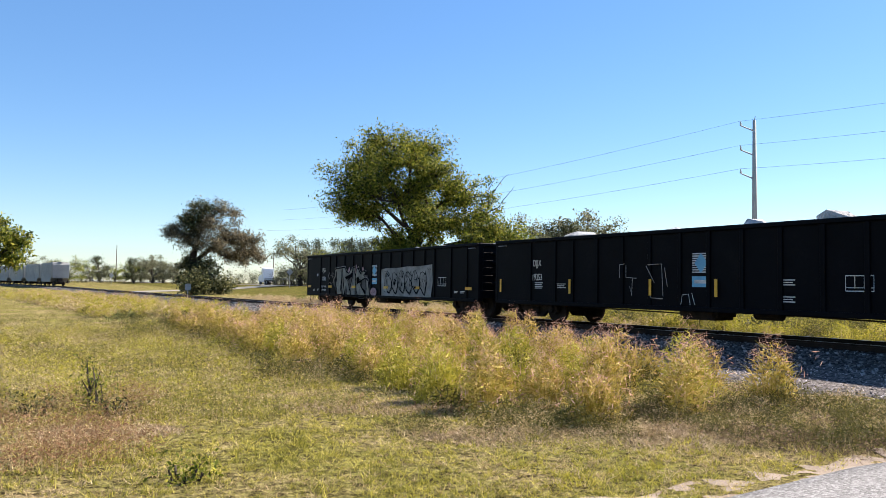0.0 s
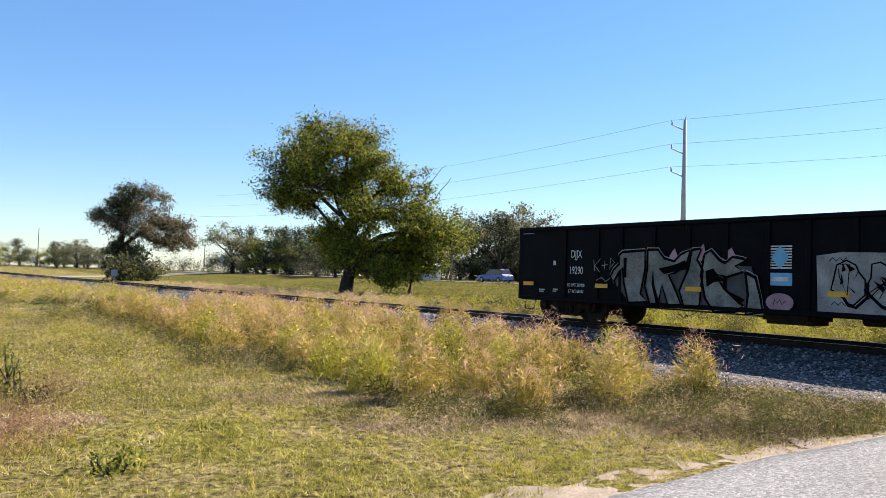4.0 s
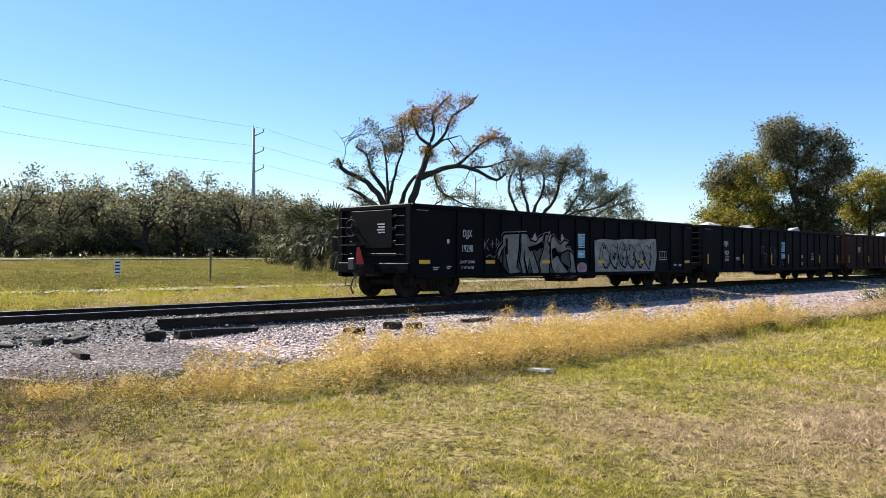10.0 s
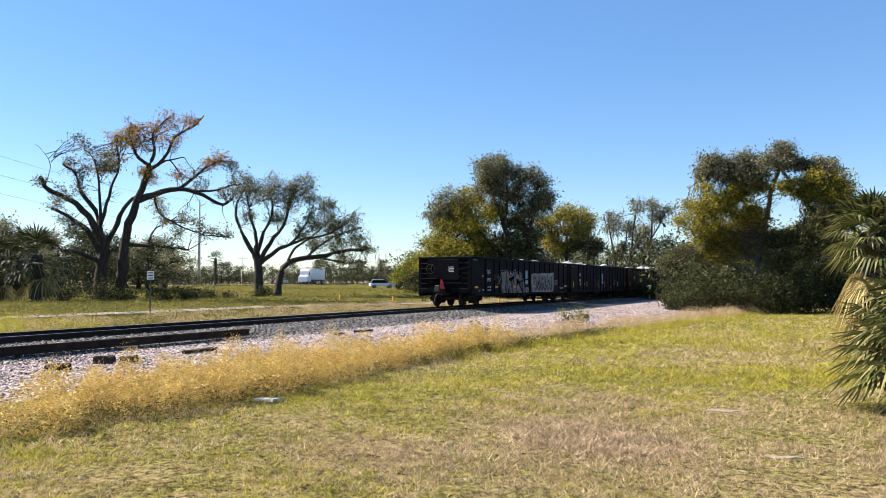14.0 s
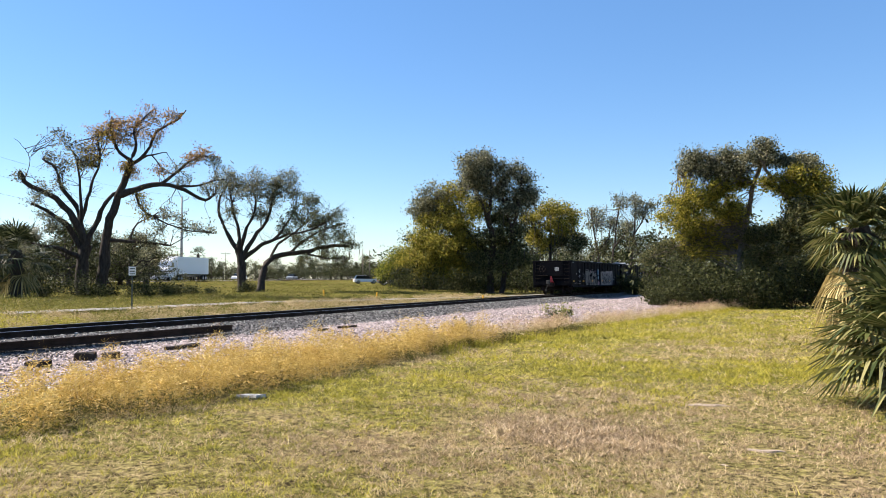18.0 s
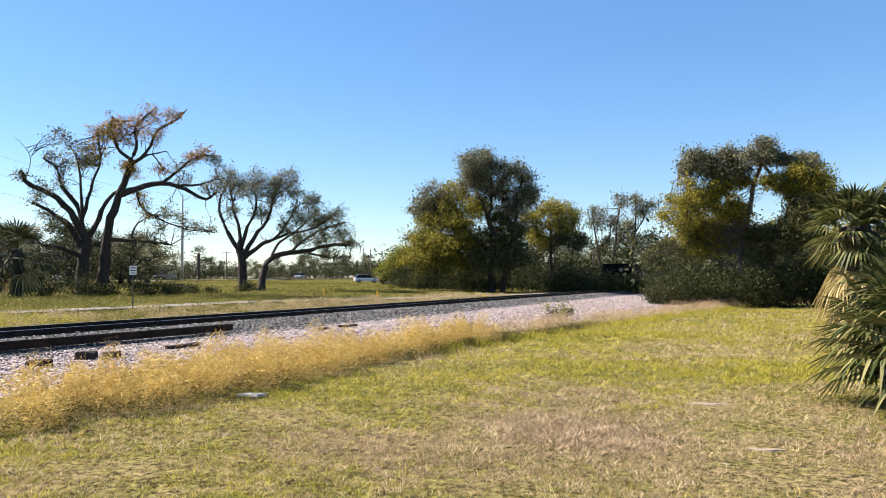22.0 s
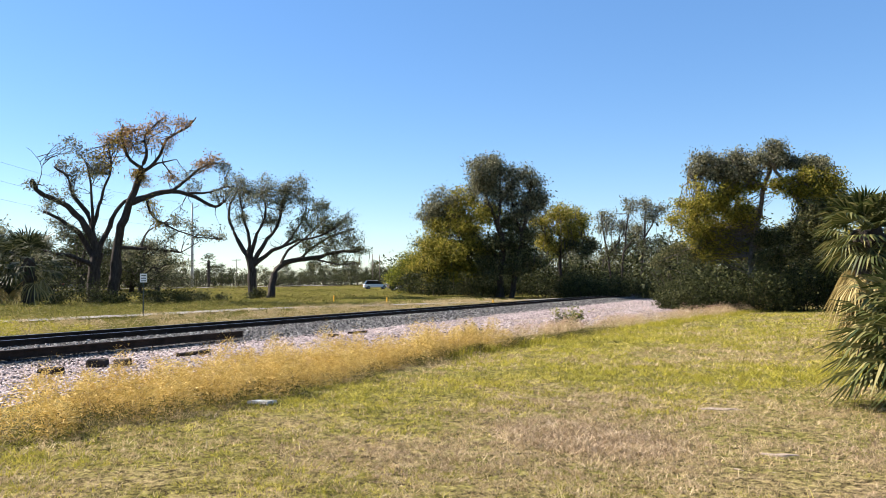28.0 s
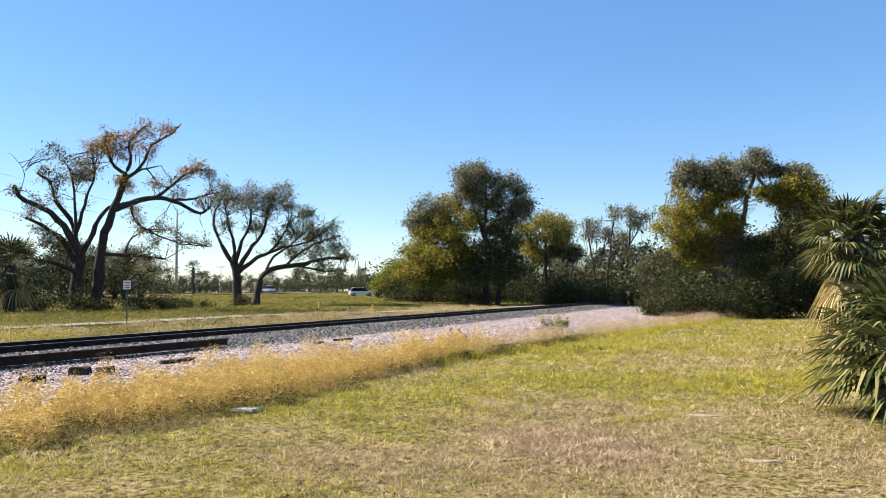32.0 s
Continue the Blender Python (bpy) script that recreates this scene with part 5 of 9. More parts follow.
_x, _y = polar(-69.4, 66)
stop_sign(_x, _y, facing(_x, _y), "tilted stop sign on a leaning thin post", 2.1, 0.76, 24, post=GALV)
_x, _y = polar(-75.4, 88)
_s = thing("yield_sign", "small yield sign under a narrow plate", "yield sign", pose(_x, _y, ground_z(_x, _y), 0, 0, facing(_x, _y)))
part("post", Mesh().box(-0.03, 0, 0, 0.03, 0.05, 3.3).data("post", GALV), _s)
yield_plate(_s, 0.9, 2.5, -0.01)
part("name_plate", Mesh().box(-0.45, -0.012, 3.1, 0.45, 0.0, 3.3).data("name_plate", BLACK), _s)
_x, _y = polar(-70.07, 36.5)
plain_post_sign("warning_marker", "small yellow marker board on a short post", _x, _y, facing(_x, _y), 0.45, 0.42, 0.35, YELLOW, 0.7, 2)
_x, _y = polar(-87.0, 43)
plain_post_sign("warning_marker", "small white marker board with dark lines", _x, _y, facing(_x, _y), 0.35, 0.32, 0.75, WHITE, 1.0, 4)
_x, _y = polar(-108.6, 40.5)
plain_post_sign("notice_sign", "white notice board with dark lines on a post", _x, _y, facing(_x, _y), 1.7, 0.32, 0.42, WHITE, 2.15, 3, POST_GREEN, POST_GREEN)
_x, _y = polar(-42.7, 60)
plain_post_sign("road_sign", "black street plate over a sign back", _x, _y, facing(_x, _y) + 20, 2.6, 0.9, 0.25, BLACK, 2.85)
_x, _y = polar(-93, 41)
thing("marker_post", "slim dark wooden marker post in grass", "post", data=Mesh().tube([(_x, _y, ground_z(_x, _y)), (_x, _y, ground_z(_x, _y) + 1.7)], 0.05, 8).data("marker_post", POLE_WOOD))
_x, _y = polar(17.9, 60)
_s = plain_post_sign("road_sign", "back of a small sign on a thin post", _x, _y, facing(_x, _y), 1.0, 0.4, 0.45, GALV, 1.5)
for _az, _d, _z in ((11.0, 130, 2.6), (22.8, 190, 2.6)):
    _x, _y = polar(_az, _d)
    _s = thing("diamond_sign", "back of a grey diamond warning sign", "sign", pose(_x, _y, ground_z(_x, _y), 0, 0, facing(_x, _y)))
    part("post", Mesh().box(-0.04, 0, 0, 0.04, 0.05, _z + 0.3).data("post", GALV), _s)
    part("plate", plate([(0, _z - 0.55), (0.55, _z), (0, _z + 0.55), (-0.55, _z)], -0.01, 0.01).data("plate", GALV), _s)
for _az, _d in ((-121.5, 62), (-125.3, 60), (-133.0, 55)):
    _x, _y = polar(_az, _d)
    thing("marker_post", "short yellow utility marker post", "post", data=bevelled(Mesh().box(_x - 0.05, _y - 0.05, ground_z(_x, _y) - 0.05, _x + 0.05, _y + 0.05, ground_z(_x, _y) + 0.45).data("marker_post", YELLOW), 0.01))

# ---- power lines ----
POLE_H = 18.0
ARM_Z = [-0.6, -3.2, -5.7]
poles = []
_dirs = {0: -1, 1: 1, 2: 1, 3: 1}
for _i, (_az, _el) in enumerate(((-21.55, 11.45), (-65.6, 12.95), (-95.9, 8.95), (-111.75, 5.7))):
    _d = POLE_H / math.tan(radians(_el))
    _x, _y = polar(_az, _d)
    _g = ground_z(_x, _y)
    _p = thing("power_pole", "tall grey concrete power pole with three arms", "power pole", pose(_x, _y, 0), group="concrete power poles")
    _top = 1.65 + POLE_H
    part("shaft", Mesh().tube([(0, 0, _g - 0.3), (0, 0, _top)], [0.36, 0.17], 12).data("shaft", CONCRETE, True), _p)
    _sx = _dirs[_i]
    _ends = []
    for _z in ARM_Z:
        _px, _py = -math.cos(radians(_az)) * (1 if _sx < 0 else -1), -math.sin(radians(_az)) * (1 if _sx < 0 else -1)
        _e = (_px * 1.35, _py * 1.35, _top + _z + 0.45 - 0.35)
        part("arm", Mesh().tube([(0, 0, _top + _z - 0.55), _e], [0.09, 0.06], 7).data("arm", GALV), _p)
        part("insulator", Mesh().tube([_e, (_e[0], _e[1], _e[2] + 0.28), (_e[0] * 1.05, _e[1] * 1.05, _e[2] + 0.5)], [0.10, 0.08, 0.03], 8).data("insulator", CONCRETE), _p)
        _ends.append((_x + _e[0], _y + _e[1], _e[2] + 0.5))
    part("cap", Mesh().tube([(0, 0, _top), (0.1, 0, _top + 0.45)], [0.05, 0.03], 6).data("cap", GALV), _p)
    poles.append(_ends)


def wire(a, b, sag, r=0.009, name="power_line", label="thin dark overhead power line"):
    pts = []
    for k in range(25):
        f = k / 24
        pts.append((a[0] + (b[0] - a[0]) * f, a[1] + (b[1] - a[1]) * f, a[2] + (b[2] - a[2]) * f - sag * 4 * f * (1 - f)))
    return thing(name, label, "power line", data=Mesh().tube(pts, r, 5).data(name, WIRE), group="overhead wires")


_far_l = [(-40 - 2 * k, 196, 20.0 - 2.6 * k) for k in range(3)]
for _k in range(3):
    wire(_far_l[_k], poles[0][_k], 1.6, 0.013)
    wire(poles[0][_k], poles[1][_k], 0.9, 0.012)
    wire(poles[1][_k], poles[2][_k], 0.9, 0.012)
    wire(poles[2][_k], poles[3][_k], 1.4, 0.014)
    wire((_far_l[1][0], _far_l[1][1], 9.5 - _k * 0.9), (*polar(-90, 150), 9.0 - _k * 0.9), 0.5, 0.011, label="thin distribution wire along the highway")


def wood_pole(x, y, height, label, r=0.15, arm=0.0, arm_turn=0.0, lean=0.0):
    g = ground_z(x, y)
    p = thing("utility_pole", label, "utility pole", pose(x, y, g - 0.2, 0, lean, 0))
    part("shaft", Mesh().tube([(0, 0, 0), (0, 0, height + 0.2)], [r, r * 0.68], 12).data("shaft", POLE_WOOD, True), p)
    if arm:
        b = part("crossarm", bevelled(Mesh().box(-arm, -0.2, height - 0.32, arm, -0.1, height - 0.18).data("crossarm", POLE_WOOD), 0.01), p, at=pose(0, 0, 0, 0, 0, arm_turn))
        for e in (-1, 1):
            part("brace", Mesh().tube([(e * arm * 0.62, -0.15, height - 0.3), (0, -0.12, height - 0.95)], 0.02, 5).data("brace", GALV), b)
            part("insulator", Mesh().tube([(e * (arm - 0.1), -0.15, height - 0.18), (e * (arm - 0.1), -0.15, height - 0.02), (e * (arm - 0.1), -0.15, height + 0.12)], [0.06, 0.08, 0.04], 8).data("insulator", GALV), b)
        part("insulator", Mesh().tube([(arm * 0.42, -0.15, height - 0.18), (arm * 0.42, -0.15, height - 0.02), (arm * 0.42, -0.15, height + 0.12)], [0.06, 0.08, 0.04], 8).data("insulator", GALV), b)
    return p


WP = polar(-44.05, 38.0)
wood = wood_pole(*WP, 10.95, "dark wooden utility pole with crossarm and transformer", 0.17, 1.35, -42, -0.4)
_g = ground_z(*WP)
part("transformer", Mesh().tube([(0.28, -0.2, 7.75), (0.28, -0.2, 7.8), (0.28, -0.2, 8.5), (0.28, -0.2, 8.6)], [0.15, 0.19, 0.19, 0.12], 14).data("transformer", GALV, True), wood, "grey pole transformer")
part("bushing", Mesh().tube([(0.28, -0.2, 8.6), (0.28, -0.2, 8.75), (0.3, -0.2, 9.05)], [0.06, 0.05, 0.02], 8).data("bushing", CONCRETE), wood)
part("cutout", Mesh().tube([(0.35, -0.1, 9.6), (0.62, -0.1, 9.75), (0.55, -0.1, 10.1), (0.4, -0.1, 9.95)], 0.045, 6).data("cutout", BLACK), wood, "black fuse cutout")
part("lightning_arrester", Mesh().tube([(0.52, -0.2, 8.5), (0.6, -0.2, 8.7), (0.55, -0.2, 8.95)], 0.045, 6).data("lightning_arrester", BLACK), wood)
part("drop_loop", Mesh().tube([(0.5, -0.1, 9.6), (0.6, -0.15, 9.0), (0.45, -0.2, 8.7), (0.3, -0.25, 8.3), (0.4, -0.25, 7.6), (0.15, -0.2, 7.2)], 0.014, 5).data("drop_loop", WIRE), wood)
_back, _next = (-30.0, -2.5), polar(-56.1, 96)
for _k, _o in enumerate((-1.25, 0.57, 1.25)):
    _ax, _ay = WP[0] + _o * math.cos(radians(-42)), WP[1] + _o * math.sin(radians(-42))
    wire((_back[0] + _o * 0.6, _back[1] - _o * 0.7, 11.0), (_ax, _ay, _g + 11.0), 0.7, 0.012)
    wire((_ax, _ay, _g + 11.0), (_next[0] + _o * 0.7, _next[1] - _o * 0.6, 10.4), 0.9, 0.014)
wood_pole(*_next, 9.6, "distant wooden pole with wide crossarm", 0.17, 1.5, -56)
for _az, _d, _h, _l in ((-58.1, 128, 9.3, 2.5), (-58.9, 150, 8.5, 1.0), (-60.2, 185, 9.0, 0.0), (-61.8, 240, 9.0, 0.0)):
    wood_pole(*polar(_az, _d), _h, "distant wooden utility pole", 0.16, 1.3 if _d < 140 else 0, _az, _l)
wood_pole(*_back, 11.2, "wooden utility pole beside the road", 0.16, 1.35, -60)
W2 = polar(-74.2, 38.6)
wood_pole(*W2, 8.0, "slim wooden service pole in the grass", 0.12)
wire((WP[0] + 0.3, WP[1] - 0.2, _g + 8.0), (W2[0], W2[1], 8.0), 1.6, 0.016, "service_cable", "slack dark service cable")
# meter post with frame, fed by a slack cable
MP = polar(-38.6, 44.5)
_g2 = ground_z(*MP)
meter = thing("meter_post", "wooden meter post with metal frame and boxes", "meter post", pose(*MP, _g2 - 0.1, 0, 0, facing(*MP)))
part("post", Mesh().tube([(0, 0, 0), (0, 0, 3.7)], 0.1, 10).data("post", POLE_WOOD), meter)
_m = Mesh()
_m.box(-0.55, 0.2, 1.2, -0.35, 0.3, 2.85).box(0.9, 0.2, 1.2, 1.1, 0.3, 2.75).box(-0.55, 0.2, 2.75, 1.1, 0.3, 2.9).box(-0.55, 0.2, 1.15, 1.1, 0.3, 1.28)
part("frame", _m.data("frame", POST_GREEN), meter)
part("meter_box", bevelled(Mesh().box(-0.2, -0.3, 0.55, 0.15, -0.08, 1.25).data("meter_box", GALV), 0.02), meter)
part("meter", Mesh().tube([(0.1, -0.42, 1.55), (0.1, -0.1, 1.55)], 0.12, 12).data("meter", GALV), meter)
part("low_post", Mesh().box(0.5, -0.05, 0, 0.62, 0.07, 1.3).data("low_post", POLE_WOOD), meter)
wire((WP[0], WP[1], _g + 6.9), (MP[0], MP[1], _g2 + 3.6), 0.9, 0.014, "service_cable", "slack dark service cable")
_x, _y = polar(-45.5, 43)
thing("utility_box", "squat dark green utility box in grass", "utility box", data=bevelled(Mesh().box(_x - 0.55, _y - 0.4, ground_z(_x, _y) - 0.1, _x + 0.55, _y + 0.4, ground_z(_x, _y) + 0.5).data("utility_box", SHED_GREEN), 0.08, 2))
for _az, _d, _h in ((22.52, 420, 18), (25.0, 560, 16), (27.3, 600, 12), (26.9, 640, 13), (12.15, 210, 8.0), (-5.3, 100, 6.8), (9.3, 150, 5.5), (18.6, 300, 7), (-114.7, 260, 9.0), (-124.3, 200, 8.5), (-124.8, 215, 8.5)):
    _x, _y = polar(_az, _d)
    wood_pole(_x, _y, _h, "distant slim grey utility pole", 0.22 if _d > 300 else 0.13, 1.4 if _az == -114.7 else 0, _az)

# ---- trees ----
def chain(m, a, b, r0, r1, rnd, sides=6, n=5, bend=0.12, arch=0.0):
    """A crooked tapering limb from a to b; returns its points."""
    a, b = Vector(a), Vector(b)
    L = (b - a).length
    pts = []
    for k in range(n + 1):
        f = k / n
        p = a.lerp(b, f)
        if 0 < k < n:
            p += Vector((rnd.gauss(0, bend), rnd.gauss(0, bend), rnd.gauss(0, bend) * 0.7)) * L * 0.5
        p.z += arch * L * 4 * f * (1 - f) * 0.25
        pts.append(p)
    m.tube(pts, [r0 + (r1 - r0) * (k / n) ** 0.8 for k in range(n + 1)], sides, cap=False)
    return pts


def leaves(name, centres, per, size, scatter, material, seed, hang=0.0, slim=0.42, small=False):
    """Leaves as bent blades round the centres; small ones are single triangles."""
    rng = np.random.default_rng(seed)
    c = np.repeat(np.asarray(centres, float), per, 0)
    n = len(c)
    c = c + rng.normal(0, 1, (n, 3)) * np.array([scatter, scatter, scatter * 0.75])
    c[:, 2] -= hang * rng.random(n)
    a = rng.normal(0, 1, (n, 3))
    a /= np.linalg.norm(a, axis=1)[:, None]
    b = np.cross(a, rng.normal(0, 1, (n, 3)))
    b /= np.linalg.norm(b, axis=1)[:, None]
    s = size * rng.uniform(0.55, 1.45, (n, 1))
    w = b * s * slim
    lift = np.cross(a, b) * s * 0.18
    if small:
        v = np.stack([c - a * s, c + w + lift, c + a * s - w], 1).reshape(-1, 3)
        return np_mesh(name, v, np.arange(3 * n).reshape(-1, 3), material)
    v = np.stack([c - a * s, c + w + lift, c + a * s, c - w + lift], 1).reshape(-1, 3)
    k = np.arange(n) * 4
    return np_mesh(name, v, np.stack([k, k + 1, k + 2, k + 3], 1), material)


def moss_mesh(tips, count, length, seed):
    rng = np.random.default_rng(seed)
    t = np.asarray(tips, float)[rng.integers(0, len(tips), count)] + rng.normal(0, 0.25, (count, 3))
    a = rng.uniform(0, 6.28, count)
    w = np.stack([np.cos(a), np.sin(a), 0 * a], 1) * rng.uniform(0.012, 0.05, (count, 1))
    d = np.stack([rng.normal(0, 0.1, count), rng.normal(0, 0.1, count), -length * rng.uniform(0.4, 1.3, count)], 1)
    v = np.stack([t - w, t + w, t + w * 0.9 + d * 0.5, t + d, t - w * 0.7 + d * 0.55], 1).reshape(-1, 3)
    k = np.arange(count) * 5
    f = np.concatenate([np.stack([k, k + 1, k + 2, k + 4], 1), np.stack([k + 4, k + 2, k + 3, k + 3], 1)])
    return v, f


def lobe_tree(name, label, x, y, seed, trunk, lobes, leaf, per=6, size=0.16, scatter=0.3, twigs=12, bark=None, moss=0, moss_len=1.0, z=None, group="", fork=0.35, second=None, sub=4, rust=None, turn=None, fine=True, along=False):
    """A tree with limbs that reach into its crown's masses. trunk: (height, radius, lean x, lean y);
    lobes: (across, away, up, radius, flatness), seen from the origin."""
    rnd = random.Random(seed)
    g = ground_z(x, y) if z is None else z
    t = thing(name, label, "tree", pose(x, y, g - 0.1, 0, 0, facing(x, y) if turn is None else turn), group)
    wood, tips = Mesh(), []
    h, r, lx, ly = trunk
    base = chain(wood, (0, 0, 0), (lx, ly, h), r * 1.25, r * 0.62, rnd, 9, 6, 0.05)
    bases = [base]
    if second:
        bases.append(chain(wood, (second[0] * 0.25, 0.2, 0), (second[0], second[1], second[2]), r * 0.95, r * 0.5, rnd, 9, 6, 0.06))
    for i, (ax, ay, az, rr, fl) in enumerate(lobes):
        c = Vector((ax, ay, az))
        b = min(bases, key=lambda q: (q[-1] - c).length)
        k = min(range(2, len(b)), key=lambda j: (b[j] - c).length + abs(b[j].z - az * 0.45) * 0.6)
        limb = chain(wood, b[k], c, r * 0.42, r * 0.14, rnd, 6 if fine else 4, 5, 0.13, 0.5)
        for _ in range(twigs):
            d = Vector((rnd.gauss(0, 1), rnd.gauss(0, 1), rnd.gauss(0.15, 0.8)))
            d.normalize()
            q = rnd.choice(limb[2 if along else 3:])
            e = c + Vector((d.x * rr, d.y * rr, d.z * rr * fl)) * rnd.uniform(0.55, 1.08)
            if along:
                e = q + Vector((d.x, d.y, d.z * 0.8 + 0.25)) * rr * rnd.uniform(0.5, 1.25)
            tw = chain(wood, q, e, r * 0.11, 0.02, rnd, 4 if fine else 3, 4 if fine else 2, 0.16, 0.3)
            tips += tw[2 if fine else 1:]
            for _ in range(sub):
                p = rnd.choice(tw[1:])
                f = p + Vector((rnd.gauss(0, 0.3), rnd.gauss(0, 0.3), rnd.gauss(0.06, 0.25))) * rr * 0.75
                st = chain(wood, p, f, 0.03, 0.008, rnd, 3, 2, 0.15) if fine else [p, p.lerp(f, 0.5), f]
                tips += st[1:]
    part("trunk", wood.data("trunk", bark or BARK, True), t, "rough grey-brown trunk and limbs")
    if per:
        if rust:
            cut = [p for p in tips if rnd.random() < rust[1]]
            part("crown", leaves("crown", tips, per, size, scatter, leaf, seed), t)
            part("dry_foliage", leaves("dry_foliage", cut, max(2, per // 2), size, scatter, rust[0], seed + 1), t, "rust-brown dry leaves")
        else:
            part("crown", leaves("crown", tips, per, size, scatter, leaf, seed, slim=0.42 if fine else 0.8, small=not fine), t)
    if moss:
        v, f = moss_mesh(tips, moss, moss_len, seed + 5)
        me = bpy.data.meshes.new("moss")
        me.from_pydata(v.tolist(), [], [tuple(dict.fromkeys(q)) for q in f.tolist()])
        me.materials.append(MOSS)
        part("moss", me, t, "grey hanging moss", kind="stuff")
    return t


class Tree:
    """A tree grown along limbs given as (across, up) ways seen from the origin, with leaf masses (across, up, radius)."""

    def __init__(self, name, label, az, d, seed, depth=0.25, size=0.08, per=8, scatter=0.22, twigs=11, bark=None, moss=0, moss_len=1.0, group=""):
        x, y = polar(az, d)
        self.root = thing(name, label, "tree", pose(x, y, ground_z(x, y) - 0.1, 0, 0, facing(x, y)), group)
        self.rnd, self.seed, self.depth, self.size, self.per = random.Random(seed), seed, depth, size, per
        self.scatter, self.twigs, self.bark, self.moss, self.moss_len = scatter, twigs, bark or BARK, moss, moss_len
        self.wood, self.pts, self.crowns, self.tips = Mesh(), [], {}, []

    def limb(self, r0, r1, *way):
        rnd, w = self.rnd, [Vector((a, 0, u)) for a, u in way]
        L = sum((q - p).length for p, q in zip(w, w[1:]))
        if w[0].z > 1.6 and self.pts:
            w[0] = min(self.pts, key=lambda q: (q.x - w[0].x) ** 2 + (q.z - w[0].z) ** 2).copy()
        else:
            w[0].z = -0.15
        y0, y1 = w[0].y, w[0].y + rnd.gauss(0, self.depth) * L
        for i, p in enumerate(w):
            p.y = y0 + (y1 - y0) * i / (len(w) - 1)
        pts = [w[0]]
        for i in range(len(w) - 1):
            a, b, c, d = w[max(i - 1, 0)], w[i], w[i + 1], w[min(i + 2, len(w) - 1)]
            for f in (0.33, 0.67, 1.0):
                p = 0.5 * ((2 * b) + (c - a) * f + (2 * a - 5 * b + 4 * c - d) * f * f + (3 * b - a - 3 * c + d) * f ** 3)
                k = 0.022 * (c - b).length
                pts.append(p + Vector((rnd.gauss(0, k), rnd.gauss(0, 2 * k), rnd.gauss(0, k))))
        n = len(pts) - 1
        rad = [(r0 + (r1 - r0) * (i / n) ** 0.8) * rnd.uniform(0.93, 1.1) for i in range(n + 1)]
        if r0 > 0.3:
            rad[0] *= 1.35
        self.wood.tube(pts, rad, 9 if r0 > 0.2 else 6, cap=False)
        self.pts += pts
        if 0.04 < r1 < 0.1:
            for _ in range(int(5 + L)):
                q = rnd.choice(pts[n // 3:])
                e = q + Vector((rnd.gauss(0, 0.55), rnd.gauss(0, 0.5), rnd.gauss(0.35, 0.5)))
                t = chain(self.wood, q, e, 0.03, 0.008, rnd, 3, 3, 0.2)
                self.tips.append(t[-1])
                chain(self.wood, t[1], t[1] + (e - q) * 0.5 + Vector((rnd.gauss(0, 0.3), rnd.gauss(0, 0.3), 0.1)), 0.015, 0.006, rnd, 3, 2, 0.2)

    def masses(self, leaf, *balls):
        rnd, tips = self.rnd, self.crowns.setdefault(leaf.name, (leaf, []))[1]
        for a, u, r in balls:
            base = min(self.pts, key=lambda q: (q.x - a) ** 2 + (q.z - u) ** 2)
            c = Vector((a, base.y + rnd.gauss(0, 0.6) * r, u))
            near = sorted(self.pts, key=lambda q: (q - c).length)[:7]
            for _ in range(max(6, int(self.twigs * r ** 1.35))):
                d = Vector((rnd.gauss(0, 1), rnd.gauss(0, 1), rnd.gauss(0, 1))).normalized()
                e = c + Vector((d.x, d.y * 1.2, d.z * 0.85)) * r * rnd.uniform(0.3, 1.2)
                tw = chain(self.wood, rnd.choice(near), e, 0.035, 0.01, rnd, 3, 3, 0.14, 0.0)
                for _ in range(4):
                    p = rnd.choice(tw[2:])
                    f = p + Vector((rnd.gauss(0, 0.33), rnd.gauss(0, 0.33), rnd.gauss(0.05, 0.27))) * (0.35 + 0.4 * r)
                    tips.append(chain(self.wood, p, f, 0.014, 0.005, rnd, 3, 2, 0.18)[-1])
                tips.append(e)

    def done(self):
        part("trunk", self.wood.data("trunk", self.bark, True), self.root, "rough grey-brown trunk and limbs")
        for i, (leaf, tips) in enumerate(self.crowns.values()):
            part("crown" if i == 0 else "foliage", leaves("crown", tips, self.per, self.size, self.scatter, leaf, self.seed + i), self.root, FOLIAGE_WORDS.get(leaf.name, ""))
            self.tips += tips
        if self.moss:
            v, f = moss_mesh(self.tips, self.moss, self.moss_len, self.seed + 5)
            me = bpy.data.meshes.new("moss")
            me.from_pydata(v.tolist(), [], [tuple(dict.fromkeys(q)) for q in f.tolist()])
            me.materials.append(MOSS)
            part("moss", me, self.root, "grey hanging moss", kind="stuff")


FOLIAGE_WORDS = {"leaf_rust": "rust-brown dry leaves", "leaf_ochre": "yellow-brown turning leaves", "leaf_dark": "dark grey-green leaves", "leaf_olive": "yellow-green leaves", "leaf_grey": "grey-green leaves", "leaf_brown": "grey-brown leaves"}


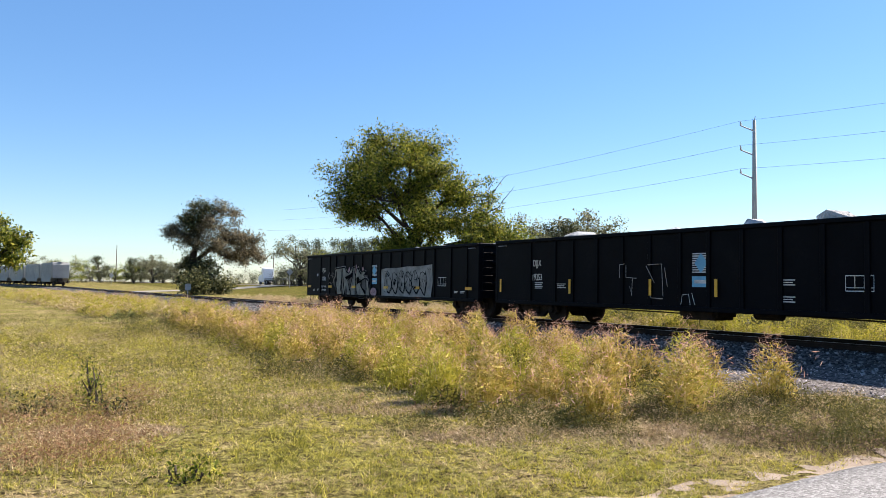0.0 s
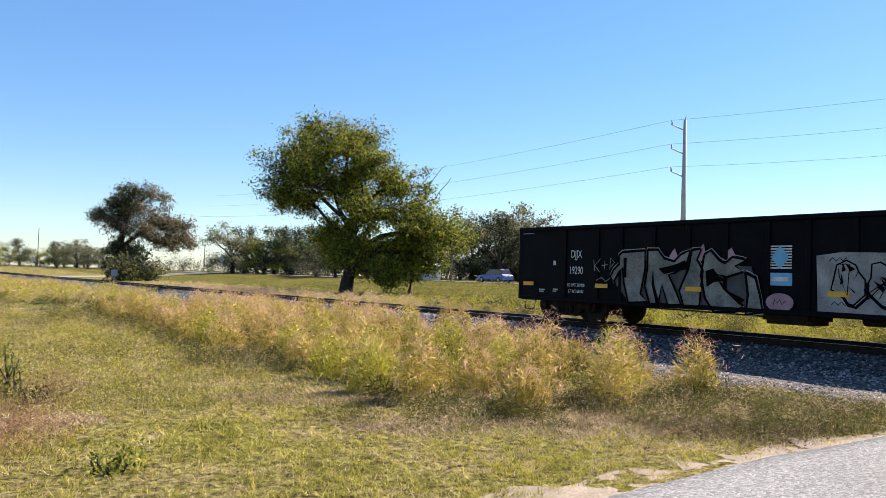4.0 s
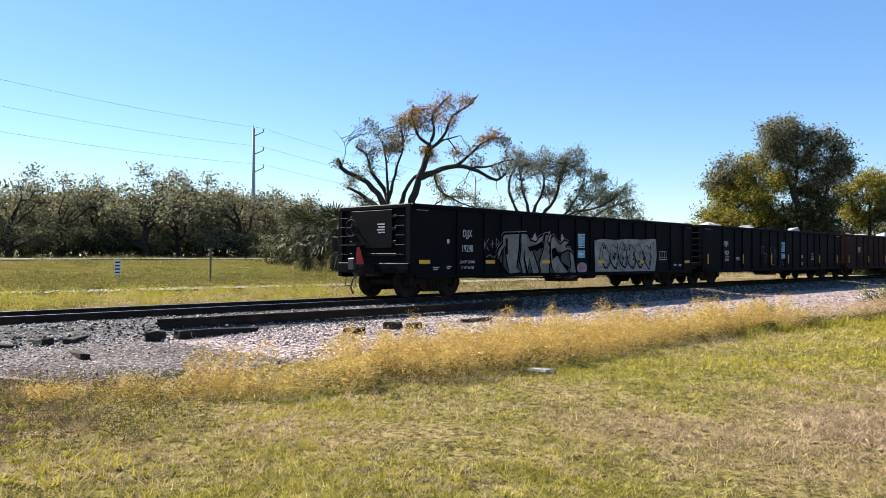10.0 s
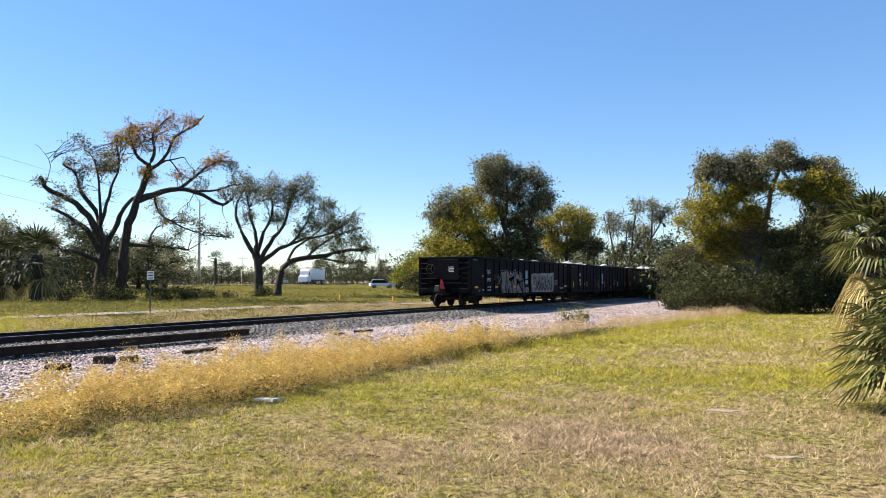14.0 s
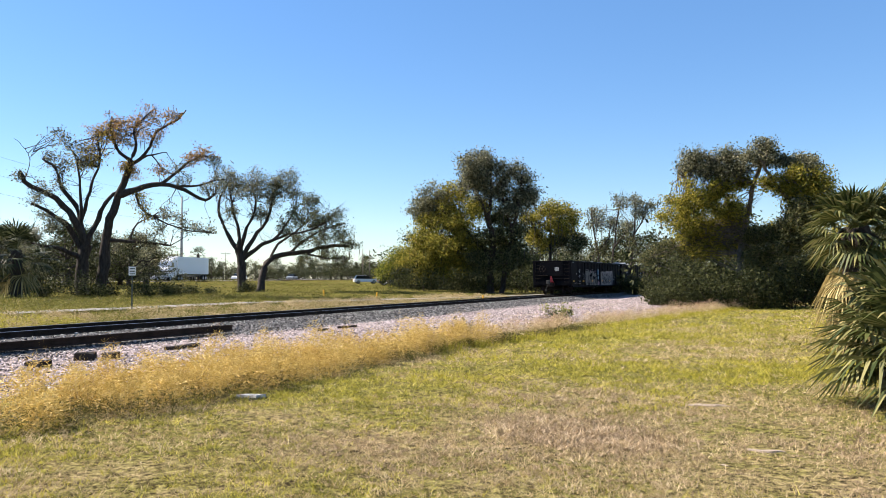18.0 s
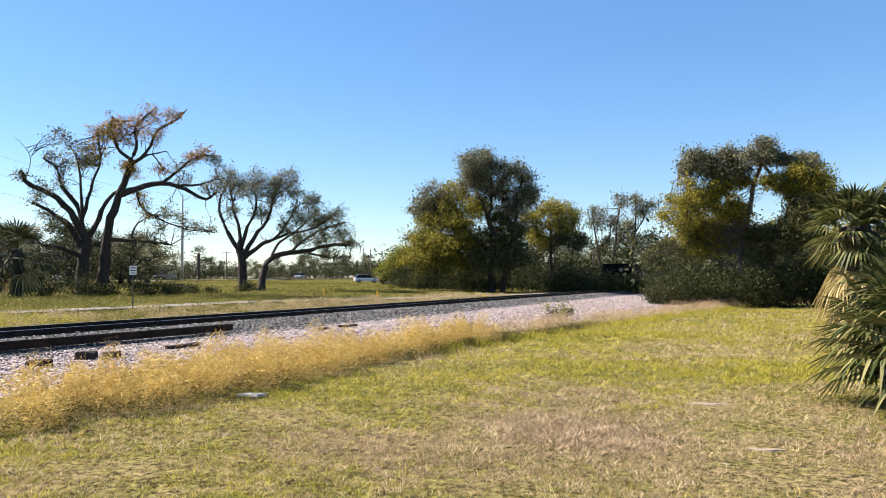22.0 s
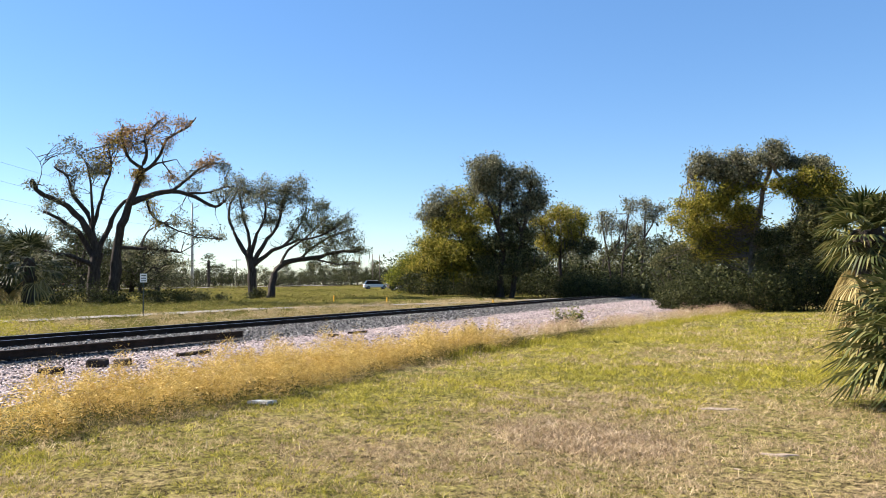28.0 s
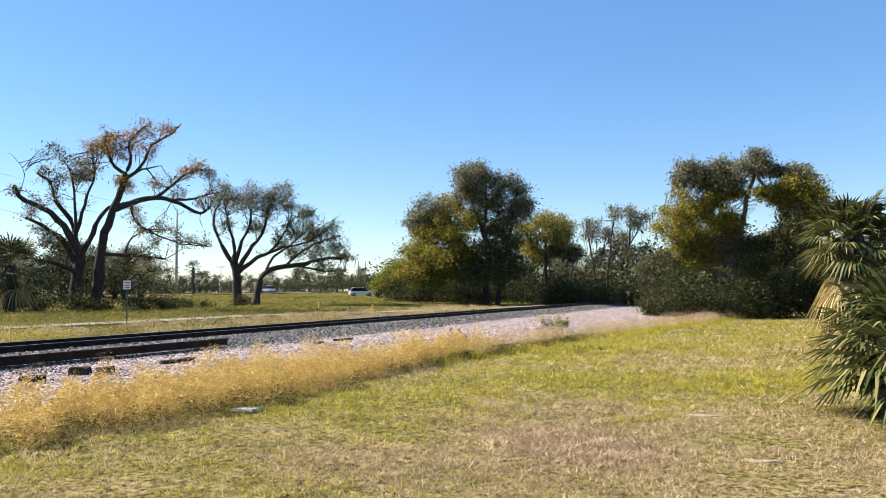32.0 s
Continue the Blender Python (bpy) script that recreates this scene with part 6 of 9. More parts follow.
def bush(name, label, x, y, seed, r, h, leaf, count=900, size=0.1, z=None, group="", kindly="bush"):
    """A dense shrub of stems and leaves."""
    rnd = random.Random(seed)
    t = thing(name, label, kindly, pose(x, y, (ground_z(x, y) if z is None else z) - 0.05, 0, 0, rnd.uniform(0, 360)), group)
    wood, tips = Mesh(), []
    for k in range(max(7, int(r * 7))):
        a, q = rnd.uniform(0, math.tau), rnd.uniform(0.2, 1) ** 0.6
        hh = h * (1.1 - 0.55 * q) * rnd.uniform(0.6, 1.1)
        c = chain(wood, (q * r * 0.4 * math.cos(a), q * r * 0.4 * math.sin(a), 0), (q * r * math.cos(a), q * r * math.sin(a), hh), 0.03, 0.008, rnd, 3, 3, 0.12)
        tips += c[1:]
    part("stem", wood.data("stem", BARK), t, kind="stuff")
    part("foliage", leaves("foliage", tips, max(3, count // len(tips)), size, 0.16 * r + 0.08, leaf, seed), t)
    return t


# the broad tree beyond the track
lobe_tree("broad_tree", "broad green tree with dense leafy crown beyond the track", *polar(2.3, 62), 3, (5.5, 0.48, 0.4, 0.5),
          [(-5.0, 0, 9.3, 2.7, 0.8), (-3.4, 2, 11.3, 2.5, 0.8), (-1.5, -2, 12.1, 2.4, 0.75), (0.4, 1, 11.5, 2.6, 0.8), (-2.6, -2.5, 8.9, 2.6, 0.8), (-0.5, 2.5, 9.1, 2.8, 0.8), (1.8, -1.5, 9.9, 2.6, 0.8), (4.0, 0.5, 8.6, 2.6, 0.8),
           (3.0, 2, 6.1, 2.6, 0.8), (-2.0, 1, 4.3, 2.0, 0.9), (0.2, -1.5, 3.2, 2.2, 0.9), (5.6, 0.5, 2.0, 2.0, 0.9), (6.4, -0.5, 5.6, 2.5, 0.9), (7.0, 1.5, 3.6, 2.2, 0.9), (4.2, -1.5, 3.3, 2.3, 0.9), (0.8, -2, 6.3, 2.2, 0.8), (-4.4, 1, 7.1, 1.8, 0.8), (2.0, 0.5, 2.6, 1.9, 0.9), (8.0, 0.5, 5.0, 1.9, 0.9), (5.6, -2, 4.5, 2.2, 0.9), (3.2, -2, 1.7, 1.6, 0.8)], LEAF, 26, 0.11, 0.32, 17)
_x, _y = polar(-3.2, 62)
_d = thing("dead_tree", "bare dead branches standing out of foliage", "tree", pose(_x, _y, ground_z(_x, _y), 0, 0, facing(_x, _y)))
_m, _rn = Mesh(), random.Random(8)
chain(_m, (-1.0, 0.4, 0), (-0.6, 0.2, 6.8), 0.14, 0.08, _rn, 6, 5)
for _e in ((1.6, 0, 10.2), (0.6, 0.3, 10.0), (2.0, -0.2, 9.2), (0.2, 0.2, 9.3)):
    chain(_m, (-0.6, 0.2, 6.6), _e, 0.06, 0.012, _rn, 5, 5, 0.1)
part("branch", _m.data("branch", BARK), _d)
# the mossy tree farther along the line
mossy = Tree("mossy_tree", "grey-brown tree draped with hanging moss", 17.43, 105, 5, 0.25, 0.13, 16, 0.32, 12, moss=350, moss_len=1.0)
mossy.limb(0.5, 0.3, (0.0, 0.2), (-0.4, 2.9), (-0.2, 5.7), (0.3, 7.9))
mossy.limb(0.3, 0.1, (-0.1, 3.6), (1.9, 5.8), (4.0, 7.0), (6.5, 7.0))
mossy.limb(0.2, 0.07, (-0.4, 5.7), (-1.9, 7.8), (-2.9, 8.2))
mossy.limb(0.22, 0.07, (0.1, 7.6), (1.6, 9.8), (3.4, 10.8))
mossy.limb(0.2, 0.07, (0.1, 7.2), (-0.6, 9.3), (-1.3, 10.2))
mossy.limb(0.2, 0.06, (1.9, 5.8), (3.7, 4.8), (7.2, 5.1))
mossy.limb(0.2, 0.06, (0.3, 7.9), (0.8, 10.1), (1.1, 11.2))
mossy.masses(LEAF_DARK, (-1.3, 9.4, 1.1), (-0.3, 10.2, 1.1), (1.1, 10.8, 0.9), (0.2, 9.0, 1.4), (-0.6, 7.9, 1.2))
mossy.masses(LEAF_BROWN, (-2.7, 7.8, 1.1), (-1.5, 6.8, 1.2), (1.6, 8.7, 1.7), (3.2, 10.6, 1.1), (4.4, 10.3, 0.8), (3.5, 7.9, 1.5), (5.0, 7.0, 1.5), (6.5, 6.7, 1.4), (7.2, 5.6, 1.2), (2.2, 6.5, 1.5), (5.8, 4.8, 1.4), (4.0, 5.1, 1.4), (7.7, 4.6, 0.8), (0.2, 6.1, 1.4), (-3.3, 7.4, 0.6))
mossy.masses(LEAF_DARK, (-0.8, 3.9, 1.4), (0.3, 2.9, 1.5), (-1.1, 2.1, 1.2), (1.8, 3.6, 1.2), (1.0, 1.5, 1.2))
mossy.done()
for _az, _d, _r, _s in ((17.6, 98, 2.6, 31), (16.2, 99, 2.2, 32)):
    bush("dark_bush", "dense dark bush at a tree's foot", *polar(_az, _d), _s, _r, 3.2, LEAF_DARK, 1400, 0.2)
lobe_tree("roadside_tree", "fresh green leafy tree at the far track", *polar(29.7, 96), 15, (3.5, 0.35, 0, 0),
          [(0.5, 0, 6.6, 2.2, 0.8), (2.4, 0, 5.4, 1.9, 0.8), (-2, 0, 6.4, 2.2, 0.8), (1.4, 0.5, 3.8, 1.5, 0.8), (-1, 1, 4.2, 1.8, 0.8)], LEAF, 8, 0.2, 0.3, 13)

# the tall sparse oak on the bank
oak = Tree("open_oak", "tall sparse oak with bare limbs and rusty leaves", -106.01, 64, 7, 0.22, 0.08, 9, 0.2, 16, moss=90, moss_len=0.6)
oak.limb(0.52, 0.4, (-0.5, 0.2), (-0.6, 1.5), (-0.5, 2.8), (-0.3, 3.8))
oak.limb(0.44, 0.2, (0.5, 0.3), (0.9, 2.4), (1.0, 4.1), (1.3, 5.8), (1.9, 7.5), (2.3, 8.8), (2.7, 10.1))
oak.limb(0.2, 0.08, (-0.8, 2.7), (-1.9, 3.5), (-3.1, 3.7), (-4.1, 4.0))
oak.limb(0.26, 0.1, (-0.6, 3.4), (-1.6, 5.2), (-2.4, 5.9), (-3.9, 6.8))
oak.limb(0.3, 0.13, (-0.5, 3.8), (-1.1, 5.7), (-2.3, 7.1), (-4.0, 7.9), (-4.6, 8.9))
oak.limb(0.03, 0.012, (-4.1, 8.2), (-4.0, 9.8), (-4.5, 10.8), (-5.0, 11.2))
oak.limb(0.02, 0.01, (-4.0, 9.6), (-3.8, 10.6))
oak.limb(0.22, 0.07, (-0.4, 4.4), (-1.0, 6.6), (-2.0, 8.1), (-2.4, 9.5), (-3.3, 10.3))
oak.limb(0.16, 0.05, (-0.3, 4.9), (-0.7, 7.0), (-0.8, 8.7), (-1.1, 10.4))
oak.limb(0.16, 0.05, (-0.4, 5.7), (-0.3, 7.0), (0.0, 8.1), (0.6, 10.0), (0.3, 11.6))
oak.limb(0.24, 0.1, (-0.3, 4.0), (0.4, 5.7), (1.2, 7.3), (2.0, 7.9))
oak.limb(0.17, 0.04, (2.7, 10.0), (1.6, 11.1), (1.3, 12.6), (1.3, 13.4))
oak.limb(0.16, 0.04, (2.7, 10.1), (3.1, 11.4), (2.9, 12.7), (4.2, 14.2))
oak.limb(0.16, 0.04, (2.9, 9.9), (3.6, 10.6), (4.4, 12.2), (5.7, 13.1), (6.3, 13.7))
oak.limb(0.1, 0.04, (3.3, 10.4), (4.1, 10.6), (4.7, 9.7))
oak.limb(0.08, 0.03, (4.2, 10.6), (5.2, 11.0))
oak.limb(0.27, 0.08, (1.9, 7.3), (3.0, 8.0), (4.8, 8.5), (6.6, 8.1), (8.1, 7.4), (8.9, 8.0))
oak.limb(0.15, 0.04, (5.0, 8.6), (6.2, 9.7), (7.7, 10.8), (9.2, 10.8))
oak.limb(0.13, 0.04, (6.3, 8.2), (7.7, 8.6), (9.5, 9.2))
oak.limb(0.18, 0.06, (1.0, 4.0), (2.7, 4.2), (4.4, 4.0), (5.5, 3.8))
oak.limb(0.1, 0.03, (3.0, 7.9), (3.4, 6.6), (4.8, 5.7), (6.6, 5.0), (8.6, 4.8))
oak.limb(0.1, 0.03, (2.7, 4.2), (3.2, 5.5), (4.8, 6.4))
oak.masses(LEAF_RUST, (1.3, 12.6, 1.1), (2.5, 12.9, 1.2), (4.1, 13.9, 0.9), (5.6, 13.3, 0.7), (4.0, 11.8, 0.8), (2.1, 11.7, 0.8), (0.5, 11.9, 0.8), (2.7, 9.3, 0.8), (7.8, 11.1, 0.9), (6.9, 10.7, 0.6), (4.7, 9.4, 0.6))
oak.masses(LEAF_OCHRE, (0.2, 10.7, 0.9), (0.0, 10.0, 0.7), (3.3, 7.1, 0.7), (3.7, 6.2, 0.6), (2.3, 9.6, 0.6), (0.9, 11.7, 0.7), (-0.8, 9.9, 0.6))
oak.masses(LEAF_GREY, (-2.2, 11.4, 0.7), (-1.2, 10.9, 0.6), (-2.0, 9.9, 0.7), (-2.7, 10.3, 0.6), (-0.4, 9.5, 0.6), (-3.2, 7.8, 0.6), (-3.7, 7.2, 0.5), (-2.3, 8.2, 0.5), (8.8, 10.4, 0.6), (9.2, 9.3, 0.6), (6.1, 9.8, 0.5), (5.2, 6.5, 0.6), (6.1, 5.9, 0.6), (7.1, 5.1, 0.6), (4.8, 5.0, 0.6), (3.5, 4.5, 0.6), (8.4, 5.0, 0.4), (-3.2, 5.9, 0.5), (-2.3, 5.3, 0.6), (8.1, 8.4, 0.6), (6.6, 9.0, 0.5), (-4.5, 8.5, 0.3), (4.4, 3.9, 0.4))
oak.done()
# the wide oak beside it
oak = Tree("open_oak", "grey mossy oak with wide twisted crown", -116.01, 76, 8, 0.25, 0.085, 13, 0.24, 17, moss=160, moss_len=0.8)
oak.limb(0.45, 0.36, (-0.3, -0.2), (-0.3, 1.4), (-0.4, 3.0), (-0.6, 4.1))
oak.limb(0.38, 0.12, (1.3, -0.1), (1.6, 1.8), (2.3, 3.1), (4.1, 3.7), (6.2, 4.0), (8.5, 4.5), (10.1, 4.5))
oak.limb(0.26, 0.07, (-0.6, 3.9), (-1.4, 5.1), (-2.1, 6.7), (-2.5, 8.3), (-1.6, 10.4))
oak.limb(0.22, 0.06, (-0.6, 4.1), (-0.6, 5.6), (-1.1, 7.8), (-1.4, 9.6))
oak.limb(0.22, 0.06, (-0.5, 3.8), (0.2, 6.1), (0.9, 7.8), (0.7, 10.0))
oak.limb(0.25, 0.06, (-0.3, 3.2), (0.7, 5.0), (2.0, 6.7), (2.5, 8.9), (3.1, 10.2))
oak.limb(0.25, 0.06, (-0.3, 3.0), (1.5, 4.5), (2.5, 4.9), (3.7, 6.2), (4.7, 8.5))
oak.limb(0.16, 0.05, (2.3, 3.2), (3.1, 4.6), (5.1, 6.2), (6.9, 7.9))
oak.limb(0.15, 0.05, (4.1, 3.7), (5.7, 5.1), (7.8, 6.2), (9.6, 6.7))
oak.limb(0.13, 0.04, (5.8, 4.0), (7.8, 3.3), (10.1, 3.4))
oak.limb(0.16, 0.05, (2.5, 4.8), (3.9, 5.4), (6.2, 5.9), (8.5, 7.6))
oak.masses(LEAF_GREY, (-1.4, 11.0, 1.1), (-0.4, 10.2, 1.0), (-2.4, 9.6, 0.7), (0.4, 9.4, 1.1), (1.0, 11.0, 0.7), (2.8, 10.5, 1.1), (3.9, 10.8, 1.0), (2.5, 8.9, 1.1), (-1.1, 7.8, 0.7), (1.5, 7.4, 0.9))
oak.masses(LEAF_DARK, (4.6, 9.4, 0.8), (6.0, 8.7, 0.9), (6.8, 9.3, 0.6), (4.6, 7.3, 1.1), (6.5, 6.7, 1.2), (8.4, 7.0, 1.0), (9.2, 5.9, 1.0), (7.3, 5.1, 1.2), (5.1, 5.1, 1.0), (10.1, 4.6, 0.8), (7.8, 3.5, 0.9), (5.7, 3.2, 0.6), (9.6, 2.9, 0.5), (3.6, 6.2, 0.8), (8.9, 2.2, 0.3))
oak.done()
for _az, _d, _r, _h, _s in ((-105.6, 61, 1.5, 1.8, 41), (-103.0, 62, 1.2, 1.3, 42), (-109.8, 60, 1.6, 1.3, 43), (-110.9, 61, 1.2, 0.9, 44), (-116.0, 73, 0.9, 0.9, 45), (-107.2, 60, 1.0, 0.9, 46), (-113.0, 66, 1.1, 0.7, 47)):
    bush("low_bush", "low scruffy bush on the grassy bank", *polar(_az, _d), _s, _r, _h, LEAF_SHADED, 1500, 0.08)
# the yellow-green stand beyond the line
stand = Tree("thicket_tree", "bushy yellow-green tree beyond the line", -133.5, 80, 9, 0.2, 0.11, 30, 0.34, 13, moss=250, moss_len=1.5)
stand.limb(0.4, 0.25, (-0.0, -0.2), (-0.0, 2.5), (0.4, 5.3), (-0.2, 7.6))
stand.limb(0.3, 0.1, (1.1, -0.3), (1.6, 3.0), (2.4, 6.5), (3.0, 9.9), (3.2, 11.7))
stand.limb(0.25, 0.08, (-0.0, 3.1), (-1.9, 6.0), (-4.5, 8.3), (-6.2, 9.8))
stand.limb(0.22, 0.07, (-0.1, 7.1), (-1.2, 10.0), (-1.8, 12.6))
stand.limb(0.2, 0.06, (0.0, 7.4), (0.2, 10.5), (0.0, 13.3))
stand.limb(0.18, 0.06, (-1.4, 5.4), (-3.9, 5.4), (-6.5, 5.2))
stand.limb(0.15, 0.05, (2.4, 6.5), (1.3, 9.3), (1.4, 11.9))
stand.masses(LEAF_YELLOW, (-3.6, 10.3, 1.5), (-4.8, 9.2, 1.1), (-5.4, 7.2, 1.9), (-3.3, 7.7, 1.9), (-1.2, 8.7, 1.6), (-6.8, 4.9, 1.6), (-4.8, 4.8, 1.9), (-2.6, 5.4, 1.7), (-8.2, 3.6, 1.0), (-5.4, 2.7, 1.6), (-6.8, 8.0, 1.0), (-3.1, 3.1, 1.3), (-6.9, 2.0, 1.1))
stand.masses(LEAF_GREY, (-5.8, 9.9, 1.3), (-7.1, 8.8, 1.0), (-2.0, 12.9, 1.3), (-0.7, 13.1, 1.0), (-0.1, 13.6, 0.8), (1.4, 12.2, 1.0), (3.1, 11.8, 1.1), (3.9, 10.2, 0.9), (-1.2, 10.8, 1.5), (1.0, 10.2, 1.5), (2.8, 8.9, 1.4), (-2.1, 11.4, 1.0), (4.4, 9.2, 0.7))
# darker leaves stand in for the shaded lower interior
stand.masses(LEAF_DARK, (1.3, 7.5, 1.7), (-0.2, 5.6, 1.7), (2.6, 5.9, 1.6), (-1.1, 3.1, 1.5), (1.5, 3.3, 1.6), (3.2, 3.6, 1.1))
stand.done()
stand = Tree("thicket_tree", "smaller yellow-green tree with hanging moss", -137.83, 84, 19, 0.2, 0.11, 26, 0.32, 13, moss=200, moss_len=1.6)
stand.limb(0.22, 0.12, (-0.0, -0.4), (0.0, 2.5), (-0.0, 4.8), (0.1, 6.9))
stand.limb(0.12, 0.04, (-0.0, 4.8), (-1.5, 6.7), (-1.9, 8.2))
stand.limb(0.12, 0.04, (0.0, 5.4), (1.2, 7.2), (1.3, 8.9))
stand.limb(0.1, 0.04, (0.1, 6.6), (-0.3, 8.1), (-0.2, 9.2))
stand.limb(0.1, 0.04, (0.0, 4.3), (2.0, 5.7), (3.5, 6.0))
stand.masses(LEAF_YELLOW, (-0.2, 8.8, 1.0), (1.2, 8.6, 1.0), (-1.6, 8.0, 1.1), (2.4, 8.0, 0.7), (0.6, 7.1, 1.2), (-1.7, 6.1, 1.0), (1.9, 6.6, 1.0), (-0.7, 5.5, 0.8))
# shade of the lower crown, painted with darker leaves
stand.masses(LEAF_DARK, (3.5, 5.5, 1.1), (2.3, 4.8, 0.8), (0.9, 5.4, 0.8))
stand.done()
stand = Tree("thicket_tree", "low fresh green tree at the stand's edge", -128.2, 92, 20, 0.2, 0.11, 26, 0.32, 12)
stand.limb(0.2, 0.08, (0.3, 0), (0.2, 1.6), (-0.4, 3.2))
stand.limb(0.12, 0.05, (0.2, 2.0), (-1.6, 2.6), (-3.2, 2.9))
stand.limb(0.1, 0.05, (0.0, 2.4), (1.4, 3.6), (2.2, 4.2))
stand.masses(LEAF, (-3.2, 2.6, 1.3), (-1.8, 3.6, 1.3), (0, 4.0, 1.4), (1.8, 4.4, 1.3), (-2.2, 1.6, 1.3), (0, 2.2, 1.5), (2.2, 2.6, 1.4), (-4.2, 1.8, 0.9))
stand.done()
stand = Tree("thin_tree", "group of thin half-bare trunks with grey twigs", -142.68, 92, 21, 0.2, 0.11, 13, 0.3, 13, moss=200, moss_len=1.4)
stand.limb(0.16, 0.06, (-2.2, -0.4), (-2.2, 3.8), (-2.8, 7.0), (-3.1, 9.5))
stand.limb(0.16, 0.06, (-0.9, -0.4), (-0.7, 3.8), (-0.3, 7.0), (0.2, 10.3))
stand.limb(0.18, 0.06, (1.2, -0.4), (1.5, 4.4), (1.8, 7.6), (1.8, 10.3))
stand.limb(0.1, 0.03, (1.7, 6.3), (2.7, 8.2), (3.5, 9.7))
stand.limb(0.1, 0.03, (-0.6, 5.0), (0.8, 6.9), (0.9, 8.2))
stand.limb(0.1, 0.03, (-2.2, 4.4), (-1.1, 6.3), (-0.9, 8.0))
stand.masses(LEAF_GREY, (-3.1, 9.4, 0.8), (-2.6, 7.7, 1.0), (-0.8, 7.9, 0.9), (0.2, 10.2, 0.8), (1.8, 10.1, 0.9), (2.5, 8.6, 0.9), (0.9, 7.6, 0.9), (3.4, 9.7, 0.5))
# low masses in darker leaves, as painted interior shade
stand.masses(LEAF_DARK, (-1.4, 5.7, 1.1), (1.1, 5.5, 0.9), (-2.5, 4.6, 0.9), (2.3, 5.0, 0.7))
stand.done()
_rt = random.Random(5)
# undergrowth: the shade under the trees is put into the leaf colour
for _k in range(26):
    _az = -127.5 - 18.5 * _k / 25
    bush("thicket_bush", "dark tangled undergrowth beneath the trees", *polar(_az, 82 + _rt.uniform(-3, 12)), 60 + _k, _rt.uniform(1.6, 2.8), _rt.uniform(2.0, 3.6), LEAF_SHADED, 2200, 0.11, group="undergrowth of the thicket")
# the stand on the lawn's end, nearer the camera
stand = Tree("gnarled_tree", "gnarled tree with pale bent trunks over a dense thicket", -151.03, 46, 10, 0.2, 0.065, 40, 0.19, 26, bark=BARK_PALE, moss=90, moss_len=0.6)
stand.limb(0.21, 0.09, (-0.3, 0.1), (-0.2, 3.0), (0.1, 4.6), (0.3, 5.5), (0.5, 6.6), (0.9, 7.6))
stand.limb(0.16, 0.07, (1.0, 0.1), (1.2, 3.0), (1.5, 4.1), (2.2, 5.0), (1.9, 6.0), (1.1, 7.2), (0.8, 7.7))
stand.limb(0.13, 0.03, (0.5, 6.6), (-0.6, 7.1), (-2.1, 7.5), (-3.2, 7.7))
stand.limb(0.08, 0.02, (-0.6, 7.1), (-0.9, 8.1))
stand.limb(0.09, 0.02, (0.9, 7.6), (1.2, 8.5))
stand.limb(0.1, 0.03, (0.9, 7.6), (1.9, 7.9), (3.3, 7.6))
stand.limb(0.09, 0.03, (1.3, 7.1), (1.9, 6.6), (3.0, 7.2))
stand.limb(0.07, 0.02, (0.5, 6.6), (-0.1, 7.3), (-0.1, 7.8))
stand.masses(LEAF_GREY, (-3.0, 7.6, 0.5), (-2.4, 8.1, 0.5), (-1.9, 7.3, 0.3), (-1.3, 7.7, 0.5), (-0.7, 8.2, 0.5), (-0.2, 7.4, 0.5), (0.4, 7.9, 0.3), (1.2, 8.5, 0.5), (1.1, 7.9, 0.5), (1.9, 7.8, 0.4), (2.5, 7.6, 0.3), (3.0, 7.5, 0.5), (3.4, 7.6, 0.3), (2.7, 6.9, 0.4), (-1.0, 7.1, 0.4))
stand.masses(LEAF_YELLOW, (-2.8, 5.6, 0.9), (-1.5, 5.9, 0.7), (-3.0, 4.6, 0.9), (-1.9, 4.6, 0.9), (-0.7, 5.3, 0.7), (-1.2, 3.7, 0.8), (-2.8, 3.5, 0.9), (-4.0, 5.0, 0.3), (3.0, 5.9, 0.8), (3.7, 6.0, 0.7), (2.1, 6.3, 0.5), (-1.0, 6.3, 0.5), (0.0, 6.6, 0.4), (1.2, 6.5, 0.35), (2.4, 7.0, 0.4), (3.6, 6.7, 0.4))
# darker leaf colour paints the shadowed interior below the crown
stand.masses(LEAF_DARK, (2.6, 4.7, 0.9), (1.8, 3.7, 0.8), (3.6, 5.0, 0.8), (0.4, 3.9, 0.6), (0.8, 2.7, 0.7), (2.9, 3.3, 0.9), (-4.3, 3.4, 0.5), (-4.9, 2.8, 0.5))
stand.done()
# edge shrubs, their shadowed look painted by the darkened leaf colour
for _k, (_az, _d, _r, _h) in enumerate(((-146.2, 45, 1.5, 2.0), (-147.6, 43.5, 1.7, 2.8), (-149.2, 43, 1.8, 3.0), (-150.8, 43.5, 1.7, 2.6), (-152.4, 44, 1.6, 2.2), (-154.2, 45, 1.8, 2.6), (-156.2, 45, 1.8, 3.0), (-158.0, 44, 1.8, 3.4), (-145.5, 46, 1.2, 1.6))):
    bush("thicket_bush", "dark leafy shrub at the thicket's edge", *polar(_az, _d), 90 + _k, _r, _h, LEAF_SHADED, 4200, 0.065, group="shrubs of the thicket")

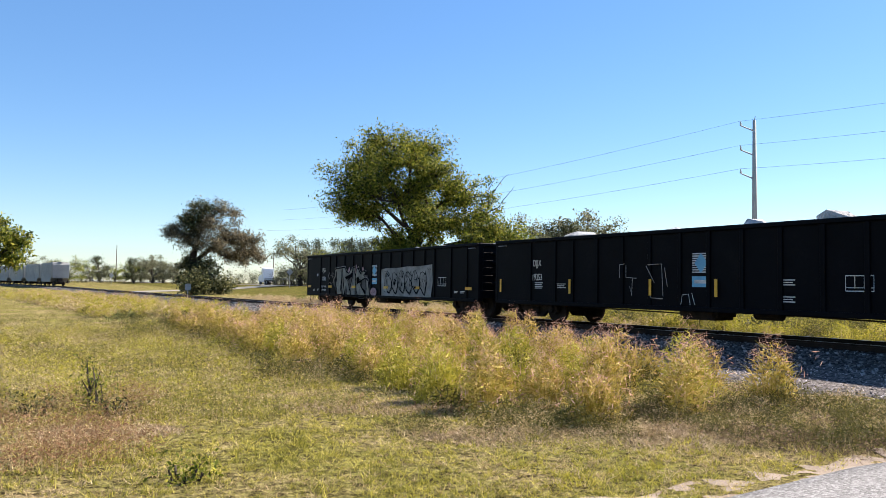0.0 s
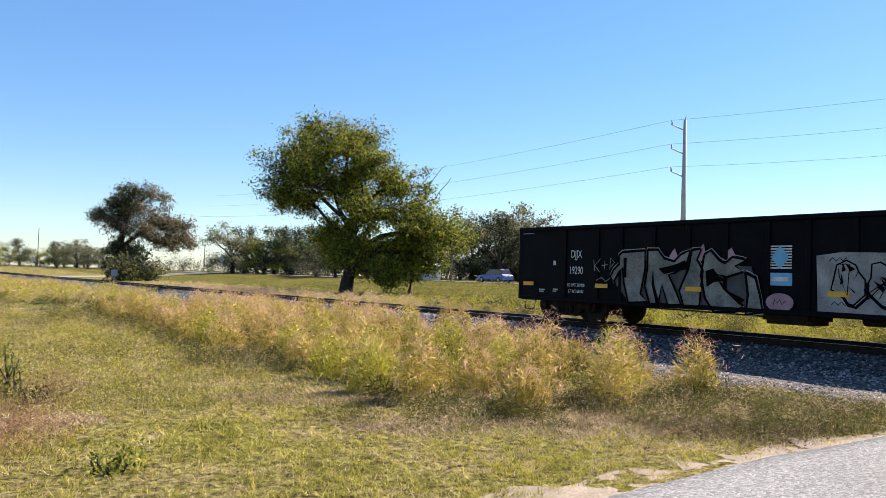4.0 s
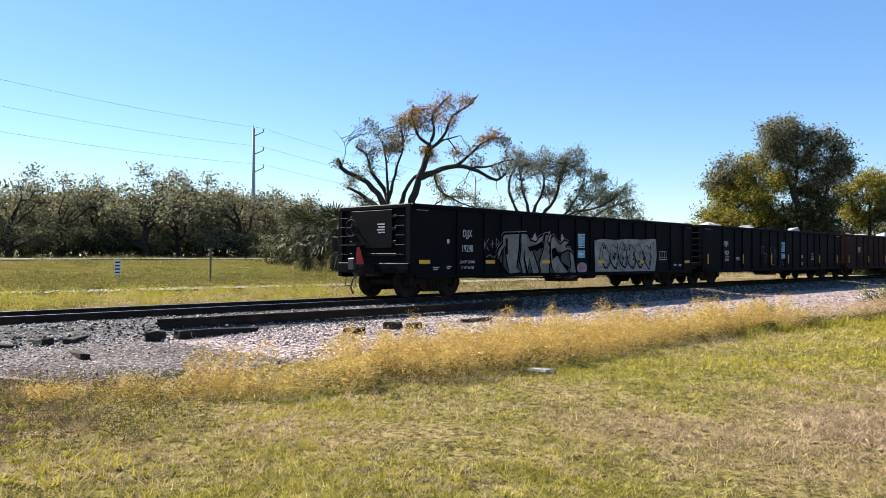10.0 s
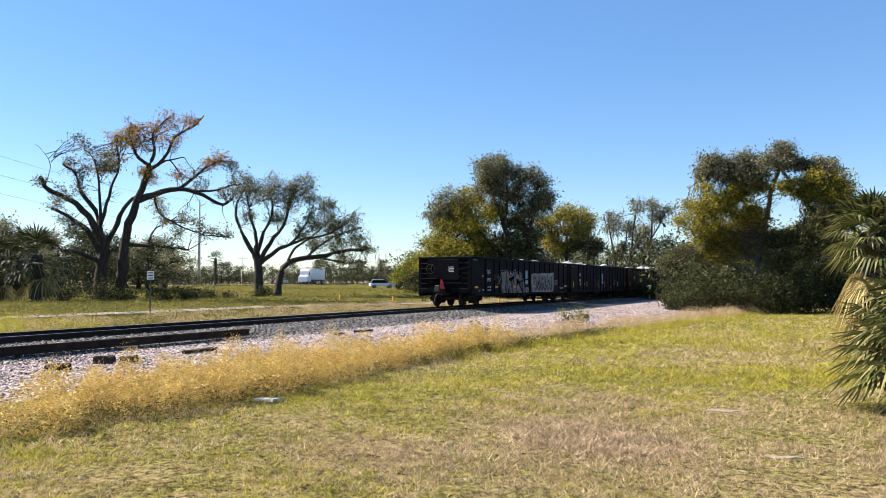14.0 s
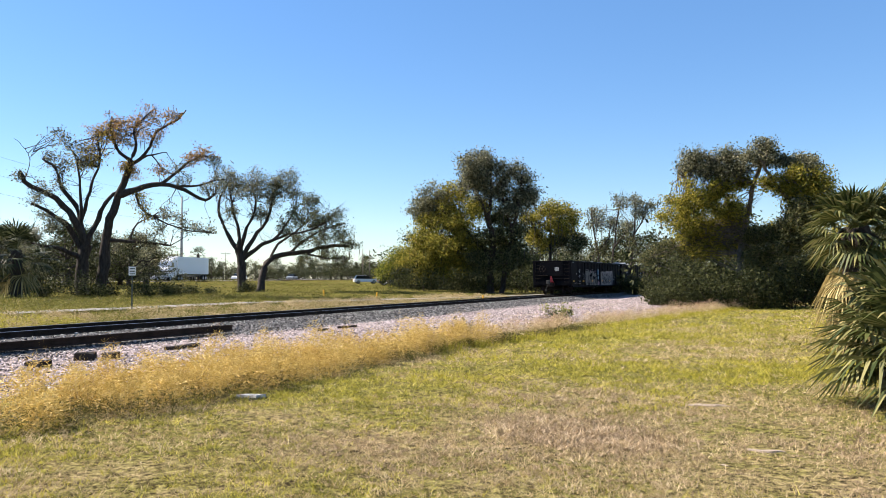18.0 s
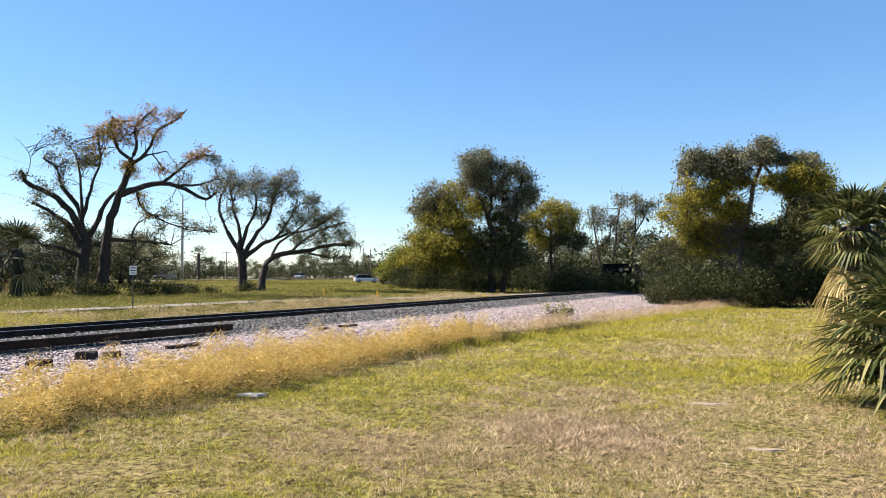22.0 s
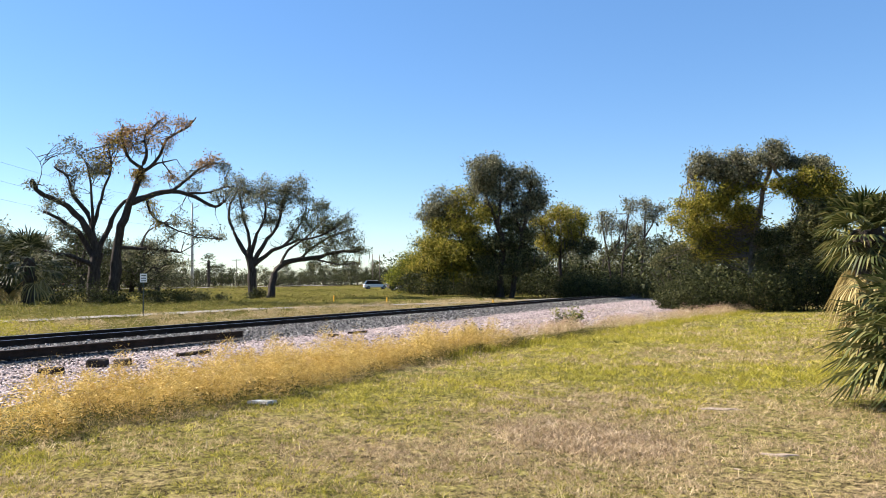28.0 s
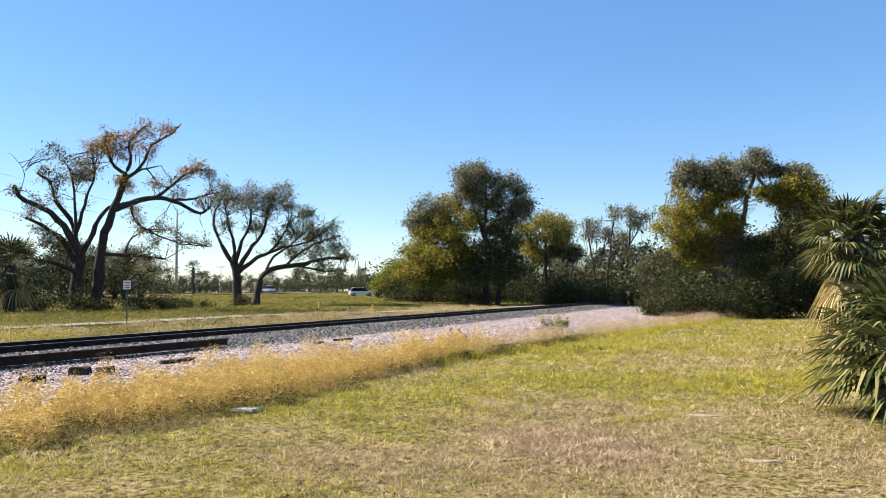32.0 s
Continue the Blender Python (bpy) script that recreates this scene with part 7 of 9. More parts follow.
# ---- distant woods: a few kinds, repeated ----
def far_kind(seed, leaf, tall, moss=0):
    rnd = random.Random(seed)
    lobes = []
    for k in range(8):
        a, q = rnd.uniform(0, math.tau), rnd.uniform(0.2, 1)
        lobes.append((q * tall * 0.48 * math.cos(a), q * tall * 0.48 * math.sin(a), tall * rnd.uniform(0.42, 0.88) * (1.08 - 0.28 * q), tall * rnd.uniform(0.13, 0.22), 0.8))
    for k in range(6):
        a = rnd.uniform(0, math.tau)
        lobes.append((tall * 0.34 * math.cos(a), tall * 0.34 * math.sin(a), tall * 0.24, tall * 0.15, 0.9))
    return lobe_tree("woodland_tree", "distant grey-green oak in a line of woods", 0, 0, seed, (tall * 0.35, tall * 0.035, 0, 0), lobes, leaf, 24, 0.15, 0.6, 4, sub=1, moss=moss // 3, moss_len=1.4, z=-60, group="trees of the distant woods", turn=0, fine=False)


KINDS = [far_kind(201, LEAF_WOOD, 12, 200), far_kind(202, LEAF_WOOD, 12, 350), far_kind(203, LEAF, 12), far_kind(204, LEAF_YELLOW, 12), far_kind(205, LEAF_SHADED, 12, 120), far_kind(206, LEAF_GREY, 12, 260)]
_used = set()


def place_tree(kind, az, d, height, rnd):
    x, y = polar(az, d)
    k = height / 12
    m = pose(x, y, ground_z(x, y) - 0.2, 0, 0, rnd.uniform(0, 360))
    if kind not in _used:
        _used.add(kind)
        t = KINDS[kind]
        t.matrix_basis = m
    else:
        t = copy_thing(KINDS[kind], m)
    t.scale = (k * rnd.uniform(0.9, 1.25), k * rnd.uniform(0.9, 1.25), k)
    return t


_rf = random.Random(77)
# (from, to, distance, height, how many, kinds)
for _a0, _a1, _d, _h, _n, _ks in ((10.8, 4.5, 150, 9.5, 8, (2, 0, 4)), (5.0, -4.0, 120, 8.5, 7, (0, 1, 4)), (-6.6, -11.6, 118, 13.2, 7, (4, 0, 0)), (22.0, 17.0, 260, 9, 5, (0, 4)), (24.5, 19.0, 420, 12, 7, (2, 4)), (30, 25, 300, 11, 5, (0, 2)),
                                  (-12.5, -20.5, 130, 9.0, 6, (3, 1, 0)), (-23, -36, 190, 6.5, 12, (0, 2, 4)), (-36, -57, 160, 9.0, 18, (0, 1, 4)), (-56, -60.7, 210, 9.5, 5, (0, 4)), (-60.9, -61.4, 440, 14, 3, (0, 4)), (-62.6, -66, 170, 10, 4, (0, 1)), (-60.5, -70, 104, 11.5, 9, (0, 1, 5)), (-62, -72, 118, 13.0, 6, (1, 0)),
                                  (-69, -99, 112, 11.5, 24, (0, 1, 5, 0)), (-72, -100, 124, 13.0, 16, (1, 5, 0)), (-96, -110, 165, 10.0, 11, (0, 1, 4)), (-97, -102.5, 78, 6.0, 4, (0, 4)), (-98.5, -110, 96, 6.3, 13, (4, 4, 0)), (-108, -126, 260, 7.0, 20, (0, 4, 4)), (-118, -127, 300, 9, 7, (0, 4)), (-128, -147, 112, 9.0, 12, (3, 4, 0)), (-147.5, -163, 84, 8.6, 10, (0, 4, 3))):
    for _k in range(_n):
        _f = (_k + 0.5) / _n
        place_tree(_rf.choice(_ks), _a0 + (_a1 - _a0) * _f + _rf.uniform(-0.4, 0.4), _d * _rf.uniform(0.94, 1.08), _h * _rf.uniform(0.78, 1.16), _rf)
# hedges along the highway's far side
# leaf colour carries the shade of the understory below the woods
HEDGE = [bush("hedge_bush", "dark green roadside hedge bush", 0, 0, 300 + k, 2.2, 3.0, LEAF_SHADED, 800, 0.105, z=-60, group="hedge along the highway") for k in range(3)]
_hu = set()
for _a0, _a1, _d0, _d1, _n, _h in ((12, -9, 165, 118, 32, 1.55), (-8, -34, 118, 112, 52, 1.35), (-34, -58.8, 112, 125, 54, 1.5), (-57.5, -60.4, 190, 260, 5, 2.2), (-62.6, -66, 150, 110, 6, 1.6), (-66, -100, 104, 116, 34, 1.15), (-62, -102, 128, 136, 30, 2.3), (-100, -112, 115, 150, 12, 1.0), (-104, -126, 190, 240, 40, 1.6), (27, 12, 330, 220, 14, 1.4), (-126.5, -146.5, 100, 104, 24, 1.9), (-146.5, -160, 56, 56, 14, 1.5), (-97, -104, 72, 74, 6, 1.2)):
    for _k in range(_n):
        _f = (_k + 0.5) / _n
        _x, _y = polar(_a0 + (_a1 - _a0) * _f + _rf.uniform(-0.3, 0.3), (_d0 + (_d1 - _d0) * _f) * _rf.uniform(0.97, 1.04))
        _m = pose(_x, _y, ground_z(_x, _y) - 0.1, 0, 0, _rf.uniform(0, 360))
        _q = _rf.randrange(3)
        if _q not in _hu:
            _hu.add(_q)
            _t = HEDGE[_q]
            _t.matrix_basis = _m
        else:
            _t = copy_thing(HEDGE[_q], _m)
        _s = _h * _rf.uniform(0.75, 1.25)
        _t.scale = (_s * 1.05, _s * 1.05, _s)


# ---- palms ----
def fan_frond(m, base, direction, stalk, blade, rnd, droop, leaflets=26):
    """A fan leaf: a stalk and pleated leaflets that bend down at the tips."""
    d = Vector(direction).normalized()
    side = d.cross(Vector((0, 0, 1))).normalized()
    up = side.cross(d)
    tip = Vector(base) + d * stalk + Vector((0, 0, -0.18 * droop * stalk))
    w = 0.022
    b = Vector(base)
    m.add([b - side * w, b + side * w, tip + side * w * 0.7, tip - side * w * 0.7], [(0, 1, 2, 3)])
    for k in range(leaflets):
        a = (k / (leaflets - 1) - 0.5) * 2 * 1.75
        L = blade * (1.0 - 0.28 * abs(a) / 1.75) * rnd.uniform(0.88, 1.08)
        dd = (d * math.cos(a) + side * math.sin(a) + up * 0.12 * math.cos(a)).normalized()
        ss = (side * math.cos(a) - d * math.sin(a))
        mid = tip + dd * L * 0.55 + Vector((0, 0, -0.06 * droop * L))
        end = tip + dd * L * 0.95 + Vector((0, 0, -0.42 * droop * L * rnd.uniform(0.6, 1.3)))
        ww = blade * 0.032
        m.add([tip, mid - ss * ww + up * 0.01, end, mid + ss * ww - up * 0.01], [(0, 1, 2, 3)])


def palm(name, label, x, y, seed, trunk_h, r, stalk, blade, fronds=26, dead=8, turn=None, leaflets=26, skirt=0.6, leaf=None):
    rnd = random.Random(seed)
    t = thing(name, label, "palm", pose(x, y, ground_z(x, y) - 0.05, 0, 0, facing(x, y) if turn is None else turn))
    m = Mesh()
    n = 10
    m.tube([(0.03 * math.sin(k), 0.03 * math.cos(k * 1.7), trunk_h * k / n) for k in range(n + 1)], [r * (1.15 + 0.12 * math.sin(k * 2.3)) for k in range(n + 1)], 12)
    part("trunk", m.data("trunk", BARK), t, "fibrous stubby palm trunk")
    for k in range(int(trunk_h * 14)):
        a, z = k * 2.4, 0.15 + (trunk_h - 0.2) * rnd.random()
        part("boot", BOOT, t, at=pose(r * 1.1 * math.cos(a), r * 1.1 * math.sin(a), z, 0, 35, math.degrees(a)))
    for k in range(fronds + dead):
        is_dead = k >= fronds
        a = k * 2.39996 + rnd.uniform(-0.2, 0.2)
        e = rnd.uniform(-1.35, -0.75) if is_dead else math.sin(1.45 - 2.0 * (k / fronds)) * 1.05
        d = (math.cos(a) * math.cos(e), math.sin(a) * math.cos(e), math.sin(e))
        f = Mesh()
        fan_frond(f, (0, 0, trunk_h - 0.05 - (skirt * rnd.random() if is_dead else 0)), d, stalk * rnd.uniform(0.75, 1.15), blade * rnd.uniform(0.85, 1.1), rnd, 1.5 if is_dead else 0.55 + 0.5 * k / fronds, leaflets)
        part("dead_frond" if is_dead else "frond", f.data("frond", PALM_DEAD if is_dead else leaf or PALM), t, "dry straw-coloured fan frond" if is_dead else "")
    return t


BOOT = Mesh().tube([(0, 0, 0), (0.10, 0, 0), (0.24, 0, 0.0)], [0.05, 0.045, 0.02], 6).data("boot", BARK)
palm("cabbage_palm", "stubby cabbage palm with green and straw fan fronds", *polar(-161.3, 11.6), 1, 0.95, 0.22, 0.7, 0.9, 54, 16, leaf=PALM_MID)
palm("cabbage_palm", "cabbage palm with drooping dry fronds", *polar(-157.8, 19.0), 2, 2.75, 0.25, 0.65, 0.85, 38, 18, skirt=1.5, leaf=PALM_MID)
palm("cabbage_palm", "cabbage palm behind others at the lawn's edge", *polar(-164, 16.0), 3, 1.9, 0.25, 0.7, 0.9, 28, 10)
palm("cabbage_palm", "dark shaggy cabbage palm on the grassy bank", *polar(-101.7, 60), 4, 3.2, 0.3, 1.6, 1.5, 44, 5, leaflets=16, leaf=PALM_DARK)
palm("cabbage_palm", "dark shaggy cabbage palm on the grassy bank", *polar(-99.6, 62), 5, 3.0, 0.3, 1.6, 1.5, 44, 4, leaflets=16, leaf=PALM_DARK)
palm("cabbage_palm", "small distant cabbage palm above bushes", *polar(-112.85, 150), 6, 5.0, 0.2, 1.0, 1.1, 22, 0, leaflets=14, leaf=PALM_DARK)
palm("palmetto_sprout", "small green palmetto sprout in grass", *polar(22.1, 32), 7, 0.1, 0.06, 0.45, 0.55, 9, 0, leaflets=12)

# ---- vehicles on the highway ----
def wheel_at(parent, x, y, r=0.33, w=0.22):
    t = part("wheel", Mesh().tube([(x, y - w / 2, r), (x, y + w / 2, r)], r, 16).data("wheel", TYRE), parent)
    part("rim", Mesh().tube([(x, y - w / 2 - 0.01, r), (x, y + w / 2 + 0.01, r)], r * 0.55, 12).data("rim", GALV), t)


def saloon(label, paint, L=4.6, top=1.45, boxy=0.0):
    """A car heading +x: lower body, cabin with dark windows, wheels and lamps."""
    c = thing("car", label, "car")
    h = L / 2
    low = [(-h, 0.35), (-h, 0.85), (-h + 0.1, 0.95), (h - 1.3, 0.92), (h - 0.2, 0.78), (h, 0.65), (h, 0.35)]
    part("body", bevelled(plate(low, -0.88, 1.76).data("body", paint), 0.06, 2), c)
    b = 0.5 - 0.35 * boxy
    cab = [(-h + 0.35 * (1 - boxy) + 0.05, 0.93), (-h + 0.35 + b * 0.8, top), (0.35, top), (h - 1.25, 0.92)]
    cabin = part("cabin", bevelled(plate(cab, -0.72, 1.44).data("cabin", GLASS_DARK), 0.04), c, "dark glazed cabin")
    part("roof", bevelled(Mesh().box(-h + 0.42 + b * 0.8, -0.68, top - 0.03, 0.32, 0.68, top + 0.03).data("roof", paint), 0.02), cabin)
    for x in (-h + 0.8, h - 0.85):
        for y in (-0.8, 0.8):
            wheel_at(c, x, y)
    for y in (-0.65, 0.65):
        part("headlight", Mesh().box(h - 0.03, y - 0.15, 0.62, h + 0.015, y + 0.15, 0.74).data("headlight", CAR_WHITE), c)
        part("tail_light", Mesh().box(-h - 0.015, y - 0.15, 0.68, -h + 0.03, y + 0.15, 0.82).data("tail_light", RED), c)
    return c


def pickup(label, paint):
    c = thing("pickup_truck", label, "pickup truck")
    low = [(-2.8, 0.5), (-2.8, 1.12), (-0.7, 1.12), (-0.7, 1.1), (1.4, 1.1), (2.6, 1.02), (2.75, 0.9), (2.75, 0.45)]
    part("body", bevelled(plate(low, -0.97, 1.94).data("body", paint), 0.06, 2), c)
    cabin = part("cabin", bevelled(plate([(-0.75, 1.1), (-0.6, 1.85), (0.75, 1.85), (1.5, 1.08)], -0.8, 1.6).data("cabin", GLASS_DARK), 0.04), c, "dark glazed cabin")
    part("roof", bevelled(Mesh().box(-0.62, -0.78, 1.82, 0.75, 0.78, 1.89).data("roof", paint), 0.02), cabin)
    for x in (-1.9, 1.8):
        for y in (-0.86, 0.86):
            wheel_at(c, x, y, 0.39, 0.26)
    for y in (-0.75, 0.75):
        part("headlight", Mesh().box(2.72, y - 0.15, 0.85, 2.78, y + 0.15, 1.0).data("headlight", CAR_WHITE), c)
    return c


def semi_truck(label, flatbed=False):
    c = thing("semi_truck", label, "truck")
    part("cab", bevelled(plate([(5.2, 0.6), (5.2, 3.6), (5.8, 3.85), (7.0, 3.3), (7.3, 2.2), (8.6, 1.95), (8.7, 0.6)], -1.2, 2.4).data("cab", CAR_WHITE), 0.1, 2), c, "white tractor cab")
    part("windscreen", plate([(6.2, 2.3), (6.3, 3.0), (6.95, 3.0), (7.2, 2.25)], -1.215, 2.43).data("windscreen", GLASS_DARK), c)
    part("chassis", Mesh().box(-8.2, -0.5, 0.75, 8.2, 0.5, 1.05).data("chassis", CAR_DARK), c)
    if flatbed:
        part("deck", Mesh().box(-8.2, -1.25, 1.15, 4.4, 1.25, 1.45).data("deck", GALV), c, "empty flat deck")
    else:
        part("trailer_box", bevelled(Mesh().box(-8.3, -1.28, 1.15, 4.9, 1.28, 4.05).data("trailer_box", CAR_WHITE), 0.04), c, "white trailer box")
    for x in (-7.2, -6.0, 3.2, 4.4, 7.6):
        for y in (-1.0, 1.0):
            wheel_at(c, x, y, 0.5, 0.4)
    part("fuel_tank", Mesh().tube([(5.2, -1.0, 0.85), (6.6, -1.0, 0.85)], 0.33, 12).data("fuel_tank", GALV), c)
    return c


def lane(az, side):
    """Place on the highway in the direction az: side metres from its middle, positive nearer."""
    d = np.arange(30, 460, 0.1)
    x, y = -math.sin(radians(az)) * d, math.cos(radians(az)) * d
    k = int(np.argmin(np.abs(off_highway(x, y) - side)))
    return float(x[k]), float(y[k])


def highway_pose(az, side, north):
    x, y = lane(az, side)
    m = float((np.interp(y + 5, _hy, _hx) - np.interp(y - 5, _hy, _hx)) / 10)
    turn = math.degrees(math.atan2(1, m)) if north else math.degrees(math.atan2(-1, -m))
    return pose(x, y, 1.345, 0, 0, turn)


TRAFFIC = [
    (semi_truck("white semi-trailer truck driving on the highway"), 3.5, True, [(0, -132), (11, -123), (13, -121.2), (15, -117.8), (17.5, -112.9), (18.5, -110.8), (19.5, -108.4), (20.5, -104.8), (21, -102.7), (22, -97.5), (23.5, -88), (25, -78), (32, -10)]),
    (saloon("silver car driving on the highway", CAR_GREY), 3.5, True, [(0, -131), (12, -120), (15, -116), (17.5, -111.3), (18.5, -108.9), (19, -107.5), (19.5, -106), (20.5, -101.8), (21.5, -97), (23, -88), (32, -20)]),
    (saloon("white car driving on the highway", CAR_WHITE), 3.5, True, [(0, -135), (16, -120), (18, -115.6), (18.5, -114.3), (19.5, -111.0), (20.5, -107.2), (21.5, -102.4), (22.5, -97), (24, -88), (32, -22)]),
    (saloon("pale grey car driving on the highway", CAR_GREY), 3.5, True, [(0, -136), (17.5, -120.5), (18.5, -118.0), (19.5, -114.8), (20.5, -111.3), (21.5, -107.4), (22.5, -102), (24, -93), (32, -25)]),
    (saloon("dark car driving on the highway", CAR_DARK, top=1.6, boxy=0.8), 3.5, True, [(0, -136), (18, -123.5), (19.5, -119.5), (21, -114), (22.5, -109), (24, -103), (26, -90), (32, -30)]),
    (saloon("grey car driving along the highway", CAR_GREY, top=1.55, boxy=0.7), 3.5, True, [(0, -137), (21, -124), (23, -115.5), (25, -109.5), (27, -102), (32, -60)]),
    (saloon("dark car driving away along the highway", CAR_DARK, top=1.65, boxy=0.9), -3.5, False, [(0, 24), (4.5, 22), (6, 10), (8, -10), (12, -45), (20, -70), (26, -94), (28, -104), (29, -108.6), (30, -112.8), (31, -117), (32, -120.1)]),
    (saloon("blue car on the highway", CAR_BLUE, top=1.5, boxy=0.5), 3.5, True, [(0, -38), (2.5, -19), (4.5, -5.0), (5.5, 1.6), (7, 7), (9, 10), (14, 14), (32, 18)]),
    (pickup("white pickup truck on the far road", CAR_WHITE), -3.5, False, [(0, 23.5), (1, 22.9), (2.5, 20.6), (4.5, 16.6), (8, 8), (14, -20), (32, -118)]),
    (semi_truck("white truck with an empty flat deck", True), 3.5, True, [(0, 11.9), (1, 13.2), (2.5, 15.2), (6, 18), (32, 27)]),
]
_x, _y = polar(-61.3, 150)
_c = saloon("white car far down the side road", CAR_WHITE, top=1.6, boxy=0.8)
_c.matrix_basis = pose(_x, _y, ground_z(_x, _y) + 0.03, 0, 0, facing(_x, _y) - 90)
# parked vehicles, trailer and shed by the trees
for _az, _d, _p, _l in ((-126.5, 118, CAR_DARK, "dark car parked by trees"), (-128.4, 104, CAR_DARK, "dark car parked in tree shade"), (-127.2, 112, CAR_GREY, "grey car parked by trees"), (-124.5, 150, CAR_WHITE, "white car parked by the road")):
    _c = saloon(_l, _p, top=1.6, boxy=0.7)
    _x, _y = polar(_az, _d)
    _c.matrix_basis = pose(_x, _y, ground_z(_x, _y) + 0.02, 0, 0, facing(_x, _y) + 10)
_x, _y = polar(-129.9, 92)
_s = thing("shed", "dull green metal shed beneath trees", "shed", pose(_x, _y, ground_z(_x, _y) - 0.1, 0, 0, facing(_x, _y)))
part("wall", bevelled(Mesh().box(-1.7, -1.2, 0, 1.7, 1.2, 2.1).data("wall", SHED_GREEN), 0.02), _s)
part("roof", Mesh().box(-1.8, -1.3, 2.1, 1.8, 1.3, 2.2).data("roof", SHED_GREEN), _s)
for _k in range(7):
    part("wall_rib", Mesh().box(-1.6 + _k * 0.52, -1.23, 0.05, -1.55 + _k * 0.52, -1.19, 2.05).data("wall_rib", SHED_GREEN), _s)
for _az, _d, _w, _h, _l in ((-20.4, 175, 17, 4.2, "long pale roof beyond the hedge"), (-31.9, 190, 11, 3.8, "pale low roof beyond the hedge"), (-37.2, 230, 13, 4.0, "pale low roof beyond the hedge"), (-3.0, 105, 5.5, 2.9, "small pale shed in tree shade"), (-11.8, 140, 10, 4.0, "grey low house among trees")):
    _x, _y = polar(_az, _d)
    _s = thing("house", _l, "house", pose(_x, _y, ground_z(_x, _y) - 0.1, 0, 0, facing(_x, _y)))
    part("wall", Mesh().box(-_w / 2, -3, 0, _w / 2, 3, _h * 0.72).data("wall", ROOF_PALE), _s)
    _m = Mesh().add([(-_w / 2 - 0.4, -3.5, _h * 0.7), (_w / 2 + 0.4, -3.5, _h * 0.7), (_w / 2 + 0.4, 3.5, _h * 0.7), (-_w / 2 - 0.4, 3.5, _h * 0.7), (-_w / 2 - 0.4, 0, _h), (_w / 2 + 0.4, 0, _h)], [(0, 1, 5, 4), (2, 3, 4, 5), (0, 4, 3), (1, 2, 5), (0, 3, 2, 1)])
    part("roof", _m.data("roof", ROOF_PALE), _s, "pale metal roof")
    for _k in (-0.25, 0.2):
        part("window", Mesh().box(_w * _k - 0.5, -3.04, 1.0, _w * _k + 0.5, -2.98, 2.0).data("window", GLASS_DARK), _s)

# ---- ties, timber and stones by the track ----
TIE_MESH = bevelled(Mesh().box(-0.115, -1.3, -0.09, 0.115, 1.3, 0.09).data("tie", TIE), 0.012)
_rt = random.Random(9)
for _k in range(290):
    _s = -62 + _k * 0.52
    if -12.9 < _s < -7.7:
        continue
    _x, _y, _h = line_at(_s)
    part("tie", TIE_MESH, track, at=pose(_x, _y, 0.275 - float(fall_at(_s)), 0, 0, math.degrees(_h) + _rt.uniform(-1.5, 1.5)))


def timber(label, x, y, L, w, h, turn, tilt=0.0, material=TIE, z=None, name="old_tie"):
    w, h = w * 0.85, h * 0.8
    d = bevelled(Mesh().box(-L / 2, -w / 2, 0, L / 2, w / 2, h).data(name, material), min(w, h) * 0.12)
    bm = bmesh.new()
    bm.from_mesh(d)
    bmesh.ops.subdivide_edges(bm, edges=bm.edges, cuts=2, use_grid_fill=True)
    bm.to_mesh(d)
    bm.free()
    for v in d.vertices:
        q = v.co * 7 + Vector((x, y, L))
        v.co += Vector((noise.noise(q), noise.noise(q + Vector((9, 0, 0))), noise.noise(q + Vector((0, 9, 0))))) * min(w, h) * 0.22
    return thing(name, label, "timber", pose(x, y, (ground_z(x, y) if z is None else z) + 0.01, 0, tilt, turn), data=d)


for _p in ((15.0, 0.15, 0.9, 0.24, 0.20, -10, 4), (12.9, 1.2, 1.1, 0.16, 0.09, 14, 3), (14.7, 1.95, 0.55, 0.22, 0.14, 30, 5), (15.0, 1.45, 0.8, 0.2, 0.12, -12, 0), (15.5, -0.95, 1.9, 0.24, 0.17, -52, 2), (15.1, -3.5, 0.42, 0.28, 0.17, 20, 6), (15.9, -4.5, 0.36, 0.3, 0.2, 60, 0), (15.7, -4.9, 0.32, 0.26, 0.19, 15, 4), (17.2, -6.9, 1.0, 0.22, 0.12, -60, 0), (21.4, -14.0, 0.9, 0.2, 0.12, -66, 0), (20.6, -12.6, 0.5, 0.2, 0.12, -50, 3), (14.2, 2.4, 0.35, 0.15, 0.1, 70, 0)):
    timber("splintered dark old railway tie on gravel", *_p[:2], *_p[2:])
timber("flat rusty plate lying on the gravel", 7.9, 10.6, 0.9, 0.35, 0.035, -58, 2, STEEL, name="rusty_plate")
timber("flat rusty bar lying on the gravel", 8.15, 10.2, 0.9, 0.18, 0.03, -40, 1, STEEL, name="rusty_plate")
# a long half-buried old rail and board by the signs
thing("old_pole", "long grey weathered pole half sunk in gravel", "timber", data=Mesh().tube([(12.3, 3.85, 0.30), (11.6, 3.1, 0.24), (11.0, 2.5, 0.2), (10.3, 1.75, 0.2), (9.9, 1.2, 0.19), (9.5, 0.75, 0.15)], [0.03, 0.045, 0.05, 0.05, 0.045, 0.03], 8).data("old_pole", POLE_WOOD))
timber("pale weathered board lying beside the sign", 10.3, 2.55, 1.3, 0.2, 0.04, -38, 4, CONCRETE, name="weathered_board")
timber("thin pale stick on the gravel", 12.9, 3.65, 0.9, 0.05, 0.05, -42, 4, POLE_WOOD, name="stick")
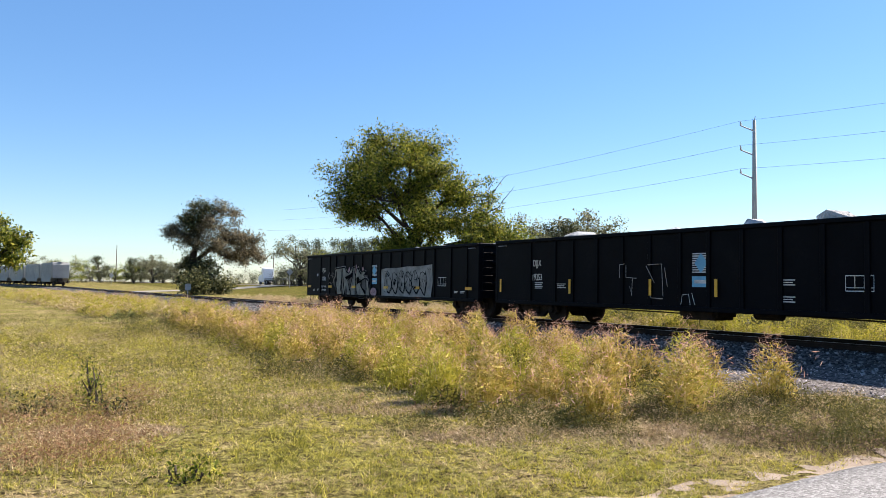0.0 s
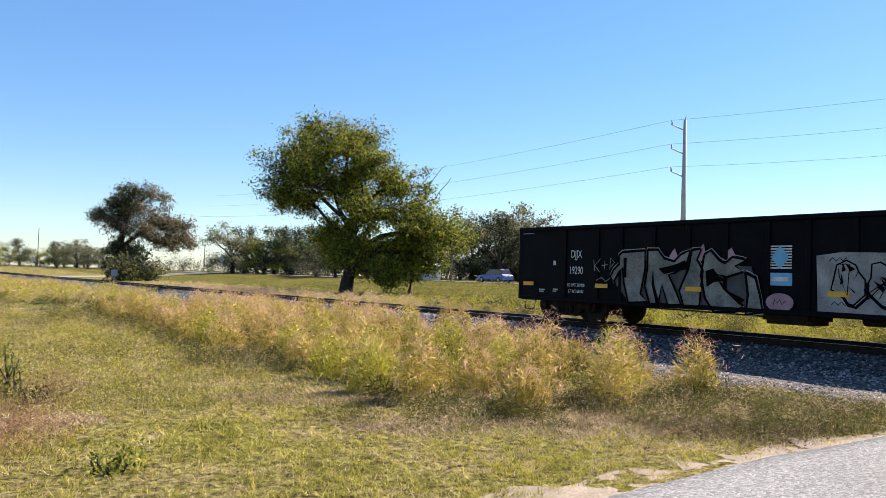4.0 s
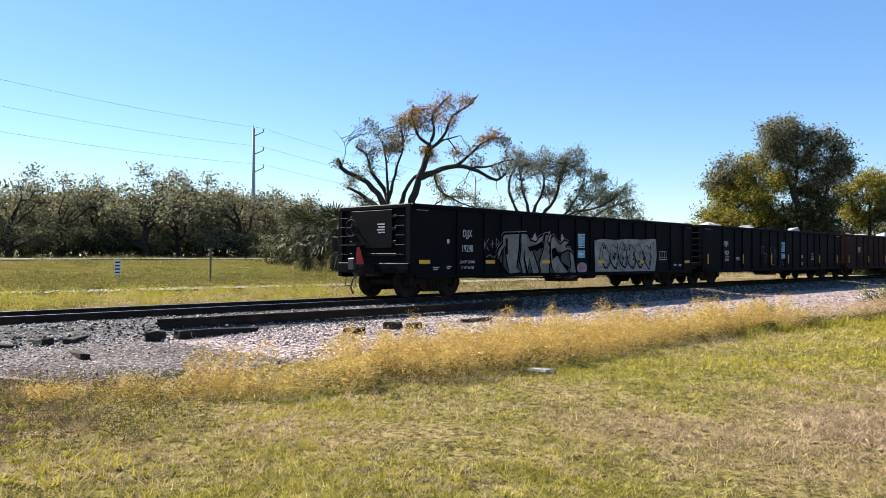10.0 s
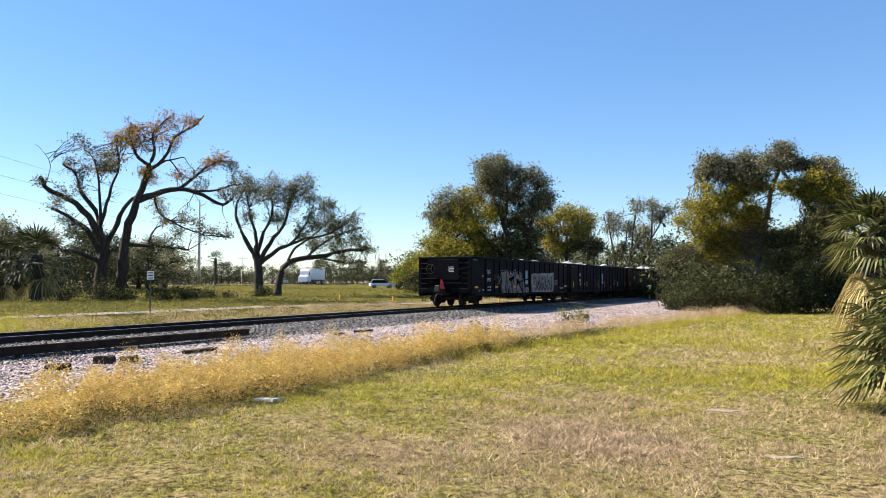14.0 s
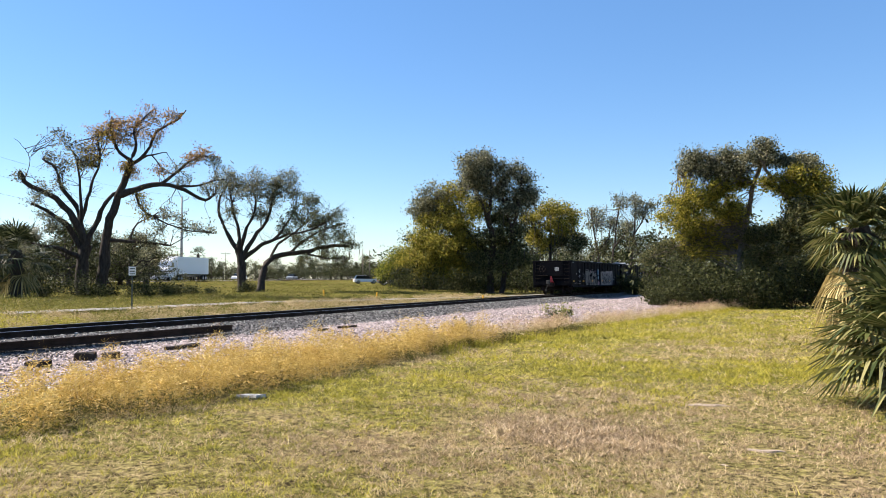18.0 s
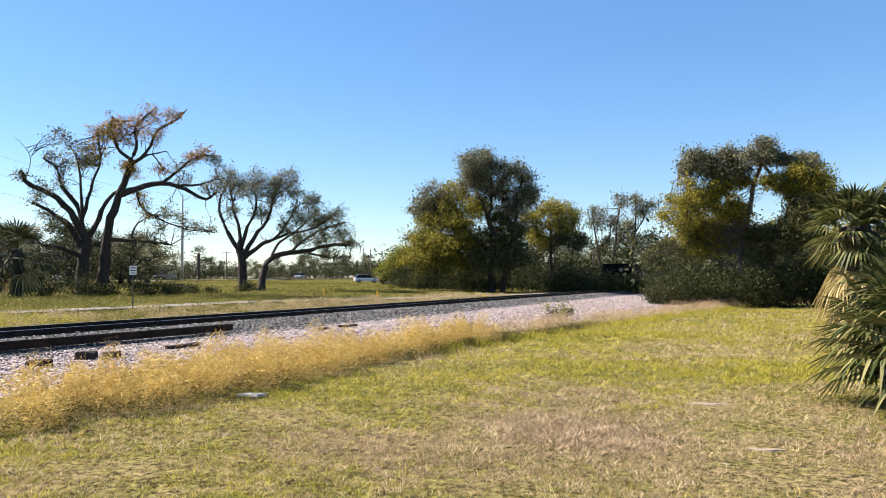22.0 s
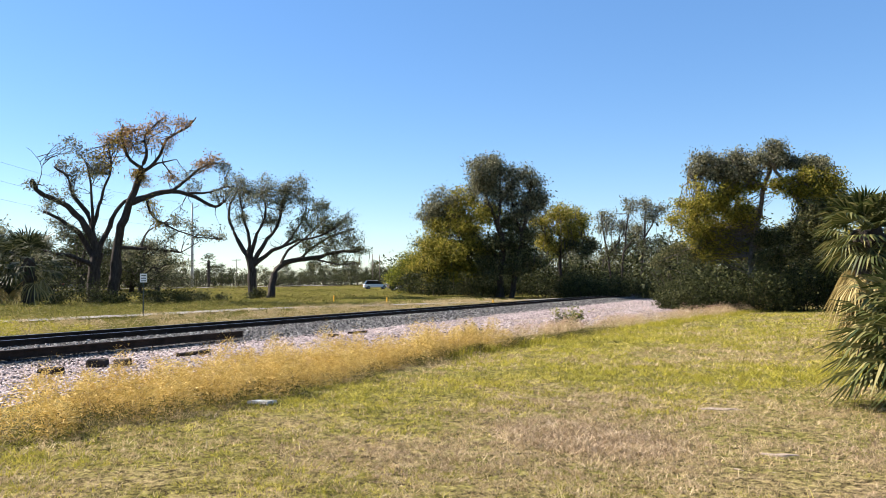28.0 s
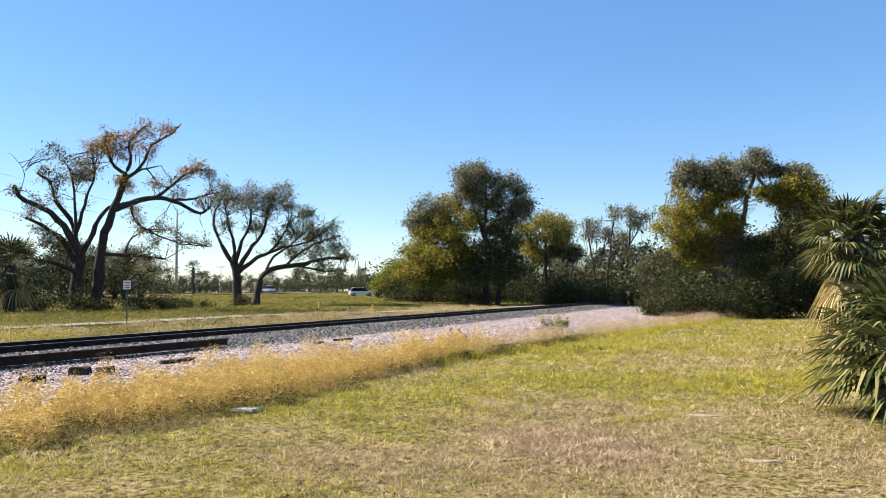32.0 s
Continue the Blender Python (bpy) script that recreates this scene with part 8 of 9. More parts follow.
for _pp in (((24.5, -20.0), (22.9, -22.6), (23.4, -25.0)), ((28.5, -31), (27.6, -34), (28.6, -37))):
    thing("washed_sand", "pale streak of washed sand beside the ballast", "sand", kind="structure", data=np_mesh("washed_sand", *strip([(x - 0.25, y - 0.1) for x, y in _pp], [(x + 0.25, y + 0.1) for x, y in _pp], lambda x, y: land(x, y) + 0.05, 14, 3), SAND))
thing("flat_stone", "flat white stone lying at the lawn's edge", "stone", data=bevelled(Mesh().box(-0.2, -0.13, 0, 0.2, 0.13, 0.06, pose(9.75, -4.85, 0.05, 3, 2, 25)).data("flat_stone", BOULDER), 0.03, 2))
thing("white_stone", "small pale painted stone under palm fronds", "stone", data=bevelled(Mesh().box(-0.13, -0.1, 0, 0.13, 0.1, 0.42, pose(*polar(-159.6, 12.0), 0, 4, 2, 25)).data("white_stone", BOULDER), 0.05, 2))


def stones(name, label, count, place, size, seed, material=STONE):
    """Angular stones, eight faces each, joined."""
    rng = np.random.default_rng(seed)
    c = place(rng, count)
    n = len(c)
    base = np.array([(1, 0, 0), (-1, 0, 0), (0, 1, 0), (0, -1, 0), (0, 0, 1), (0, 0, -1)], float)
    v = base[None] * rng.uniform(0.55, 1.25, (n, 6, 1)) + rng.normal(0, 0.16, (n, 6, 3))
    q = rng.normal(0, 1, (n, 3, 3))
    a = q[:, 0] / np.linalg.norm(q[:, 0], axis=1)[:, None]
    b = np.cross(a, q[:, 1])
    b /= np.linalg.norm(b, axis=1)[:, None]
    m = np.stack([a, b, np.cross(a, b)], 1)
    s = size * rng.uniform(0.6, 1.5, (n, 1, 1))
    v = np.einsum("nij,njk->nik", v * s, m) + c[:, None]
    t = np.array([(0, 2, 4), (2, 1, 4), (1, 3, 4), (3, 0, 4), (2, 0, 5), (1, 2, 5), (3, 1, 5), (0, 3, 5)])
    f = (np.arange(n)[:, None, None] * 6 + t[None]).reshape(-1, 3)
    return tagged(new(name, np_mesh(name, v.reshape(-1, 3), f, material)), label, "gravel", kind="stuff")


_ls = np.array([line_at(s, 0)[:2] for s in np.arange(-90, 100, 0.25)])
_lt = np.array([line_at(s, 1)[:2] for s in np.arange(-90, 100, 0.25)]) - _ls


EDGE_ROW = [gravel_edge(q) for q in np.arange(-90, 100, 0.5)]


def beside_line(rng, count, s0, s1, u0, u1, zf, power=1.0):
    s = at_mark(s0 + (s1 - s0) * rng.random(count))
    u = (u0 + (u1 - u0) * rng.random(count) ** power) + (swing_at(s) * rng.random(count) if u1 > 5 else 0)
    k = np.clip((s + 90) / 0.25, 0, len(_ls) - 1).astype(int)
    p = _ls[k] + _lt[k] * u[:, None] + rng.normal(0, 0.12, (count, 2))
    reach = np.interp(s, np.arange(-90, 100, 0.5), EDGE_ROW)
    keep = ~inside(p[:, 0], p[:, 1], ROAD_POLY) & (u < reach - 0.1)
    p, u, s = p[keep], u[keep], s[keep]
    return np.column_stack([p, zf(p[:, 0], p[:, 1], u)])


def ballast_top(x, y, u):
    a = np.abs(u)
    f = fall_at(foot_s(x, y))
    return np.where(a < 1.75, 0.37 - f, np.where(a < 3.3, 0.37 - (a - 1.75) / 1.55 * 0.18 - f, np.maximum(0.19 - (a - 3.3) * 0.17 - f, land(x, y) + 0.03))) - 0.005


stones("ballast_stones", "grey angular ballast stones on the shoulder", 13500, lambda r, n: beside_line(r, n, -32, 22, 0.9, 3.9, ballast_top), 0.034, 1)
stones("ballast_stones", "grey angular ballast stones on the shoulder", 6500, lambda r, n: beside_line(r, n, 14, 50, 0.9, 3.8, ballast_top), 0.04, 2)
stones("ballast_stones", "grey angular ballast stones on the shoulder", 3500, lambda r, n: beside_line(r, n, -60, -28, 0.9, 4.0, ballast_top), 0.05, 3)
stones("loose_gravel", "pale loose gravel beside the track", 13000, lambda r, n: beside_line(r, n, -24, 16, 3.2, 8.2, lambda x, y, u: land(x, y) + 0.026, 1.2), 0.021, 4, PEBBLE)
stones("loose_gravel", "pale pinkish gravel in the broad spread", 15000, lambda r, n: beside_line(r, n, -1, 48, 3.2, 7.8, lambda x, y, u: land(x, y) + 0.032), 0.028, 5, PEBBLE_PINK)

# ---- grass and weeds ----
def blades(name, label, p, height, width, material, seed, lean=0.5, kind="stuff", droop=0.25, out=None):
    """Grass blades of two bent pieces, each standing at a row of p."""
    rng = np.random.default_rng(seed)
    n = len(p)
    h = height * rng.uniform(0.55, 1.25, n) if np.isscalar(height) else height
    a = rng.uniform(0, math.tau, n) if out is None else out + rng.normal(0, 0.7, n)
    d = np.stack([np.cos(a), np.sin(a), 0 * a], 1)
    turn = rng.uniform(0, math.tau, n)
    w = np.stack([np.cos(turn), np.sin(turn), 0 * a], 1) * (width * rng.uniform(0.6, 1.4, n))[:, None]
    q = (lean * rng.random(n) * h)[:, None]
    up = np.array([0, 0, 1.0])
    mid = p + d * q * 0.4 + up * (h * 0.62)[:, None]
    tip = p + d * q * 1.15 + up * (h * (1 - droop * rng.random(n)))[:, None]
    v = np.stack([p - w, p + w, mid + w * 0.8, mid - w * 0.8, tip + w * 0.12, tip - w * 0.12], 1).reshape(-1, 3)
    k = np.arange(n)[:, None] * 6
    f = np.concatenate([k + np.array([0, 1, 2, 3]), k + np.array([3, 2, 4, 5])])
    return tagged(new(name, np_mesh(name, v, f, material)), label, "grass", kind=kind), tip


def flecks(name, label, p, height, width, material, seed, lean=1.2):
    """Short blades of one leaning piece each."""
    rng = np.random.default_rng(seed)
    n = len(p)
    a, turn = rng.uniform(0, math.tau, n), rng.uniform(0, math.tau, n)
    q = height * lean * rng.random(n)
    w = np.stack([np.cos(turn), np.sin(turn), 0 * a], 1) * (width * rng.uniform(0.6, 1.4, n))[:, None]
    tip = p + np.stack([np.cos(a) * q, np.sin(a) * q, height], 1)
    v = np.stack([p - w, p + w, tip], 1).reshape(-1, 3)
    return tagged(new(name, np_mesh(name, v, np.arange(3 * n).reshape(-1, 3), material)), label, "grass", kind="stuff")


def tussocks(name, label, centres, per, spread, height, size, material, seed, plume=None, plumes=20, lift=0.6, stem=BLADE_STRAW, stems=14, thick=0.07):
    """Bushy grass clumps: rounded masses of short leaves at all angles on thin stems, feathery on top."""
    rng = np.random.default_rng(seed)
    m = len(centres)
    tall = height * rng.uniform(0.62, 1.18, m)
    wide = spread * rng.uniform(0.7, 1.3, m)

    def cloud(k, low, high):
        j = np.repeat(np.arange(m), k)
        q, a = np.sqrt(rng.random(len(j))) * rng.uniform(0.8, 1.25, len(j)), rng.uniform(0, math.tau, len(j))
        o = np.column_stack([np.cos(a), np.sin(a)]) * q[:, None]
        top = tall[j] * np.maximum(0.15, 1 - 0.5 * q ** 2)
        xy = centres[j] + o * wide[j][:, None]
        z = top * (low + (high - low) * rng.random(len(j)) ** 0.75)
        base = land(xy[:, 0], xy[:, 1])
        return xy, base, z, o, top

    xy, base, z, o, _ = cloud(per, 0.03, 1.0)
    n = len(xy)
    c = np.column_stack([xy, base + z])
    d = np.column_stack([rng.normal(0, 0.7, (n, 2)) + 0.5 * o, rng.normal(lift, 0.55, n)])
    d /= np.linalg.norm(d, axis=1)[:, None]
    b = np.cross(d, rng.normal(0, 1, (n, 3)))
    b /= np.linalg.norm(b, axis=1)[:, None]
    L = size * rng.uniform(0.5, 1.5, (n, 1))
    w = b * size * thick * rng.uniform(0.6, 1.5, (n, 1))
    tip = c + d * L + np.array([0, 0, -0.25]) * L
    v = np.stack([c - w, c + w, tip], 1).reshape(-1, 3)
    tagged(new(name, np_mesh(name, v, np.arange(3 * n).reshape(-1, 3), material)), label, "grass", kind="stuff")
    if stems:
        xy, base, z, o, top = cloud(stems, 0.8, 1.1)
        p = np.column_stack([xy - o * wide.mean() * 0.35, base])
        flecks(name + "_stalks", "thin dry stalks in the grass", p, z, np.full(len(p), size * 0.03), stem, seed + 1, 0.3)
    if plume is not None:
        xy, base, z, o, top = cloud(plumes, 0.85, 1.2)
        t = np.repeat(np.column_stack([xy, base + z]), 4, 0)
        n = len(t)
        t = t + rng.normal(0, 1, (n, 3)) * np.array([0.05, 0.05, 0.03])
        a = rng.normal(0, 0.7, (n, 3)) + np.array([0, 0, 0.5])
        a /= np.linalg.norm(a, axis=1)[:, None]
        b = np.cross(a, rng.normal(0, 1, (n, 3)))
        b /= np.linalg.norm(b, axis=1)[:, None]
        L = size * 0.45 * rng.uniform(0.5, 1.3, (n, 1))
        v = np.stack([t - a * L, t + b * size * 0.035, t + a * L], 1).reshape(-1, 3)
        tagged(new(name + "_plumes", np_mesh("plumes", v, np.arange(3 * n).reshape(-1, 3), plume)), "feathery pinkish seed heads of the grass", "grass", kind="stuff")


def fan(rng, count, a0, a1, r0, r1, power=1.0):
    """Points in a sector round the origin."""
    az = radians(a0) + (radians(a1) - radians(a0)) * rng.random(count)
    r = r0 + (r1 - r0) * rng.random(count) ** power
    return np.stack([-np.sin(az) * r, np.cos(az) * r], 1)


def smooth_field(x, y, k, seed):
    r = np.random.default_rng(seed)
    f = np.zeros_like(x)
    for i in range(7):
        a, ph, q = r.uniform(0, 6.28), r.uniform(0, 6.28), k * r.uniform(0.5, 2.2)
        f += np.sin((x * math.cos(a) + y * math.sin(a)) * q + ph) / 7 * 1.9
    return f


def edge_at(x, y):
    """Where the mown lawn ends, as distance from the line: the rough strip lies between this and the gravel."""
    s = foot_s(x, y)
    return swing_at(s) + np.interp(mark_at(s), [-90, -60, -45, -30, -26, -24, -21.5, -19, -18, -17, -16.3, -15, -13, -6, -5, -4, -3, 1, 3, 6, 20, 30, 45, 70], [9.5, 10.2, 10.8, 11.5, 12.3, 12.6, 12.5, 12.1, 11.9, 11.8, 11.6, 9.0, 7.0, 7.6, 8.4, 9.2, 9.5, 9.6, 9.3, 8.8, 8.8, 8.6, 8.6, 7.5])


def gravel_limit(x, y):
    s = foot_s(x, y)
    return swing_at(s) + np.interp(mark_at(s), [-200, -60, -30, -20, -17, -13, -9, -3, 0, 2, 4, 8, 11, 13, 18, 30, 45, 90], [4.3, 4.4, 5.2, 6.8, 7.4, 7.0, 6.6, 7.9, 7.6, 7.6, 7.7, 7.9, 8.0, 8.0, 7.9, 7.2, 5.8, 5.0])


def on_land(p):
    return np.column_stack([p, land(p[:, 0], p[:, 1])])


def lawn(name, label, count, a0, a1, r0, r1, height, width, material, seed, want, power=1.5):
    rng = np.random.default_rng(seed)
    p = fan(rng, count, a0, a1, r0, r1, power)
    x, y = p.T
    u = off_line(x, y)
    keep = (road_gap(x, y) > 0.22 + 0.2 * smooth_field(x, y, 2.6, 21)) & ~inside(x, y, ROAD_POLY) & (u > gravel_limit(x, y) + 0.1) & want(x, y, u, rng)
    p = p[keep]
    p = on_land(np.repeat(p, 11, 0) + rng.normal(0, 0.035, (len(p) * 11, 2)) * np.clip(np.hypot(*np.repeat(p, 11, 0).T) / 9, 0.8, 3)[:, None])
    tall = np.repeat(rng.uniform(0.2, 1.9, len(p) // 11), 11)
    scale = np.clip(np.hypot(p[:, 0], p[:, 1]) / 9, 0.8, 3.0)
    flecks(name, label, p, height * tall * rng.uniform(0.5, 1.2, len(p)) * (0.7 + 0.3 * scale), width * scale, material, seed, 2.4)


WORN = [(5.0, -6.6, 2.3, 2.4), (6.0, -4.6, 1.2, 1.0), (2.6, -8.0, 1.8, 2.2), (7.2, -8.4, 1.3, 0.9), (1.6, 8.6, 1.9, 0.6), (-2.0, 11.4, 1.6, 0.7)]


def worn(x, y):
    """How far the lawn is trodden down to dead stalks."""
    k = 0 * x
    for wx, wy, rx, ry in WORN:
        k = np.maximum(k, np.exp(-((x - wx) / rx) ** 2 - ((y - wy) / ry) ** 2))
    return k


def dryness(x, y):
    return smooth_field(x, y, 0.55, 3) + 0.5 * smooth_field(x, y, 1.9, 4) + 1.1 * worn(x, y)


BARE = [(5.6, -9.15, 0.3), (3.8, -7.2, 0.25), (4.3, -8.0, 0.25), (3.6, -6.4, 0.2)]


def not_bare(x, y):
    k = np.ones(x.shape, bool)
    for bx, by, r in BARE:
        k &= (x - bx) ** 2 + (y - by) ** 2 > r * r * 0.5
    return k


for _i, (_a0, _a1, _sd) in enumerate(((33, -36, 1), (-62, -103, 2), (-103, -166, 3))):
    lawn("lawn_green", "short green lawn blades", 21000, _a0, _a1, 3.4, 27, 0.042, 0.0044, BLADE_GREEN, 10 + _sd, lambda x, y, u, r: not_bare(x, y) & (dryness(x, y) + r.normal(0, 0.5, x.shape) < 0.15))
    lawn("lawn_straw", "short dry straw-coloured lawn blades", 19000, _a0, _a1, 3.4, 27, 0.036, 0.0042, BLADE_STRAW, 20 + _sd, lambda x, y, u, r: not_bare(x, y) & (dryness(x, y) + r.normal(0, 0.5, x.shape) > (0.25 if _sd == 2 else -0.05)))
    lawn("lawn_lime", "yellow-green lawn blades", 10000, _a0, _a1, 4.0, 34, 0.046, 0.0046, BLADE_LIME, 30 + _sd, lambda x, y, u, r: not_bare(x, y) & (smooth_field(x, y, 0.8, 7) - 1.2 * worn(x, y) + r.normal(0, 0.25, x.shape) > 0.32))
lawn("trodden_lawn", "dry trodden pinkish-brown lawn stalks", 15000, -92, -166, 4.0, 13, 0.028, 0.0044, THATCH, 29, lambda x, y, u, r: not_bare(x, y) & (worn(x, y) + 0.3 * smooth_field(x, y, 1.6, 14) + r.normal(0, 0.15, x.shape) > 0.42), 1.0)
lawn("lawn_green", "far mown grass before the thicket", 6000, -118, -164, 20, 46, 0.045, 0.0052, BLADE_GREEN, 94, lambda x, y, u, r: smooth_field(x, y, 0.7, 31) + r.normal(0, 0.4, x.shape) > -0.4, 1.0)
lawn("lawn_straw", "far dry grass before the thicket", 3600, -112, -164, 20, 46, 0.04, 0.005, BLADE_STRAW, 95, lambda x, y, u, r: smooth_field(x, y, 0.7, 32) + r.normal(0, 0.4, x.shape) > -0.2, 1.0)
# flattened dead thatch
for _sd, (_x, _y, _rx, _ry) in enumerate(((1.6, 8.5, 1.9, 0.55), (-0.9, 10.4, 1.1, 0.5), (5.6, -6.4, 1.2, 0.7), (-3.6, 8.6, 0.8, 0.35), (3.1, 8.9, 0.8, 0.4))):
    _rn = np.random.default_rng(600 + _sd)
    _q, _t = np.sqrt(_rn.random(5200)), _rn.uniform(0, math.tau, 5200)
    _p = np.column_stack([_x + _rx * _q * np.cos(_t), _y + _ry * _q * np.sin(_t)]) + _rn.normal(0, 0.12, (5200, 2))
    _p = on_land(_p[road_gap(_p[:, 0], _p[:, 1]) > 0.3])
    flecks("dead_thatch", "flattened pinkish-brown dead grass", _p, 0.02 + 0.03 * _rn.random(len(_p)), np.full(len(_p), 0.008), THATCH, 610 + _sd, 3.0)
# longer lime tufts towards the thicket on the lawn's end
lawn("lawn_tufts", "bright lime grass tufts on the lawn", 5200, -126, -163, 12, 44, 0.06, 0.0055, BLADE_LIME, 41, lambda x, y, u, r: smooth_field(x, y, 1.1, 9) + r.normal(0, 0.15, x.shape) > 0.45, 1.0)
lawn("lawn_tufts", "green grass tufts on the lawn", 2500, 33, -34, 6, 16, 0.08, 0.005, BLADE_GREEN, 42, lambda x, y, u, r: smooth_field(x, y, 1.5, 11) + r.normal(0, 0.25, x.shape) > 0.45, 1.0)
lawn("lawn_tufts", "green weed tufts by the signs", 1500, -62, -100, 6, 12, 0.06, 0.009, BLADE_LIME, 43, lambda x, y, u, r: smooth_field(x, y, 1.7, 12) + r.normal(0, 0.25, x.shape) > 0.5, 1.0)


def clumps(name, label, centres, per, spread, height, width, material, seed, lean=0.55, plume=None, plume_share=0.4):
    """Tufts of tall grass; some blades carry a seed plume."""
    rng = np.random.default_rng(seed)
    c = np.repeat(centres, per, 0)
    hs = np.repeat(rng.uniform(0.65, 1.2, len(centres)), per) * height * rng.uniform(0.45, 1.1, len(c))
    o = rng.normal(0, spread, c.shape)
    r = np.hypot(o[:, 0], o[:, 1]) / spread
    hs = hs * np.exp(-0.16 * r * r) * 1.15
    p = on_land(c + o)
    _, tip = blades(name, label, p, hs, np.full(len(p), width), material, seed, lean * 1.3, droop=0.45, out=np.arctan2(o[:, 1], o[:, 0]))
    if plume is not None:
        k = rng.random(len(tip)) < plume_share
        t = np.repeat(tip[k], 5, 0)
        n = len(t)
        t = t + rng.normal(0, 0.035, (n, 3)) - np.array([0, 0, 1]) * rng.uniform(0, 0.16, n)[:, None]
        a = rng.normal(0, 1, (n, 3)) + np.array([0, 0, 0.8])
        a /= np.linalg.norm(a, axis=1)[:, None]
        b = np.cross(a, rng.normal(0, 1, (n, 3)))
        b /= np.linalg.norm(b, axis=1)[:, None]
        L = rng.uniform(0.03, 0.07, (n, 1))
        v = np.stack([t - a * L, t + b * 0.007, t + a * L, t - b * 0.007], 1).reshape(-1, 3)
        q = np.arange(n) * 4
        tagged(new(name + "_plumes", np_mesh("plumes", v, np.stack([q, q + 1, q + 2, q + 3], 1), plume)), "feathery pinkish seed heads of the tall grass", "grass", kind="stuff")


def rough_strip(rng, count, s0, s1, inner, outer):
    """Points between the gravel and the lawn's edge."""
    s = at_mark(s0 + (s1 - s0) * rng.random(count))
    k = np.clip((s + 90) / 0.25, 0, len(_ls) - 1).astype(int)
    lo = gravel_limit(_ls[k][:, 0], _ls[k][:, 1]) + inner
    hi = edge_at(_ls[k][:, 0], _ls[k][:, 1]) + outer
    u = lo + (hi - lo) * rng.random(count)
    p = _ls[k] + _lt[k] * u[:, None]
    return p[road_gap(p[:, 0], p[:, 1]) > 0.35]


def spaced(p, gap):
    """Thins points so that none lies closer to another than the gap."""
    kept = []
    for q in p:
        if all((q[0] - k[0]) ** 2 + (q[1] - k[1]) ** 2 > gap * gap for k in kept):
            kept.append(q)
    return np.array(kept)


_r = np.random.default_rng(50)
# tall bushy grass to the north of the road
_near = spaced(rough_strip(_r, 1600, -36, -15.9, 0.3, -0.3), 0.74)
_u = off_line(_near[:, 0], _near[:, 1])
_near = _near[(_u < 8.5) | (smooth_field(_near[:, 0], _near[:, 1], 0.9, 33) > -0.6)]
for _j, (_c, _lf, _cap) in enumerate(((_near[::3], TALL_LIME, 50), (_near[1::3], TALL_GOLD, 100), (_near[2::3], TALL_GOLD, 80))):
    tussocks("tall_grass", "tall bushy grass clumps with pink seed heads", _c, 700, 0.28, 0.86, 0.12, _lf, 51 + _j, PLUME, _cap, lift=0.85, thick=0.085, stems=10)
    tussocks("tall_grass", "yellow-green lower leaves of tall grass", _c, 150, 0.29, 0.5, 0.12, TALL_LIME, 251 + _j, lift=0.8, stems=0)
    clumps("tall_blades", "long arching blades of tall yellowing grass", _c, 80, 0.15, 0.66, 0.006, _lf, 151 + _j, 0.5, PLUME, _cap / 700)
tussocks("tall_olive", "dark olive grass between the golden clumps", spaced(rough_strip(_r, 260, -52, -15.6, 0.3, 0.25), 0.8), 300, 0.34, 0.36, 0.1, OLIVE_BLADE, 52)
tussocks("far_tall_grass", "tall golden grass along the far ballast", rough_strip(_r, 240, -88, -44, 0.3, 0.3), 162, 0.5, 0.75, 0.2, BLADE_LIME, 53, PLUME, 12)
tussocks("far_tall_straw", "tall dry straw grass along the far ballast", rough_strip(_r, 110, -88, -44, 0.3, 0.3), 144, 0.5, 0.65, 0.2, BLADE_STRAW, 54)
_p = fan(_r, 420, 33, 6, 9.5, 40)
_p = _p[off_line(_p[:, 0], _p[:, 1]) > 10.5]
_k = smooth_field(_p[:, 0], _p[:, 1], 0.5, 61) > 0.05
tussocks("meadow_grass", "loose knee-high olive meadow weeds", _p[~_k], 150, 0.5, 0.3, 0.055, FIELD_BLADE, 55)
tussocks("meadow_scrub", "dark olive scrubby weeds in the meadow", _p[_k], 300, 0.46, 0.5, 0.055, OLIVE_BLADE, 58)
_p = fan(_r, 420, 33, 6, 8.5, 30)
_p = _p[off_line(_p[:, 0], _p[:, 1]) > 10.5]
tussocks("meadow_straw", "loose dry meadow stalks", _p[:260], 110, 0.45, 0.34, 0.05, BLADE_STRAW, 56)
_p = fan(_r, 150, 33, 10, 10, 30)
tussocks("meadow_lime", "yellow-green meadow grass", _p[off_line(_p[:, 0], _p[:, 1]) > 10.5], 108, 0.5, 0.36, 0.08, BLADE_LIME, 155)
_p = fan(_r, 40, 31, 20, 7.6, 12)
tussocks("rust_weeds", "reddish-brown dying weeds", _p, 270, 0.32, 0.3, 0.05, RUSTWEED, 57)
clumps("rust_weeds", "reddish weeds at the lawn's edge", np.array([(-1.2, 10.9), (0.1, 10.2), (7.4, 3.0), (8.2, 3.1), (8.9, 2.7), (7.9, 9.4), (7.0, 9.6), (6.2, 9.4)]), 60, 0.3, 0.14, 0.006, RUSTWEED, 58, 0.9)
